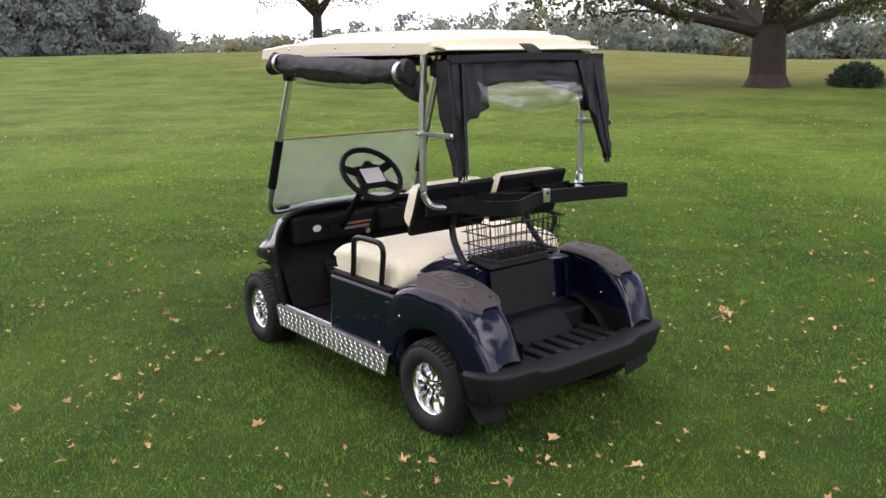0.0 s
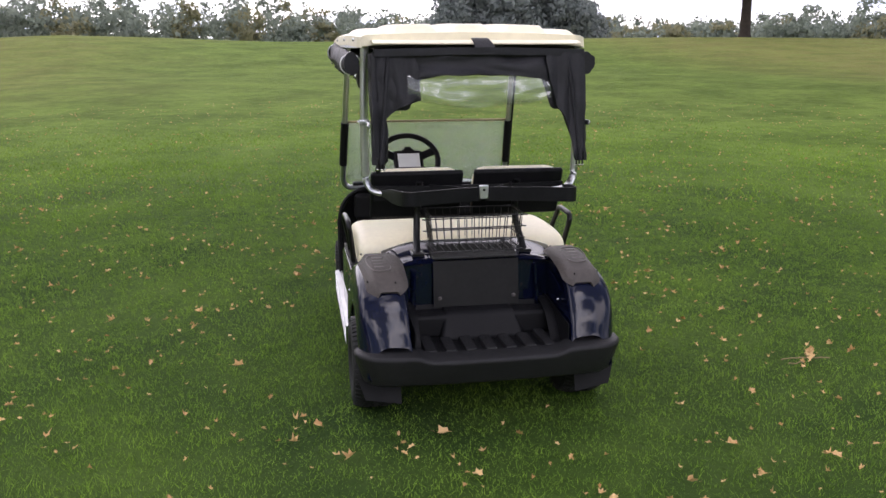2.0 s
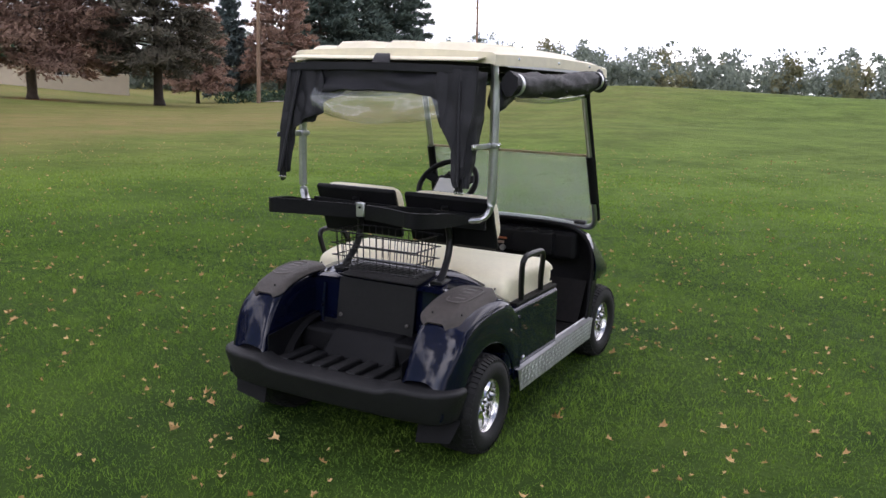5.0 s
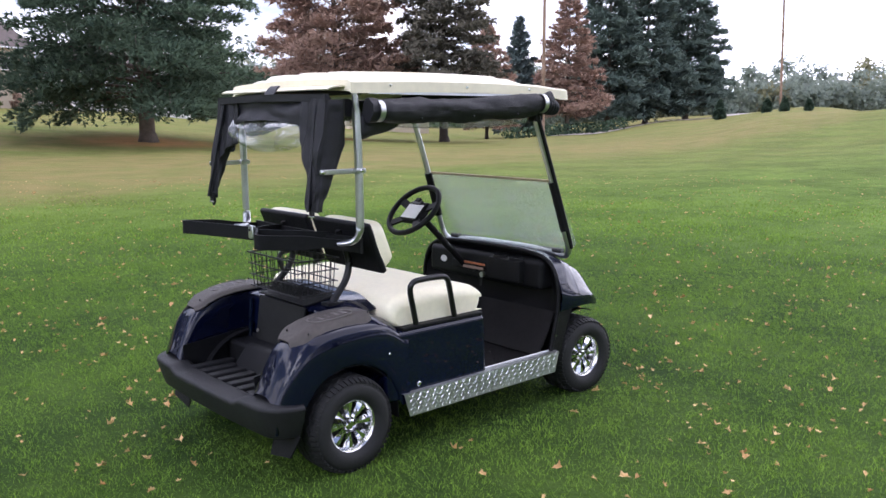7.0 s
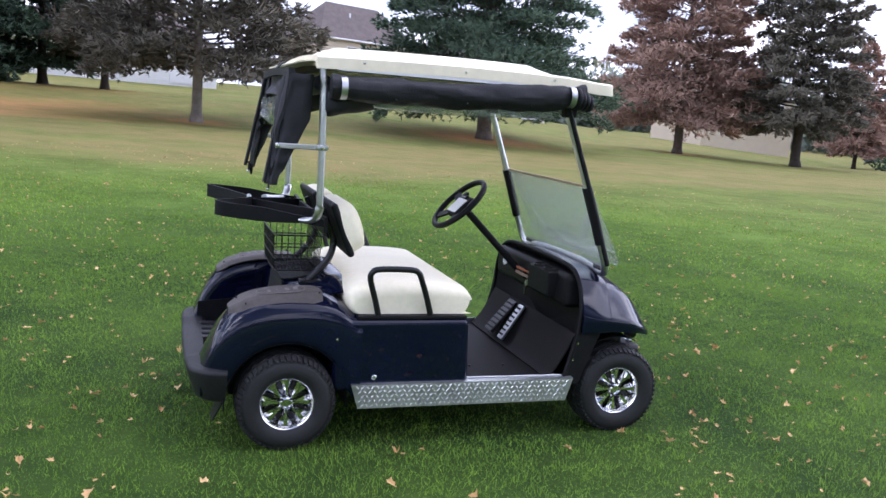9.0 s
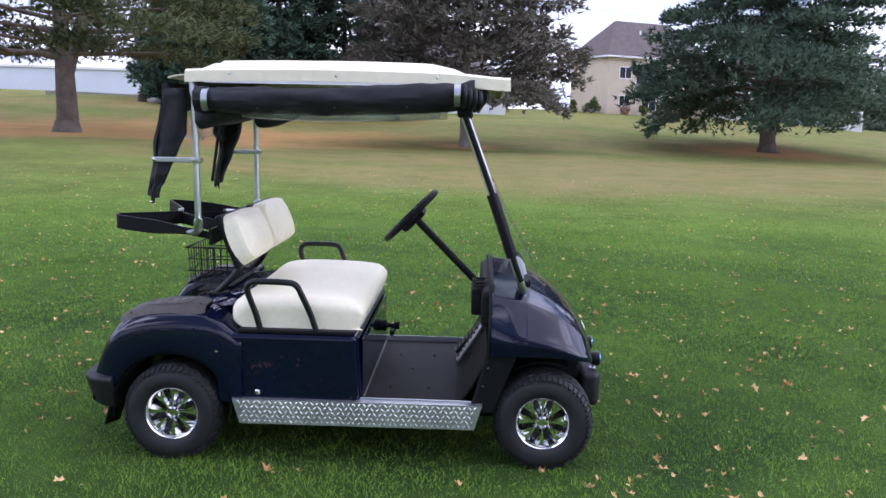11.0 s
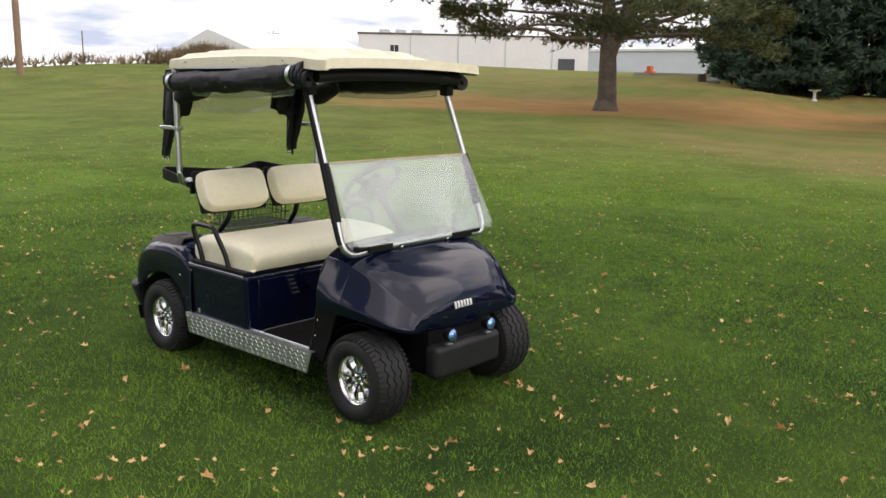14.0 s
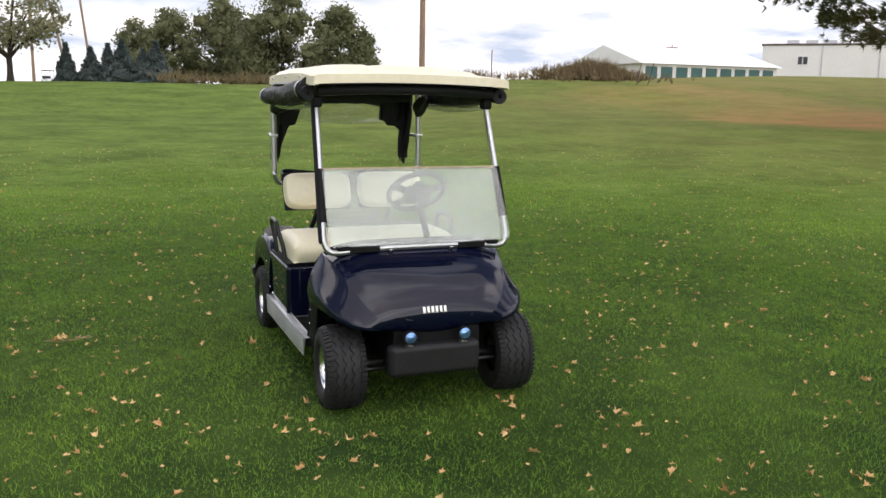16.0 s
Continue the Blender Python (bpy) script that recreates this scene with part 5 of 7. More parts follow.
for y in (-0.275, -0.155):
    ob_from("cup_rim", moved(revolve([(0.036, 0.0), (0.043, 0.0), (0.043, 0.012), (0.036, 0.012), (0.036, 0.0)], 24), pose(0.53, y, 0.755, 90, 0, 0)), GREYPLAS, cup)
# pedals
for y, w, tilt in ((0.07, 0.06, -33), (0.22, 0.10, -40)):
    pd = ob_from("pedal", moved(rbox((-0.01, -w / 2, -0.11), (0.01, w / 2, 0.11), 0.006, 2), pose(0.485, y, 0.395, 0, -tilt, 0)), ALU if w < 0.08 else DARKMETAL, cart, "bright ribbed steel pedal" if w < 0.08 else "dark ribbed pedal")
    for k in range(7):
        ob_from("pedal_rib", moved(rbox((-0.014, -w / 2 + 0.006, -0.09 + k * 0.028), (-0.009, w / 2 - 0.006, -0.078 + k * 0.028), 0.002, 1), pose(0.485, y, 0.395, 0, -tilt, 0)), GREYPLAS, pd)

# steering
WHEEL = pose(0.168, 0.176, 1.022, 0, 45, 0)
st = ob_from("steering_wheel", moved(tube([(0, 0.168 * math.cos(a), 0.168 * math.sin(a)) for a in np.linspace(0, 2 * math.pi, 48, endpoint=False)], 0.0155, seg=12, closed=True, up=(1, 0, 0)), WHEEL), BLACK, cart, "black plastic steering wheel with a scorecard clip")
hub = rbox((0.0, -0.085, -0.075), (0.045, 0.085, 0.07), 0.02, 3)
ob_from("wheel_hub", moved(hub, WHEEL), BLACK, st)
for a0 in (20, 160, 225, 315):
    a = radians(a0)
    ob_from("spoke", moved(sweep([(0.02, 0.05 * math.cos(a), 0.05 * math.sin(a)), (0.0, 0.165 * math.cos(a), 0.165 * math.sin(a))], [(-0.022, -0.006), (0.022, -0.006), (0.022, 0.006), (-0.022, 0.006)], up=(1, 0, 0)), WHEEL), BLACK, st)
ob_from("scorecard", moved(rbox((-0.006, -0.062, -0.06), (-0.002, 0.062, 0.035), 0.001, 1), WHEEL), CARD, st, "white score card")
ob_from("card_clip", moved(rbox((-0.014, -0.035, 0.036), (0.0, 0.035, 0.062), 0.004, 2), WHEEL), DARKMETAL, st)
ob_from("pencil_slot", moved(rbox((-0.02, -0.02, 0.05), (-0.005, 0.02, 0.075), 0.003, 1), WHEEL), BLACK, st)
ob_from("steering_column", tube([(0.20, 0.172, 1.0), (0.50, 0.150, 0.705), (0.58, 0.145, 0.62)], 0.019, seg=12), BLACK, cart)

# front bumper and spot lamps
bp = rbox((1.0, -0.285, 0.200), (1.128, 0.205, 0.360), 0.03, 4)
bp = [(x - (0.04 * smooth01((abs(y + 0.04) - 0.12) / 0.13) if x > 1.06 else 0), y, z) for x, y, z in bp[0]], bp[1]
ob_from("front_bumper", bp, RUBBER, cart, "scuffed black plastic front bumper")
for y in (-0.181, 0.110):
    lamp = ob_from("spot_lamp", moved(revolve([(0.001, -0.035), (0.02, -0.034), (0.033, -0.012), (0.036, 0.012), (0.034, 0.016), (0.03, 0.016)], 26), pose(1.082, y, 0.405, 0, 0, -90)), DARKMETAL, cart, "small spot lamp with blue lens")
    ob_from("lens", moved(revolve([(0.031, 0.014), (0.026, 0.021), (0.014, 0.026), (0.001, 0.027)], 26), pose(1.082, y, 0.405, 0, 0, -90)), BLUELENS, lamp, "blue glass lens")
    ob_from("lamp_bracket", join(rbox((1.055, y - 0.02, 0.355), (1.085, y + 0.02, 0.362), 0.002, 1), rbox((1.064, y - 0.008, 0.355), (1.076, y + 0.008, 0.38), 0.002, 1)), ALU, lamp)


# ---- wheels
def tyre_geo():
    w = 0.105
    prof = [(0.112, w * 0.72), (0.125, w * 0.93), (0.15, w), (0.178, w * 0.98), (0.198, w * 0.86), (0.209, w * 0.66), (TYRE_R, w * 0.3), (TYRE_R, -w * 0.3), (0.209, -w * 0.66), (0.198, -w * 0.86), (0.178, -w * 0.98), (0.15, -w), (0.125, -w * 0.93), (0.112, -w * 0.72)]
    return revolve(prof, 64)


def tread_geo():
    """Three zigzag ribs round the tyre, and a row of lugs along each shoulder."""
    def lift(y):
        return TYRE_R - 0.017 * max(0, (abs(y) / 0.105 - 0.45) / 0.5) ** 1.8

    g = []
    n = 104
    for y0, y1 in ((-0.056, -0.024), (-0.016, 0.016), (0.024, 0.056)):
        v = []
        for i in range(n):
            a, zig = 2 * math.pi * i / n, 0.0055 * (1 if i % 4 in (1, 2) else -1)
            for y, r in ((y0 + zig, -0.003), (y0 + zig + 0.002, 0.0055), (y1 + zig - 0.002, 0.0055), (y1 + zig, -0.003)):
                v.append(((lift(y) + r) * math.cos(a), y, (lift(y) + r) * math.sin(a)))
        g.append((v, [(4 * i + j, 4 * i + j + 1, 4 * ((i + 1) % n) + j + 1, 4 * ((i + 1) % n) + j) for i in range(n) for j in range(3)]))
    for sg in (-1, 1):
        n2 = 52
        for i in range(n2):
            a0 = 2 * math.pi * (i + 0.25 * sg) / n2
            a1 = a0 + 2 * math.pi / n2 * 0.80
            v = []
            for r in (-0.003, 0.0055):
                for a, y in ((a0, 0.066 + 0.004 * (i % 2)), (a1, 0.066 + 0.004 * (i % 2)), (a1 - 0.015, 0.099), (a0 + 0.015, 0.099)):
                    v.append(((lift(y) + r) * math.cos(a), sg * y, (lift(y) + r) * math.sin(a)))
            g.append((v, [(4, 5, 6, 7), (0, 1, 5, 4), (1, 2, 6, 5), (2, 3, 7, 6), (3, 0, 4, 7)]))
    return join(*g)


def rim_geo():
    """The outer face looks along -y: bright lip, dish and barrel."""
    return revolve([(0.095, 0.06), (0.100, -0.03), (0.104, -0.062), (0.110, -0.078), (0.116, -0.083), (0.119, -0.078), (0.119, -0.06)], 56)


def spokes_geo():
    g = []
    for k in range(8):
        a = 2 * math.pi * k / 8
        m = pose(0, 0, 0, 0, -math.degrees(a), 0)
        pts = [(0.026, 0.0, 0.0105), (0.05, 0.004, 0.0115), (0.075, 0.0, 0.020), (0.102, -0.002, 0.031)]
        v = []
        for r, dy, hw in pts:
            v += [(r, -0.045 + dy, -hw), (r, -0.062 + dy, -hw * 0.35), (r, -0.062 + dy, hw * 0.35), (r, -0.045 + dy, hw)]
        f = [(4 * i + j, 4 * i + j + 1, 4 * i + j + 5, 4 * i + j + 4) for i in range(3) for j in range(3)]
        g.append(moved((v, f), m))
    return join(*g)


def wheel(x, y, out, turn=0):
    m = pose(x, y, HUB_Z, 0, 0, (0 if out < 0 else 180) + turn)
    w = ob_from("wheel", revolve([(0.001, 0.02), (0.094, 0.02), (0.094, 0.03), (0.001, 0.03)], 32), DARKMETAL, cart, "small wheel with chrome slotted rim and fat tyre")
    w.matrix_basis = m
    ob_from("tyre", tyre_geo(), TYRE, w, "black treaded tyre", sharp=60)
    t = ob_from("tread", tread_geo(), TYRE, w, smooth=False)
    ob_from("rim", rim_geo(), LIPCHROME, w, "chrome rim", sharp=50)
    ob_from("rim_dish", revolve([(0.101, -0.020), (0.088, -0.024), (0.05, -0.036), (0.02, -0.042)], 40), DARKCHROME, w)
    for k in range(8):
        a = 2 * math.pi * (k + 0.5) / 8
        slot = [(0.052, 0), (0.064, 0.0085), (0.079, 0.0135), (0.090, 0.009), (0.094, 0), (0.090, -0.009), (0.079, -0.0135), (0.064, -0.0085)]
        face = [(p * math.cos(a) - q * math.sin(a), -0.027 - (0.094 - p) * 0.30, p * math.sin(a) + q * math.cos(a)) for p, q in slot]
        ob_from("rim_slot", (face + [(x, y + 0.006, z) for x, y, z in face], [tuple(range(8))] + [(i, (i + 1) % 8, (i + 1) % 8 + 8, i + 8) for i in range(8)]), DARKMETAL, w, smooth=False)
    ob_from("spokes", spokes_geo(), CHROME, w, sharp=30)
    ob_from("hub_cap", revolve([(0.034, -0.03), (0.033, -0.064), (0.026, -0.072), (0.02, -0.074), (0.018, -0.066), (0.001, -0.066)], 28), CHROME, w)
    for k in range(4):
        a = 2 * math.pi * (k + 0.5) / 4
        ob_from("lug_nut", moved(revolve([(0.001, -0.012), (0.006, -0.01), (0.007, 0.0)], 6), pose(0.027 * math.cos(a), -0.068, 0.027 * math.sin(a))), DARKMETAL, w)
    ob_from("valve", tube([(0.085, -0.05, 0.03), (0.088, -0.072, 0.031)], 0.003, seg=6), BLACK, w)
    return w


wheel(-AX, -0.497, -1)
wheel(-AX, 0.497, 1)
wheel(AX, -0.468, -1, -3)
wheel(AX, 0.468, 1, -3)


# ---------------------------------------------------------------- trees
def polar(cx, cy, az, dist):
    return cx + dist * math.cos(radians(az)), cy + dist * math.sin(radians(az))


def limb_path(rs, base, az, length, rise, sag, n=7):
    t = np.linspace(0, 1, n)
    wob = rs.normal(0, 0.03 * length, (n, 3)) * t[:, None]
    p = np.stack([np.cos(az) * length * t, np.sin(az) * length * t, rise * t - sag * t * t], 1) + wob
    return base + p


def thin(path, r0, r1, seg=5):
    rows = []
    n = len(path)
    v, f = [], []
    for i in range(n):
        a, b = path[max(i - 1, 0)], path[min(i + 1, n - 1)]
        t = (b - a) / (np.linalg.norm(b - a) + 1e-9)
        s = np.cross(t, (0.13, 0.2, 0.97))
        s /= np.linalg.norm(s) + 1e-9
        u = np.cross(s, t)
        r = r0 + (r1 - r0) * i / (n - 1)
        for k in range(seg):
            c = 2 * math.pi * k / seg
            v.append(tuple(path[i] + (s * math.cos(c) + u * math.sin(c)) * r))
    for i in range(n - 1):
        for k in range(seg):
            f.append((i * seg + k, i * seg + (k + 1) % seg, (i + 1) * seg + (k + 1) % seg, (i + 1) * seg + k))
    return v, f


def tufts(rs, centers, dirs, k, length, width, spread):
    """Sprays of thin needle blades from each centre."""
    n = len(centers)
    c = np.repeat(centers, k, 0)
    d = np.repeat(dirs, k, 0) + rs.normal(0, spread, (n * k, 3))
    d /= np.linalg.norm(d, axis=1, keepdims=True) + 1e-9
    s = np.cross(d, rs.normal(0, 1, (n * k, 3)))
    s /= np.linalg.norm(s, axis=1, keepdims=True) + 1e-9
    ln = length * rs.uniform(0.6, 1.3, (n * k, 1))
    w = width * rs.uniform(0.6, 1.3, (n * k, 1))
    return np.stack([c - s * w, c + s * w, c + d * ln], 1).reshape(-1, 3)


def leaf_cards(rs, centers, size):
    """Small four-cornered leaves turned every way."""
    n = len(centers)
    a = rs.normal(0, 1, (n, 3))
    a /= np.linalg.norm(a, axis=1, keepdims=True)
    b = np.cross(a, rs.normal(0, 1, (n, 3)))
    b /= np.linalg.norm(b, axis=1, keepdims=True) + 1e-9
    s = size * rs.uniform(0.6, 1.35, (n, 1))
    return np.stack([centers - a * s, centers - b * s * 0.55, centers + a * s, centers + b * s * 0.55], 1).reshape(-1, 3)


def conifer(x, y, tall, base, radius, needle, bark, trunk_r, limbs, seed, label, spire=0.8, density=1.0, lean=0.0, rise=0.12, sag=0.22, blade=0.36, name="pine_tree", forks=0, sink=0.0, gap=0.28, needles=6, fine=0.17):
    rs = np.random.default_rng(seed)
    z0 = height(x, y) - sink
    tree = thing(name, label, "tree")
    tree.location = (x, y, z0)
    g = [thin(np.array([(lean * t * t, 0.1 * math.sin(3 * t + seed), tall * t) for t in np.linspace(0, 1, 12)]) + np.array([0, 0, -0.1]), trunk_r, trunk_r * 0.12, 12)]
    flare = thin(np.array([(0, 0, -0.15), (0, 0, 0.12), (0, 0, 0.45)]), trunk_r * 1.45, trunk_r * 0.98, 12)
    g.append(flare)
    if forks:
        for az, h, reach, up, r in ((47, 2.1, 2.4, 6.5, 0.30), (230, 2.7, 5.5, 0.7, 0.13), (20, 3.0, 5.5, 1.2, 0.12), (75, 3.3, 5.0, 0.5, 0.11), (140, 3.2, 5.0, 1.0, 0.12)):
            g.append(thin(limb_path(rs, np.array([0, 0, h]), radians(az), reach, up, -0.12 * up), r, r * 0.25, 9))
    cs, ds = [], []
    limbs = int(limbs * 1.35)
    for k in range(limbs):
        u = (k + rs.uniform(0, 1)) / limbs
        h = base + (tall - base) * u ** 1.15
        az = k * 2.399963 + rs.uniform(-0.5, 0.5)
        prof = (1 - u) ** spire * (0.75 + 0.25 * math.sin(min(1, u * 6) * math.pi / 2))
        length = max(min(0.35, 0.03 * tall), radius * prof * rs.uniform(0.68, 1.12))
        p = limb_path(rs, np.array([lean * (h / tall) ** 2, 0, h]), az, length, rise * length + 0.4 * u * length, sag * length * (1.2 - u))
        g.append(thin(p, max(0.018, trunk_r * 0.26 * (1 - u) ** 0.7), 0.008, 4))
        m = int(length * 26 * density) + 6
        t = rs.uniform(gap, 1.04, m) ** 0.8
        idx = np.clip(t * 6, 0, 5.999)
        i0 = idx.astype(int)
        q = p[i0] + (p[np.minimum(i0 + 1, 6)] - p[i0]) * (idx - i0)[:, None]
        side = rs.normal(0, 1, m) * length * 0.21 * (1.1 - 0.5 * t)
        q = q + np.stack([-math.sin(az) * side, math.cos(az) * side, rs.normal(0.03, 0.11, m) * (0.6 + 0.15 * length) - 0.05 * np.abs(side)], 1)
        d = np.stack([math.cos(az) - 0.5 * np.sign(side) * math.sin(az), math.sin(az) + 0.5 * np.sign(side) * math.cos(az), np.full(m, 0.22)], 1)
        cs.append(q), ds.append(d)
    ob_from("trunk", join(*g), bark, tree)
    cs = np.concatenate(cs)
    v = tufts(rs, cs, np.concatenate(ds), needles, blade, blade * fine, 0.62)
    away = cs * np.array([1, 1, 0]) / radius + np.array([0, 0, 0.55])
    crown = new("crown", mesh_tris("crown", v, 3, needle, np.repeat(away, needles, 0)))
    crown.parent = tree
    return tree


def broadleaf(x, y, tall, base, radius, leaf, bark, trunk_r, seed, label, clumps=70, per=170, size=0.14, name="deciduous_tree", fork=None, sink=0.0, squash=0.75):
    rs = np.random.default_rng(seed)
    tree = thing(name, label, "tree")
    tree.location = (x, y, height(x, y) - sink)
    fork = fork or base * 0.9
    g = [thin(np.array([(0, 0, -0.2), (0, 0, 0.15), (0.02, 0.01, fork * 0.6), (0.05, 0.0, fork * 1.05)]), trunk_r * 1.15, trunk_r * 0.85, 14),
         thin(np.array([(0, 0, -0.2), (0, 0, 0.1), (0, 0, 0.5)]), trunk_r * 1.6, trunk_r * 0.95, 14)]
    tops = []
    for k in range(9):
        az = k * 2.4 + rs.uniform(-0.3, 0.3)
        length = radius * rs.uniform(0.6, 0.95)
        p = limb_path(rs, np.array([0.04, 0, fork * rs.uniform(0.8, 1.05)]), az, length, (tall - fork) * rs.uniform(0.2, 0.75), 0.3, 8)
        g.append(thin(p, trunk_r * rs.uniform(0.4, 0.62), 0.03, 7))
        tops += [p[3], p[5], p[7]]
        for j in (3, 5):
            b = limb_path(rs, p[j], az + rs.uniform(-1.2, 1.2), length * 0.45, 0.6, 0.2, 5)
            g.append(thin(b, trunk_r * 0.13, 0.015, 5))
            tops.append(b[-1])
    ob_from("trunk", join(*g), bark, tree)
    cen, outs = [], []
    for k in range(clumps):
        if k < len(tops):
            c = tops[k]
        else:
            d = rs.normal(0, 1, 3)
            d /= np.linalg.norm(d)
            rr = rs.uniform(0.55, 1.0) ** 0.5
            c = np.array([d[0] * radius * rr, d[1] * radius * rr, (base + tall) / 2 + d[2] * (tall - base) / 2 * rr])
        d = rs.normal(0, 1, (per, 3)) * np.array([1, 1, squash])
        p = c + d * radius * rs.uniform(0.07, 0.13)
        d = d[p[:, 2] > base * 0.92]
        cen.append(p[p[:, 2] > base * 0.92])
        outs.append(d * 0.6 + c * np.array([1, 1, 0]) / radius + np.array([0, 0, 0.5]))
    crown = new("crown", mesh_tris("crown", leaf_cards(rs, np.concatenate(cen), size), 4, leaf, np.concatenate(outs)))
    crown.parent = tree
    return tree


conifer(15.3, 39.8, 14.2, 2.2, 8.0, PINELIT, PINEBARK, 0.42, 96, 1, "large dark green pine with low drooping branches", 0.62, 1.9, sag=0.30, blade=0.29, needles=6, fine=0.14)
conifer(-15.0, 27.9, 10.5, 2.9, 8.6, PINEYEL, PINEBARK, 0.42, 46, 2, "broad spreading pine with yellowing needles on rusty ground", 0.42, 1.8, lean=-0.5, rise=0.10, sag=0.12, gap=0.56, forks=1, blade=0.29, needles=8, fine=0.09)
conifer(0.0, 34.8, 12.5, 2.3, 5.6, DULLN, PALEBARK, 0.24, 88, 3, "thin brownish pine with a pale trunk", 0.35, 1.25, blade=0.33, needles=6, fine=0.13)
conifer(-4.8, 52.2, 9.5, 2.0, 3.4, DULLN, WOODMAT, 0.24, 54, 4, "small thin dull green tree on the slope", 0.5, 0.7)
conifer(-8.6, 55.0, 11, 1.2, 4.0, PINE, WOODMAT, 0.3, 64, 5, "dark green pine in front of white siding", 0.55, 0.9)
for i, (px, py, pt, pr) in enumerate(((-15.5, 49, 14, 4.6), (-14.0, 45, 11, 3.4), (-12.5, 52.5, 15, 5.0), (-18.5, 55, 15, 5.2), (-17.0, 50.5, 13, 4.4))):
    conifer(px, py, pt, 0.25, pr, PINE, PINEBARK, 0.35, 96, 20 + i, "dense dark green pine among a close group", 0.5, 1.0, blade=0.42, needles=6, fine=0.19, gap=0.12)
conifer(36.8, 53.8, 18, 2.4, 7.4, BROWNN, PINEBARK, 0.36, 96, 6, "tall pine with dead brown needles", 0.5, 1.1, blade=0.42, needles=6, fine=0.15)
conifer(42.0, 46.6, 15.5, 2.6, 4.8, DULLN, WOODMAT, 0.36, 80, 7, "dull dark tree with a forked trunk", 0.3, 1.2)
conifer(81.4, 67.2, 17, 2.5, 5.6, BROWNN, PINEBARK, 0.3, 84, 8, "tall pine with brown needles and pale trunk", 0.65, 0.6, blade=0.5)
for i, (az, dist) in enumerate(((37.4, 128), (35.0, 134), (32.5, 142))):
    px, py = -2.9 + dist * math.cos(radians(az)), -3.5 + dist * math.sin(radians(az))
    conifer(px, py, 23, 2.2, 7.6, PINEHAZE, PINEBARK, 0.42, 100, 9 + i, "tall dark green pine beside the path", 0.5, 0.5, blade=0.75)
for i, (az, dist, ht) in enumerate(((30.4, 98, 2.0), (27.6, 92, 1.3), (26.6, 88, 1.2), (25.2, 84, 0.9))):
    conifer(-2.9 + dist * math.cos(radians(az)), -3.5 + dist * math.sin(radians(az)), ht, 0.1, ht * 0.42, PINE, WOODMAT, 0.05, 30, 14 + i, "young dark green pine sapling on the rise", 0.8, 3.0, blade=0.22, name="sapling", gap=0.1)
conifer(*polar(-2.9, -3.5, 43.2, 112), 15, 1.0, 3.8, SPRUCE, WOODMAT, 0.25, 70, 71, "blue-green spruce standing behind the pines", 0.75, 0.8, blade=0.6, name="spruce_tree")
conifer(*polar(-2.9, -3.5, 45.3, 100), 13, 1.5, 4.2, BROWNN, WOODMAT, 0.22, 60, 72, "smaller pine with brown needles behind", 0.6, 0.8, blade=0.5)
# the old oak with its bush, and the tree on the crest
broadleaf(12.0, -24.0, 12, 2.3, 9.2, OAKL, WOODMAT, 0.58, 30, "old oak with a thick trunk and spreading limbs", 130, 340, 0.095, "oak_tree", fork=1.9)
broadleaf(56.7, -33.7, 20, 3.6, 11.5, FARAUT, WOODMAT, 0.40, 31, "tall tree with yellowing leaves on the crest", 150, 260, 0.12, fork=3.2)
rs = np.random.default_rng(77)
bush = thing("bush", "low rounded dark green bush on the lawn", "bush")
bx, by = -3.6 + 31 * math.cos(radians(-64.7)), 2.7 + 31 * math.sin(radians(-64.7))
bush.location = (bx, by, height(bx, by))
ob_from("stems", join(*[thin(limb_path(rs, np.zeros(3), k * 0.7, 0.55, 0.5, 0.0, 5), 0.02, 0.006, 5) for k in range(9)]), WOODMAT, bush)
d = rs.normal(0, 1, (900, 3))
d /= np.linalg.norm(d, axis=1, keepdims=True)
d[:, 2] = np.abs(d[:, 2])
cb = d * rs.uniform(0.55, 1.05, (900, 1)) * np.array([0.80, 0.8, 0.66]) + np.array([0, 0, 0.06])
o = new("leaves", mesh_tris("leaves", tufts(rs, cb, d, 6, 0.17, 0.02, 0.7), 3, PINE))
o.parent = bush


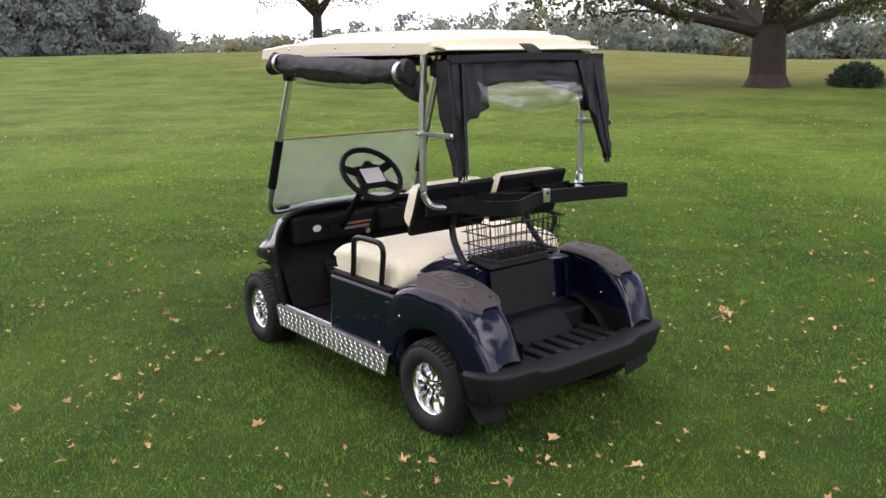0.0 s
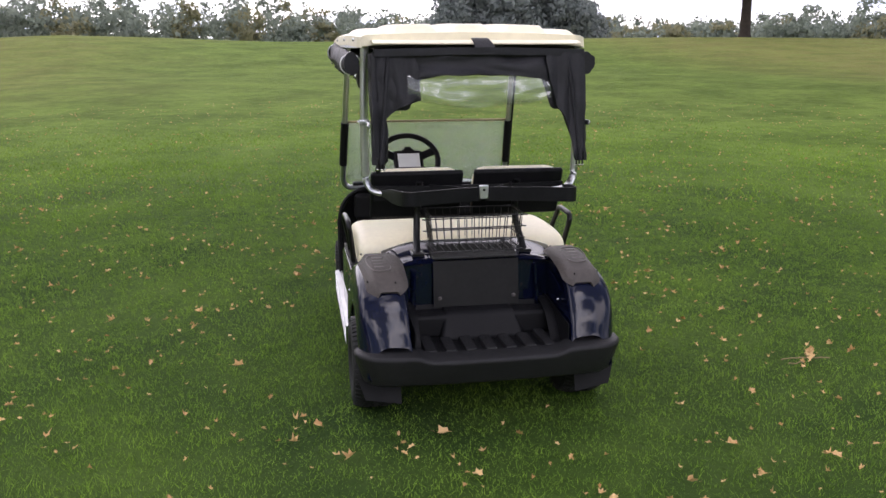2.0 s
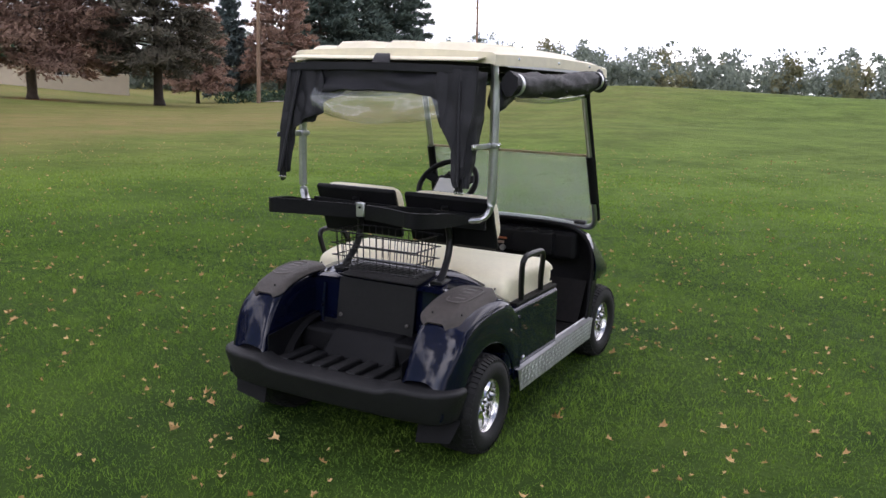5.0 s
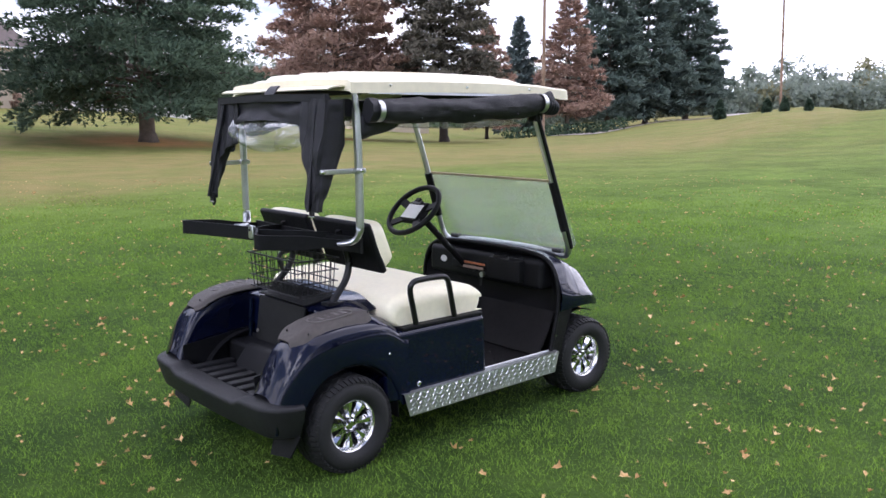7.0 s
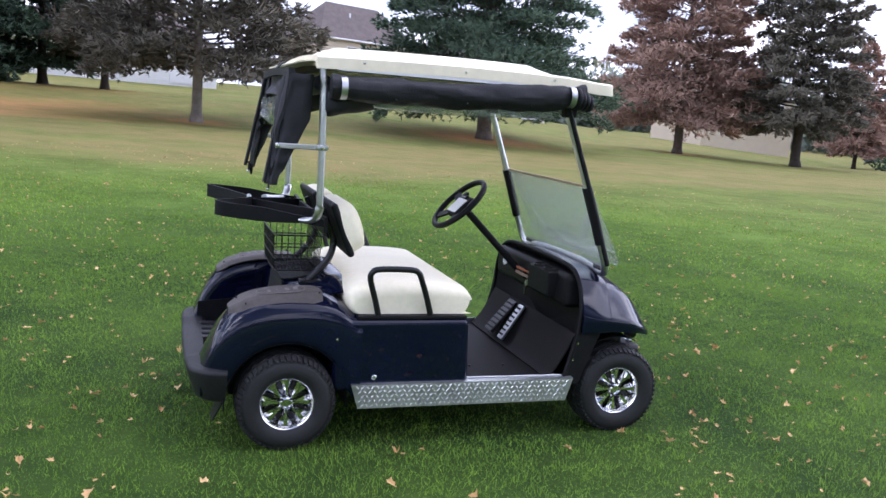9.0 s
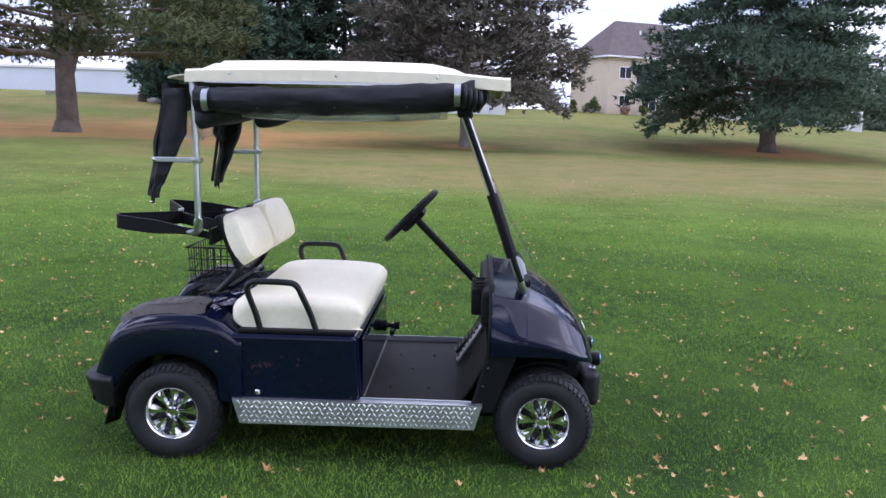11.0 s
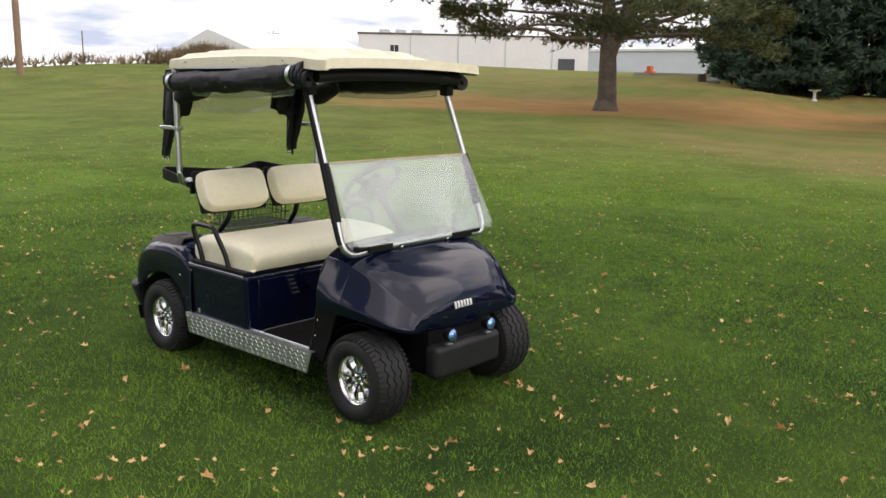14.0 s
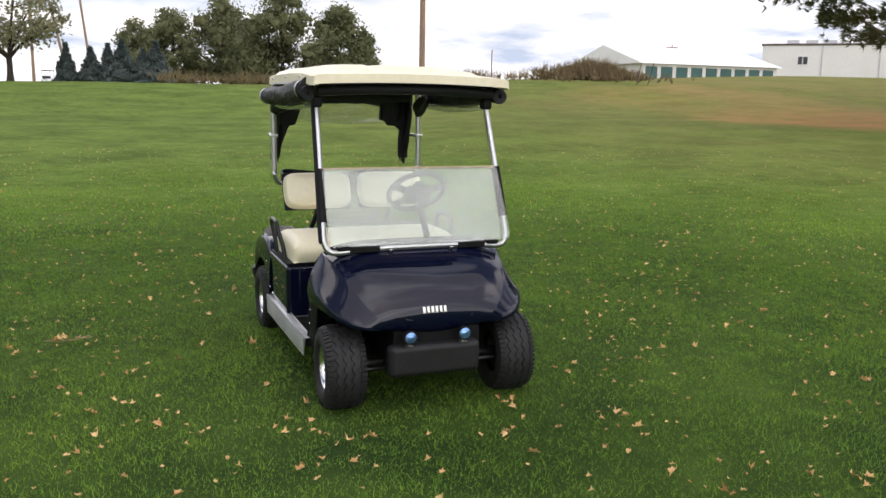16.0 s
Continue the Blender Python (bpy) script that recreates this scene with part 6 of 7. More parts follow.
def lumpy(rs, tall, wide, n, size, lobes=26, low=0.12, top=0.55, fat=1.0, core=12):
    """Leaves of one tree in many uneven lobes, with the way each leaf faces."""
    u = rs.uniform(0, 1, lobes) ** 0.9
    a = rs.uniform(0, 2 * math.pi, lobes)
    rad = wide * np.minimum(1, 0.55 + u * 2) * (1 - u) ** top * rs.uniform(0.2, 0.85, lobes)
    c = np.stack([np.cos(a) * rad, np.sin(a) * rad, tall * (low + (0.94 - low) * u)], 1)
    big = wide * rs.uniform(0.2, 0.42, lobes) * (1.1 - 0.5 * u) * fat
    k = rs.choice(lobes, n, p=big ** 2 / (big ** 2).sum())
    d = rs.normal(0, 1, (n, 3))
    d /= np.linalg.norm(d, axis=1, keepdims=True)
    p = c[k] + d * (big[k] * rs.uniform(0.5, 1.12, n))[:, None] * np.array([1, 1, 0.8])
    out = d + np.stack([p[:, 0] / wide, p[:, 1] / wide, np.full(n, 0.6)], 1)
    # the dense inside of the largest lobes: broad leaves further in
    pick = np.repeat(np.argsort(-big)[:core], 26)
    e = rs.normal(0, 1, (len(pick), 3))
    e /= np.linalg.norm(e, axis=1, keepdims=True)
    q = c[pick] + e * (big[pick] * rs.uniform(0.1, 0.62, len(pick)))[:, None] * np.array([1, 1, 0.8])
    return np.concatenate([leaf_cards(rs, p, size), leaf_cards(rs, q, (big[pick] * 0.30)[:, None])]), np.concatenate([out, e + np.array([0, 0, 0.5])])


def wood(name, label, spots, mat, size, n, cone=False, seed=1):
    """Many far trees as one mesh: (x, y, height, half width)."""
    rs = np.random.default_rng(seed)
    vs, outs = [], []
    for x, y, h, w in spots:
        # fewer leaves on the unseen southern trees
        k = n if math.degrees(math.atan2(y, x)) > -84 else n // 7
        v, o = lumpy(rs, h * 1.04, w * 1.55, k, size * (1 if k == n else 2.2), 26, -0.02, 0.3, 1.1, 9)
        vs.append(v + np.array([x, y, height(x, y) - 0.3]))
        outs.append(o)
    return tagged(new(name, mesh_tris(name, np.concatenate(vs), 4, mat, np.concatenate(outs))), label, "trees", kind="stuff")


rs = np.random.default_rng(50)
# trees south of bearing -84 are added unseen, tall to darken paint reflections
ELEV = ((-168, 6.0), (-120, 9.5), (-88, 6.0), (-76, 3.3), (-60, 3.4), (-45, 3.2), (-38, 2.6), (-30, 1.6), (-23, 1.4), (-19, 2.0), (-8, 1.7), (-4, 2.4), (0, 2.7), (8, 2.9), (14, 3.1), (22, 3.2), (30, 3.2), (38, 3.8), (50, 4.2), (66, 4.0))
green, autumn = [], []
for az in np.arange(-168, 66, 1.3):
    for dist in (186, 200, 216, 232):
        a = az + rs.uniform(-0.6, 0.6)
        e = np.interp(a, [p[0] for p in ELEV], [p[1] for p in ELEV]) * rs.uniform(0.78, 1.22) * (1.0 if dist > 201 else 0.8)
        x, y = -4 + dist * math.cos(radians(a)), dist * math.sin(radians(a))
        h = max(4.0, 1.6 + dist * math.tan(radians(e)) - height(x, y))
        (autumn if rs.uniform() < 0.12 else green).append((x, y, h, rs.uniform(2.6, 4.4)))
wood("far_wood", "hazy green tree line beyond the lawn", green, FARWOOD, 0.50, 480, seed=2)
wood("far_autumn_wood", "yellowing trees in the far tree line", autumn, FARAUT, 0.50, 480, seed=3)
# dark clump of cedars on the crest
for i, (x, y, h, w) in enumerate(((108, -20.5, 9.0, 2.6), (112, -24.5, 12.6, 3.4), (110, -29.5, 11.0, 3.4), (114, -35, 14.0, 3.6), (110, -37.5, 10.5, 3.2), (116, -30.5, 12.2, 3.4), (111, -22.5, 10.8, 2.8), (112, -41, 7.0, 2.6), (113, -27, 11.8, 3.2), (113, -32.5, 12.4, 3.2))):
    t = thing("cedar_tree", "dark dense cedar in a clump on the crest", "tree", "cedar clump")
    t.location = (x, y, height(x, y) - 0.2)
    rs = np.random.default_rng(90 + i)
    ob_from("trunk", thin(np.array([(0, 0, -0.2), (0, 0, h * 0.5), (0, 0, h * 0.9)]), 0.3, 0.05, 8), WOODMAT, t)
    c = new("crown", mesh_tris("crown", *[(q[0], 4, CEDARHAZE, q[1]) for q in (lumpy(rs, h, w * 1.55, 6500, 0.25, 50, 0.02, 0.55, 1.3, 44),)][0]))
    c.parent = t
# trees in the west: leafy clump and blue spruces
for i, (az, e, w) in enumerate(((177.7, 4.2, 2.2), (175.6, 5.0, 2.8), (172.5, 5.9, 3.6), (168.8, 6.4, 3.8), (165.3, 5.4, 3.4), (163.6, 3.9, 1.8), (170.5, 3.5, 2.5))):
    dist = 78 + 3 * (i % 3)
    x, y = 4.9 + dist * math.cos(radians(az)), -1.5 + dist * math.sin(radians(az))
    h = 1.6 + dist * math.tan(radians(e)) - height(x, y)
    t = thing("leafy_tree", "olive green leafy tree in a roadside clump", "tree", "roadside trees")
    t.location = (x, y, height(x, y) - 0.2)
    rs = np.random.default_rng(130 + i)
    ob_from("trunk", join(thin(np.array([(0, 0, -0.2), (0.1, 0, h * 0.4), (0, 0.1, h * 0.85)]), 0.2, 0.04, 8), *[thin(limb_path(rs, np.array([0, 0, h * 0.3]), k * 1.3, w * 0.7, h * 0.35, 0, 5), 0.07, 0.02, 5) for k in range(5)]), WOODMAT, t)
    c = new("crown", mesh_tris("crown", *[(q[0], 4, ROADLEAF, q[1]) for q in (lumpy(rs, h * 1.06, w * 1.45, 8600, 0.13, 60, 0.04, 0.45, 1.05, 40),)][0]))
    c.parent = t
for i, (az, e, w) in enumerate(((-178.2, 2.6, 1.1), (-179.6, 2.4, 1.3), (179.4, 2.6, 1.5), (178.6, 2.9, 1.7), (176.6, 2.9, 1.7), (177.4, 2.4, 1.5))):
    dist = 72
    x, y = 4.9 + dist * math.cos(radians(az)), -1.5 + dist * math.sin(radians(az))
    h = 1.6 + dist * math.tan(radians(e)) - height(x, y) + 0.3
    conifer(x, y, h, 0.25, w, SPRUCE, WOODMAT, 0.1, 60, 150 + i, "blue spruce with a pointed crown", 1.05, 3.2, rise=0.02, sag=0.12, blade=0.17, name="blue_spruce", sink=0.2, gap=0.12)
broadleaf(-62, -7.2, 9, 2.0, 3.6, FARAUT, WOODMAT, 0.2, 41, "roadside tree with thinning leaves", 40, 150, 0.13)
# tall dry weeds along the western crest
rs = np.random.default_rng(61)
wc, wd = [], []
for az in np.arange(147, 176, 0.16):
    dist = 63 + rs.uniform(-2, 4)
    x, y = 4.5 + dist * math.cos(radians(az)), -2 + dist * math.sin(radians(az))
    k = 2 + int(3 * max(0, math.sin(az * 1.3)) + 6 * math.exp(-((az - 148.5) / 2) ** 2))
    for j in range(k):
        wc.append((x + rs.normal(0, 0.5), y + rs.normal(0, 0.5), height(x, y) + rs.uniform(0, 0.12 * k)))
        wd.append((rs.normal(0, 0.2), rs.normal(0, 0.2), 1))
for k in range(900):
    a, d = rs.normal(0, 1), rs.normal(0, 1)
    x, y = 4.5 + 64 * math.cos(radians(148.1)) + 2.2 * a, -2 + 64 * math.sin(radians(148.1)) + 1.6 * d
    wc.append((x, y, height(x, y) + rs.uniform(0, 1.25) * math.exp(-0.5 * (a * a + d * d))))
    wd.append((rs.normal(0, 0.5), rs.normal(0, 0.5), 1))
WEED = foliage("dry_weeds", (0.12, 0.09, 0.05), (0.26, 0.2, 0.11))
tagged(new("dry_weeds", mesh_tris("dry_weeds", tufts(rs, np.array(wc), np.array(wd), 7, 0.7, 0.03, 0.45), 3, WEED)), "tall dry tan weeds along the field edge", "weeds", kind="stuff")


# ---------------------------------------------------------------- poles, paths and small things far off
def pole(x, y, tall, r, lean=0.0, arms=(), label="wooden utility pole", sway=0.0):
    t = thing("utility_pole", label, "utility pole")
    t.location = (x, y, height(x, y) - 0.3)
    ob_from("shaft", thin(np.array([(0, 0, 0), (lean * 0.5, sway * 0.5, tall * 0.5), (lean, sway, tall)]), r, r * 0.7, 12), POLEWOOD, t)
    for h, w in arms:
        mid = sway * h / tall
        a = ob_from("crossarm", rbox((lean * h / tall - 0.06, mid - w, h - 0.06), (lean * h / tall + 0.06, mid + w, h + 0.06), 0.01, 1), POLEWOOD, t)
        for y2 in (-w * 0.9, -w * 0.45, w * 0.45, w * 0.9):
            ob_from("insulator", tube([(lean * h / tall, mid + y2, h + 0.06), (lean * h / tall, mid + y2, h + 0.2)], 0.04, seg=8), DARKGLASS, a)
    return t


pole(*polar(-3.7, -1.9, 26.25, 180), 25, 0.26, -1.2, ((15.5, 0.9), (12.5, 0.5)), "tall pale utility pole with short crossarms")
pole(*polar(-2.9, -3.5, 41.6, 92), 17, 0.22, 0, (), "brown wooden utility pole among the pines")
pole(*polar(4.9, -1.55, 159.7, 55), 13, 0.20, 0, (), "light brown wooden utility pole on the field edge")
pole(*polar(4.9, -1.5, -176.4, 96), 14, 0.16, 0, ((6.2, 1.0),), "grey roadside utility pole with a crossarm")
pole(*polar(4.9, -1.5, -178.4, 104), 14, 0.16, 0, ((9.6, 0.9), (8.2, 0.9)), "leaning roadside utility pole with crossarms", -2.6)
pole(*polar(4.9, -1.5, -179.7, 110), 15, 0.16, 0, ((10.8, 0.9),), "leaning roadside utility pole", -1.5)
pole(*polar(4.9, -1.55, 155.1, 120), 4.6, 0.10, 0, (), "thin far lamp pole")
pole(*polar(4.9, -1.55, 143.6, 130), 5.4, 0.12, 0, ((5.0, 1.0),), "far utility pole behind the storage sheds")

pts = cat([(72, 60, 0), (86, 66, 0), (98, 67.5, 0), (112, 66, 0), (128, 70, 0), (150, 84, 0)], 40)
rows = []
for i, p in enumerate(pts):
    t = pts[min(i + 1, 39)] - pts[max(i - 1, 0)]
    s = np.array([-t[1], t[0], 0]) / np.linalg.norm(t)
    rows.append([(*(p + s * w)[:2], height(*(p + s * w)[:2]) + 0.07) for w in (-2.2, -0.7, 0.7, 2.2)])
tagged(ob_from("path", sheet(rows), material("pale_gravel", (0.50, 0.45, 0.40), 0.9, 0, 0.15, 1.5, 0.4, 20)), "pale gravel cart path under the pines", "path", kind="structure")
rs = np.random.default_rng(8)
hc = np.array([(x, 63.5 + 0.3 * (x - 70) * 0.3 + rs.normal(0, 0.5), height(x, 64) + rs.uniform(0.1, 1.3)) for x in rs.uniform(66, 92, 1500)])
tagged(new("hedge", mesh_tris("hedge", leaf_cards(rs, hc, 0.22), 4, PINE)), "low dark green hedge by the path", "hedge", kind="stuff")
st_x, st_y = -18.4, 44.0
stump = thing("tree_stump", "short weathered tree stump on the grassy rise", "stump")
stump.location = (st_x, st_y, height(st_x, st_y))
ob_from("stump_body", moved(revolve([(0.30, -0.1), (0.25, 0.05), (0.22, 0.30), (0.21, 0.42), (0.001, 0.43)], 18), pose(0, 0, 0, 90, 0, 0)), WOODMAT, stump)
ob_from("cut_face", moved(revolve([(0.19, 0.432), (0.001, 0.436)], 18), pose(0, 0, 0, 90, 0, 0)), POLEWOOD, stump)
rs = np.random.default_rng(33)
rbm = bmesh.new()
bmesh.ops.create_icosphere(rbm, subdivisions=3, radius=1.0)
for v in rbm.verts:
    v.co = Vector((v.co.x * 0.42, v.co.y * 0.3, max(v.co.z, -0.3) * 0.24)) * (1 + 0.22 * noise.noise(v.co * 2.3))
boulder = tagged(ob_from("boulder", take(rbm), GREYBOARD), "grey brown field boulder beside a stump", "boulder")
boulder.location = (st_x + 0.62, st_y + 0.1, height(st_x + 0.6, st_y) + 0.06)
# two thin leaning stakes on the slope before the sheds
for az, lean in ((145.7, 0.22), (145.0, 0.28)):
    x, y = polar(4.91, -1.55, az, 56)
    stake = thing("stake", "thin dark leaning metal stake in the grass", "stake", "slope stakes")
    stake.location = (x, y, height(x, y) - 0.1)
    ob_from("rod", thin(np.array([(0, 0, 0), (lean * 0.5, lean * 0.35, 0.7), (lean, lean * 0.7, 1.45)]), 0.022, 0.018, 6), DARKMETAL, stake)
# a second cart far off on the western crest
fx, fy = polar(4.91, -1.55, -177.2, 118)
fcart = thing("golf_cart", "distant white golf cart with dark canopy on the crest", "golf cart")
fcart.matrix_basis = pose(fx, fy, height(fx, fy), 0, 0, 20)
ob_from("body", join(rbox((-1.1, -0.55, 0.25), (0.0, 0.55, 0.72), 0.09, 3), rbox((0.55, -0.5, 0.25), (1.1, 0.5, 0.78), 0.12, 3), rbox((-0.1, -0.55, 0.2), (0.7, 0.55, 0.3), 0.03, 1)), WHITETRIM, fcart)
ob_from("seat", join(rbox((-0.5, -0.5, 0.70), (0.05, 0.5, 0.82), 0.04, 2), rbox((-0.62, -0.5, 0.85), (-0.5, 0.5, 1.12), 0.04, 2)), BLACK, fcart)
ob_from("canopy", rbox((-0.8, -0.58, 1.72), (0.75, 0.58, 1.82), 0.03, 2), BLACK, fcart)
for px, py in ((-0.7, -0.5), (-0.7, 0.5), (0.6, -0.5), (0.6, 0.5)):
    ob_from("post", tube([(px, py, 0.7), (px * 0.95, py, 1.74)], 0.02, seg=8), DARKMETAL, fcart)
for px, py in ((-0.8, -0.5), (-0.8, 0.5), (0.8, -0.5), (0.8, 0.5)):
    ob_from("wheel", moved(revolve([(0.001, -0.08), (0.19, -0.08), (0.21, -0.04), (0.21, 0.04), (0.19, 0.08), (0.001, 0.08)], 20), pose(px, py, 0.2)), TYRE, fcart)
bb = thing("bird_bath", "white stone bird bath on the slope", "bird bath")
bb.matrix_basis = pose(-11.2, 41.5, height(-11.2, 41.5)) @ Matrix.Diagonal((0.8, 0.8, 0.8, 1))
ob_from("pedestal", moved(revolve([(0.22, 0), (0.2, 0.06), (0.1, 0.12), (0.08, 0.4), (0.11, 0.55), (0.14, 0.6)], 20), pose(0, 0, 0, 90, 0, 0)), WHITETRIM, bb)
ob_from("bowl", moved(revolve([(0.1, 0.58), (0.36, 0.66), (0.38, 0.7), (0.34, 0.69), (0.05, 0.63)], 24), pose(0, 0, 0, 90, 0, 0)), WHITETRIM, bb)


# ---------------------------------------------------------------- houses and sheds
def window(parent, m, w, h):
    f = ob_from("window", moved(join(rbox((-w / 2, -0.06, -h / 2), (-w / 2 + 0.1, 0.05, h / 2), 0.01, 1), rbox((w / 2 - 0.1, -0.06, -h / 2), (w / 2, 0.05, h / 2), 0.01, 1),
                rbox((-w / 2 + 0.1, -0.06, h / 2 - 0.1), (w / 2 - 0.1, 0.05, h / 2), 0.01, 1), rbox((-w / 2 + 0.1, -0.06, -h / 2), (w / 2 - 0.1, 0.05, -h / 2 + 0.1), 0.01, 1),
                rbox((-0.04, -0.05, -h / 2 + 0.1), (0.04, 0.04, h / 2 - 0.1), 0.01, 1)), m), WHITETRIM, parent, "white window frame")
    ob_from("pane", moved(rbox((-w / 2 + 0.08, -0.02, -h / 2 + 0.08), (w / 2 - 0.08, 0.0, h / 2 - 0.08), 0, 1), m), DARKGLASS, f)


def house(x, y, rot, w, d, eave, ridge, base, wall, label, windows=(), over=0.6, boards=True, hip=True):
    """A house whose near corner stands at x, y; its front runs w along its own x, its depth d along its own y."""
    h = thing("house", label, "house")
    h.matrix_basis = pose(x, y, base, 0, 0, rot)
    body = ob_from("wall", rbox((0, 0, -2), (w, d, eave), 0.03, 1), wall, h)
    if boards:
        bs = []
        z = 0.15
        while z < eave - 0.1:
            bs.append(rbox((-0.022, -0.022, z), (w + 0.022, d + 0.022, z + 0.17), 0.012, 1))
            z += 0.2
        ob_from("siding", join(*bs), wall, body)
    o, k = over, min(w, d) / 2 if hip else 0
    lo = [(-o, -o, eave), (w + o, -o, eave), (w + o, d + o, eave), (-o, d + o, eave)]
    if w >= d:
        top = [(k * 0.9, d / 2, ridge), (w - k * 0.9, d / 2, ridge)]
        f = [(0, 1, 5, 4), (1, 2, 5), (2, 3, 4, 5), (3, 0, 4), (3, 2, 1, 0)]
    else:
        top = [(w / 2, k * 0.9, ridge), (w / 2, d - k * 0.9, ridge)]
        f = [(0, 1, 4), (1, 2, 5, 4), (2, 3, 5), (3, 0, 4, 5), (3, 2, 1, 0)]
    r = ob_from("roof", (lo + top, f), SHINGLE, h, "brown shingle roof", smooth=False)
    ob_from("gutter", join(rbox((-o - 0.08, -o - 0.08, eave - 0.12), (w + o, -o + 0.05, eave + 0.06), 0.02, 1), rbox((-o - 0.08, -o + 0.05, eave - 0.12), (-o + 0.05, d + o, eave + 0.06), 0.02, 1)), WHITETRIM, r)
    ob_from("vent_pipe", tube([(w * 0.4, d * 0.3, eave), (w * 0.4, d * 0.3, eave + (ridge - eave) * 0.75)], 0.12, seg=8), WHITETRIM, r)
    for side, u, z, ww, hh in windows:
        m = pose(u, -0.03, z) if side == "front" else pose(-0.03, u, z, 0, 0, 90) if side == "left" else pose(w + 0.03, u, z, 0, 0, -90)
        window(h, m, ww, hh)
    return h


ha = house(15.6, 96, 28, 15, 7.5, 6.4, 10.9, 2.9, SIDING, "two-storey beige sided house with a brown hip roof", (("front", 2.4, 4.6, 1.8, 1.4), ("front", 5.6, 4.5, 3.4, 2.3), ("front", 2.4, 1.4, 1.6, 1.3), ("front", 6.0, 1.3, 2.2, 2.0), ("front", 11, 4.6, 1.8, 1.4)))
ob_from("air_conditioner", rbox((-1.6, 1.2, 0.05), (-0.6, 2.2, 1.0), 0.06, 2), material("grey_metal_case", (0.2, 0.2, 0.2), 0.5, 0.3), ha)
hb = house(31, 97, 16, 17, 9, 5.6, 9.0, 2.0, WHITEWALL, "pale sided house with a raised deck behind pines", (("front", 2.2, 4.2, 1.8, 1.4), ("front", 6, 4.0, 2.4, 2.0), ("front", 10, 4.2, 1.8, 1.4), ("front", 14, 4.0, 2.2, 1.9), ("front", 4, 1.2, 2.2, 2.0), ("front", 9, 1.2, 2.2, 2.0)))
deck = ob_from("deck", join(rbox((1, -3.4, 2.5), (12, 0, 2.65), 0.02, 1), rbox((1, -3.45, 3.45), (12, -3.35, 3.55), 0.02, 1)), WHITETRIM, hb)
for i in range(8):
    ob_from("deck_post", rbox((1.0 + i * 1.55, -3.45, -1.0), (1.16 + i * 1.55, -3.3, 3.5), 0.02, 1), WHITETRIM, deck)
house(64, 90, 8, 16, 10, 6.0, 9.5, 0.9, SIDING, "beige house far behind brown pines", (("front", 2.4, 4.4, 1.8, 1.4), ("front", 6, 4.4, 1.8, 1.4), ("front", 10, 4.4, 1.8, 1.4), ("front", 13, 4.4, 1.8, 1.4), ("front", 4, 1.6, 2.2, 2.0)))
hc_ = house(-16.5, 83, 2, 20, 10, 3.2, 7.0, 2.5, WHITEWALL, "low white sided house behind the trees", (("front", 3, 1.4, 3.6, 1.3), ("front", 8, 1.5, 1.8, 1.3)))
ob_from("garage_door", rbox((15.6, -0.08, 0.0), (18.6, -0.02, 2.3), 0.02, 1), WHITETRIM, hc_, "white garage door")
house(-14, 98, 8, 14, 9, 7.5, 11.5, 3.2, SIDING, "beige two-storey house rising behind the pines", (("front", 3, 5.6, 1.8, 1.5), ("front", 7, 5.6, 1.8, 1.5), ("front", 11, 5.6, 1.8, 1.5)))

# clipped shrubs along the house front
for i, (sx, sy, sr) in enumerate(((9.5, 93, 0.8), (11.5, 93.4, 0.9), (13.5, 93.6, 1.2), (17.5, 95.2, 0.8), (20, 96.6, 1.0), (23, 98.2, 0.9), (25.5, 99, 1.1), (29, 94, 1.2))):
    rs = np.random.default_rng(200 + i)
    t = thing("shrub", "small rounded green shrub beside the house", "shrub", "house shrubs")
    t.location = (sx, sy, height(sx, sy) - 0.1)
    ob_from("stems", join(*[thin(limb_path(rs, np.zeros(3), k * 1.1, sr * 0.6, sr * 0.8, 0.0, 4), 0.03, 0.01, 4) for k in range(6)]), WOODMAT, t)
    v, o = lumpy(rs, sr * 1.7, sr, 500, 0.13, 14, 0.1, 0.35, 1.2)
    c = new("leaves", mesh_tris("leaves", v, 4, OAKL if i % 3 else BROWNN, o))
    c.parent = t

# white warehouse, storage sheds, far hall
wh = thing("warehouse", "long white metal warehouse on the hill", "warehouse")
wh.matrix_basis = pose(-90, 83.4, 4.0, 0, 0, 46)
b = ob_from("wall", rbox((0, 0, -3), (34, 24, 5.25), 0.05, 1), WHITEWALL, wh)
ob_from("parapet", rbox((-0.15, -0.15, 5.2), (34.15, 24.15, 5.45), 0.03, 1), SHINGLE, wh)
window(wh, pose(5.2, -0.05, 3.2), 1.4, 1.2)
for i in range(3):
    ob_from("roof_unit", rbox((3 + i * 2.4, 3, 5.4), (4.6 + i * 2.4, 5, 6.1), 0.05, 1), ALU, wh)
for i in range(4):
    ob_from("downpipe", rbox((7.5 + i * 7, -0.12, -1), (7.65 + i * 7, 0, 5.2), 0.02, 1), ALU, wh)
ob_from("loading_door", rbox((29.5, -0.1, -0.3), (32, -0.02, 2.2), 0.02, 1), DARKGLASS, wh)
far = thing("far_hall", "pale grey hall far behind a board fence", "building")
far.matrix_basis = pose(-74, 118, 4.5, 0, 0, 16)
ob_from("wall", rbox((0, 0, -2), (36, 14, 3.4), 0.05, 1), material("pale_blue_wall", (0.62, 0.67, 0.72), 0.6, 0, 0.05, 0.4), far)
ob_from("roof", rbox((-0.4, -0.4, 3.4), (36.4, 14.4, 3.8), 0.05, 1), WHITEWALL, far)
fence = thing("board_fence", "weathered grey board fence on the rise", "fence")
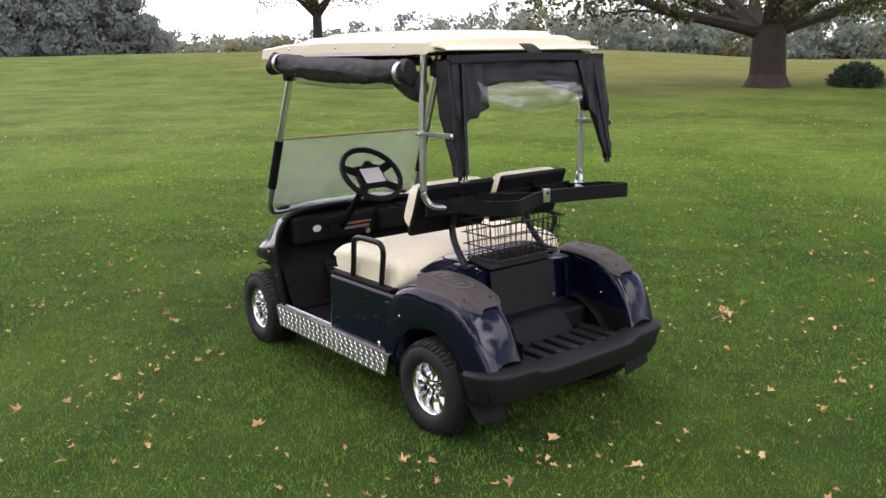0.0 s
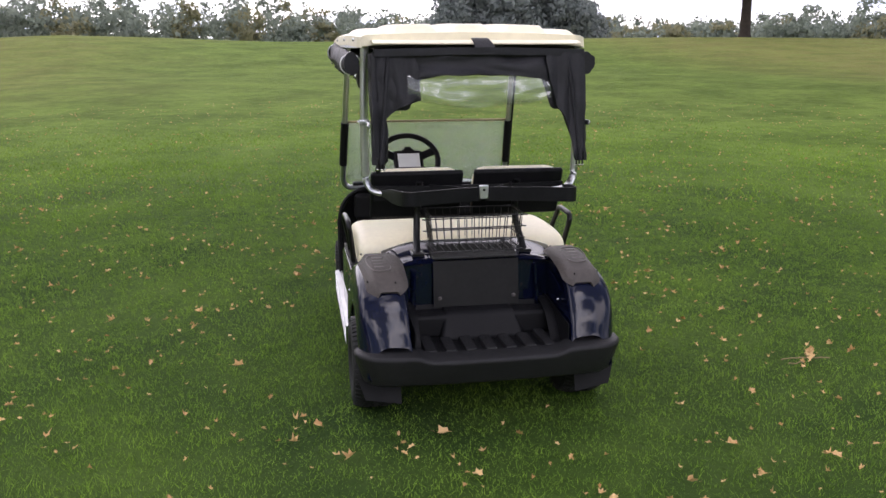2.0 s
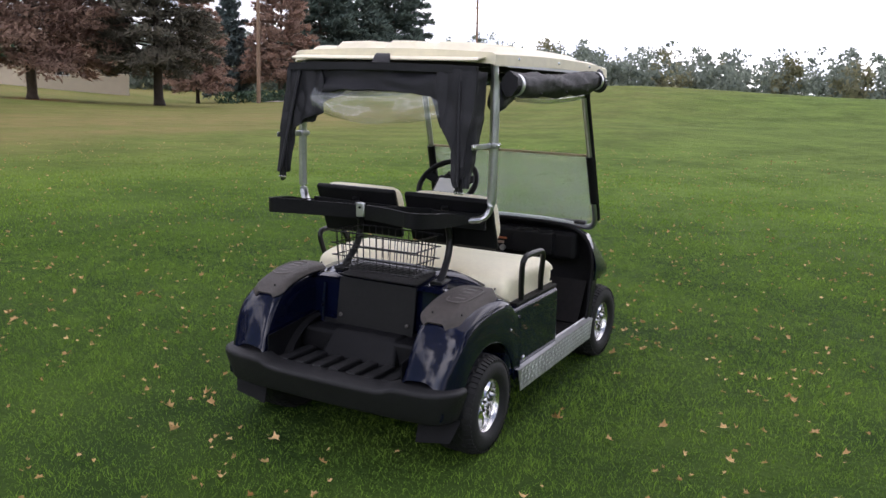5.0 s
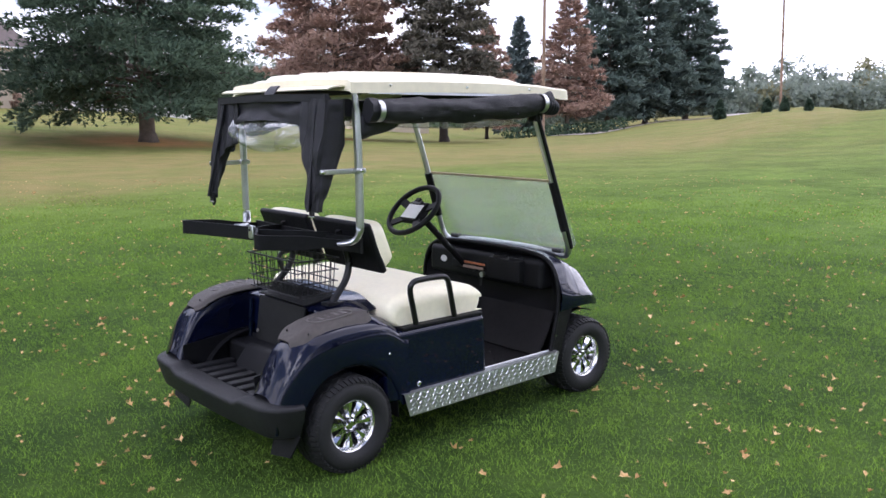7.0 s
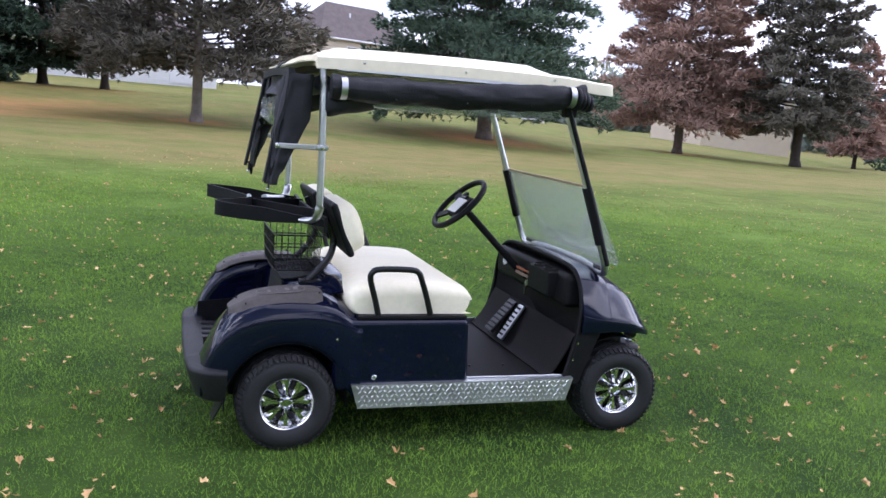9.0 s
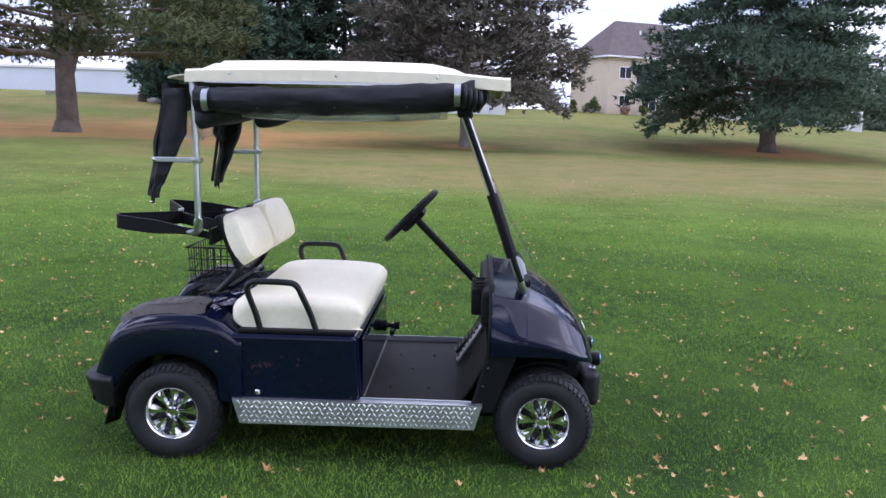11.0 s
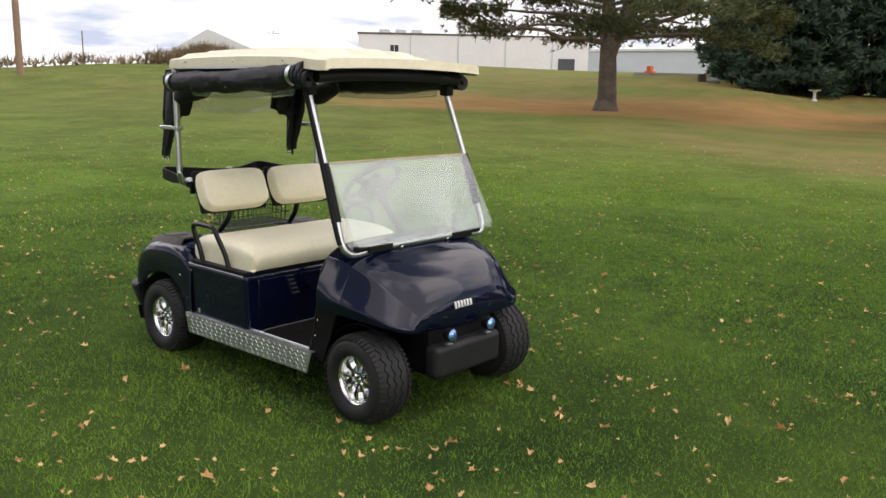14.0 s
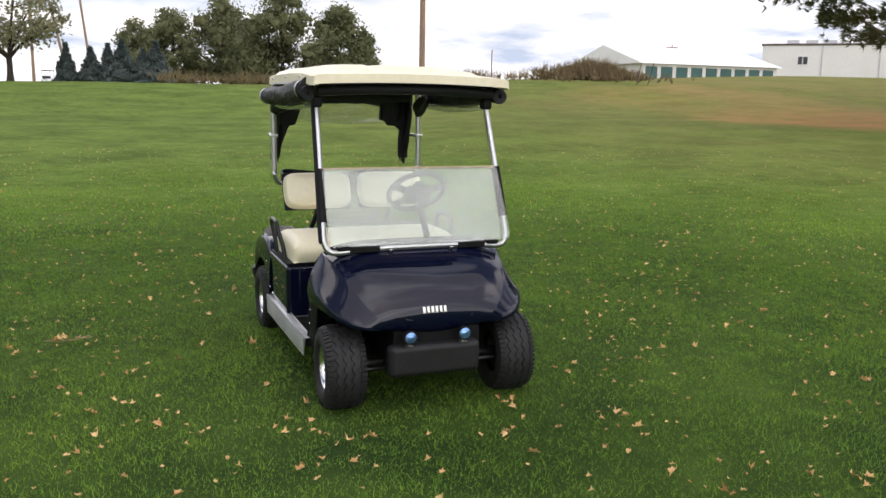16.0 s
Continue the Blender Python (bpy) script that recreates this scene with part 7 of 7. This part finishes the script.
fa, fb = Vector((*polar(4, -2.8, 119.6, 78), 0)), Vector((*polar(4, -2.8, 111.5, 78), 0))
for i in range(60):
    p = fa.lerp(fb, i / 59)
    ob_from("board", rbox((p.x - 0.085, p.y - 0.02, height(p.x, p.y) - 0.1), (p.x + 0.085, p.y + 0.02, height(p.x, p.y) + 0.72), 0.01, 1), GREYBOARD, fence)
mc = thing("orange_machine", "small orange machine parked by the hall", "machine")
mx, my = polar(4, -2.8, 118.6, 84)
mc.matrix_basis = pose(mx, my, height(mx, my) + 0.3) @ Matrix.Diagonal((0.7, 0.7, 0.7, 1))
ob_from("body", rbox((-0.6, -0.5, 0), (0.6, 0.5, 0.6), 0.08, 2), material("orange_paint", (0.7, 0.14, 0.03), 0.4, 0, 0.1, 3), mc)
ob_from("cab", rbox((-0.35, -0.4, 0.6), (0.3, 0.4, 1.25), 0.08, 2), material("orange_cab", (0.6, 0.12, 0.03), 0.4, 0, 0.1, 3), mc)
for sx in (-0.4, 0.4):
    ob_from("wheel", moved(revolve([(0.001, -0.6), (0.28, -0.6), (0.3, -0.5), (0.3, 0.5), (0.28, 0.6), (0.001, 0.6)], 18), pose(sx, 0, -0.15)), TYRE, mc)
ss = thing("storage_sheds", "white storage shed row with green roll doors", "shed")
ss.matrix_basis = pose(-74, 53, 3.2)
ob_from("wall", rbox((-15, 0, -1.5), (0, 18.4, 2.3), 0.03, 1), WHITEWALL, ss)
ob_from("roof", ([(0.5, -0.4, 2.25), (0.5, 18.8, 2.25), (-7.5, 18.8, 4.5), (-7.5, -0.4, 4.5), (-15.5, -0.4, 2.25), (-15.5, 18.8, 2.25)], [(0, 1, 2, 3), (3, 2, 5, 4), (0, 3, 4), (1, 5, 2)]), BRIGHTROOF, ss, smooth=False)
for i in range(9):
    ob_from("roll_door", rbox((0.0, 0.35 + i * 2.0, -1.2), (0.06, 1.85 + i * 2.0, 1.95), 0.01, 1), GREENDOOR, ss, "dark green roll door")
# ---------------------------------------------------------------- fallen leaves
def leaf_mesh(seed):
    """A dry curled leaf with a ragged edge, folded along its rib, on a thin stalk."""
    rs = np.random.default_rng(seed)
    n = 12
    bend, roll_up = rs.uniform(-0.5, 0.9), rs.uniform(0.3, 1.3)
    rim_p = []
    for i in range(n):
        a = 2 * math.pi * i / n
        r = rs.uniform(0.62, 0.85) if i % 2 else rs.uniform(0.95, 1.3)
        x, y = 0.036 * r * math.cos(a) + 0.004, 0.024 * r * math.sin(a) * (1.1 - 0.35 * math.cos(a))
        rim_p.append((x, y * (1 - 0.25 * roll_up), 0.020 * roll_up * (abs(y) / 0.02) ** 1.4 * rs.uniform(0.5, 1.3) + bend * x * x * 9 + 0.006 * rs.uniform(-1, 1)))
    v = [(0, 0, 0.001), *rim_p, (-0.030, 0, 0.004), (-0.060, 0.008, 0.012), (-0.059, 0.0100, 0.012)]
    f = [(0, 1 + i, 1 + (i + 1) % n) for i in range(n)] + [(n + 1, n + 2, n + 3)]
    return v, f


LEAF_A = ((2.44, 1.37), (2.36, 0.82), (2.22, 0.66), (3.58, 0.87), (3.32, 0.47), (5.06, -0.9), (-1.33, -0.08), (-1.82, -0.26), (-1.64, 0.17), (-1.36, 0.39), (-1.24, 0.43), (-1.71, -0.03),
          (-1.76, -1.02), (-0.67, -1.87), (-0.83, -1.75), (-0.76, -1.79), (-0.29, 1.15), (0.46, 1.46), (0.71, 1.44), (1.49, 0.83), (-1.58, -0.94), (-0.92, -1.32), (-0.97, -2.33), (-0.36, -3.83), (-1.05, -1.7),
          (6.63, -6.61), (6.44, -6.58), (-1.1, 0.87), (-0.74, 0.98), (-0.51, 1.66), (-0.86, 1.36), (0.32, 1.92), (-1.37, 0.46), (-1.62, 0.21), (-1.46, 0.11), (-0.35, -0.73), (-0.16, -1.19), (1.63, -1.34))
LEAF_B = ((0.82, -1.64), (0.9, -1.24), (3.6, 0.82), (3.35, 0.43), (0.56, -1.68), (-0.62, 3.25), (-0.69, 2.78), (-0.65, 2.45), (0.04, 3.51), (-1.72, 0.24), (-1.17, -0.9), (-1.58, -0.38), (0.45, -0.78), (1.22, -0.64),
          (2.44, 1.42), (2.34, 0.74), (1.65, -0.29), (1.34, 0.33), (1.51, 0.15), (3.95, 4.9), (-0.33, -0.75), (-0.23, -0.71), (1.15, -0.82), (1.17, -0.69), (0.84, -1.37), (1.01, -1.23), (1.0, -1.59), (1.09, -1.72),
          (2.01, -0.38), (-0.01, 3.07), (-0.95, 3.19), (0.26, 2.0), (0.32, 3.53), (2.37, 0.76), (2.4, 1.37), (2.12, 0.65), (1.73, 0.18), (1.48, 0.17), (1.44, 0.81), (1.65, -0.53))
rs = np.random.default_rng(12)
leaf_data = []
for k in range(6):
    o = ob_from("fallen_leaf", leaf_mesh(k), LEAFMAT)
    leaf_data.append(o.data)
    bpy.data.objects.remove(o)
spots = [*LEAF_A, *LEAF_B]
while len(spots) < 260:
    r, a = rs.uniform(1.1, 6.5), rs.uniform(0, 2 * math.pi)
    x, y = r * math.cos(a), r * math.sin(a)
    if abs(x) < 1.05 and abs(y) < 0.62:
        continue
    for j in range(1 if rs.uniform() < 0.8 else 3):
        spots.append((x + rs.normal(0, 0.09) * (j > 0), y + rs.normal(0, 0.09) * (j > 0)))
for i, (x, y) in enumerate(spots):
    o = new("fallen_leaf", leaf_data[i % 6])
    s = 0.34 + 0.55 * rs.uniform() ** 1.6
    o.matrix_basis = pose(x, y, height(x, y) + 0.020, rs.uniform(-25, 25), rs.uniform(-25, 25), rs.uniform(0, 360)) @ Matrix.Diagonal((s, s, s, 1))
    tagged(o, "curled dry brown leaf lying on the grass", "leaf", "fallen leaves")
litter = []
for k in range(9500):
    r = 1.2 + 17 * rs.uniform() ** 0.75
    a = rs.uniform(0, 2 * math.pi)
    x, y = r * math.cos(a), r * math.sin(a)
    if abs(x) < 1.15 and abs(y) < 0.7:
        continue
    s = rs.uniform(0.24, 0.48) if rs.uniform() < 0.8 else rs.uniform(0.45, 0.8)
    litter.append(moved(leaf_mesh(100 + k % 11), pose(x, y, height(x, y) + 0.024, rs.uniform(-30, 30), rs.uniform(-30, 30), rs.uniform(0, 360)) @ Matrix.Diagonal((s, s, s, 1))))
tagged(ob_from("leaf_litter", join(*litter), LEAFSTUFF, smooth=False), "scattered small dry leaves across the lawn", "leaves", kind="stuff")

# a fallen twig with a few leaves still on it
twig = thing("fallen_twig", "bare pale twig with curled tan leaves on grass", "twig")
twig.location = (-0.735, -1.835, 0.0)
rs = np.random.default_rng(5)
STRAW = material("pale_twig", (0.27, 0.20, 0.10), 0.8, 0, 0.2, 40)
for a, b in (((-0.02, 0.17, 0.035), (0.0, 0.0, 0.03)), ((0.0, 0.0, 0.03), (-0.03, -0.11, 0.03)), ((-0.07, 0.16, 0.03), (-0.06, 0.06, 0.03)), ((0.0, 0.0, 0.03), (0.05, -0.03, 0.04))):
    pts = [Vector(a).lerp(Vector(b), t) + Vector(rs.normal(0, 0.003, 3)) for t in np.linspace(0, 1, 6)]
    ob_from("stick", tube([tuple(p) for p in pts], 0.0035, seg=6), STRAW, twig)
for x, y, turn in ((-0.02, 0.0, 30), (-0.05, 0.005, 110), (0.03, -0.03, 200), (0.05, -0.05, 300), (0.01, -0.03, 70)):
    lf = new("leaf", leaf_data[int(turn) % 6])
    lf.parent = twig
    lf.matrix_basis = pose(x, y, 0.045, rs.uniform(-30, 30), rs.uniform(-30, 30), turn) @ Matrix.Diagonal((0.75, 0.75, 0.75, 1))
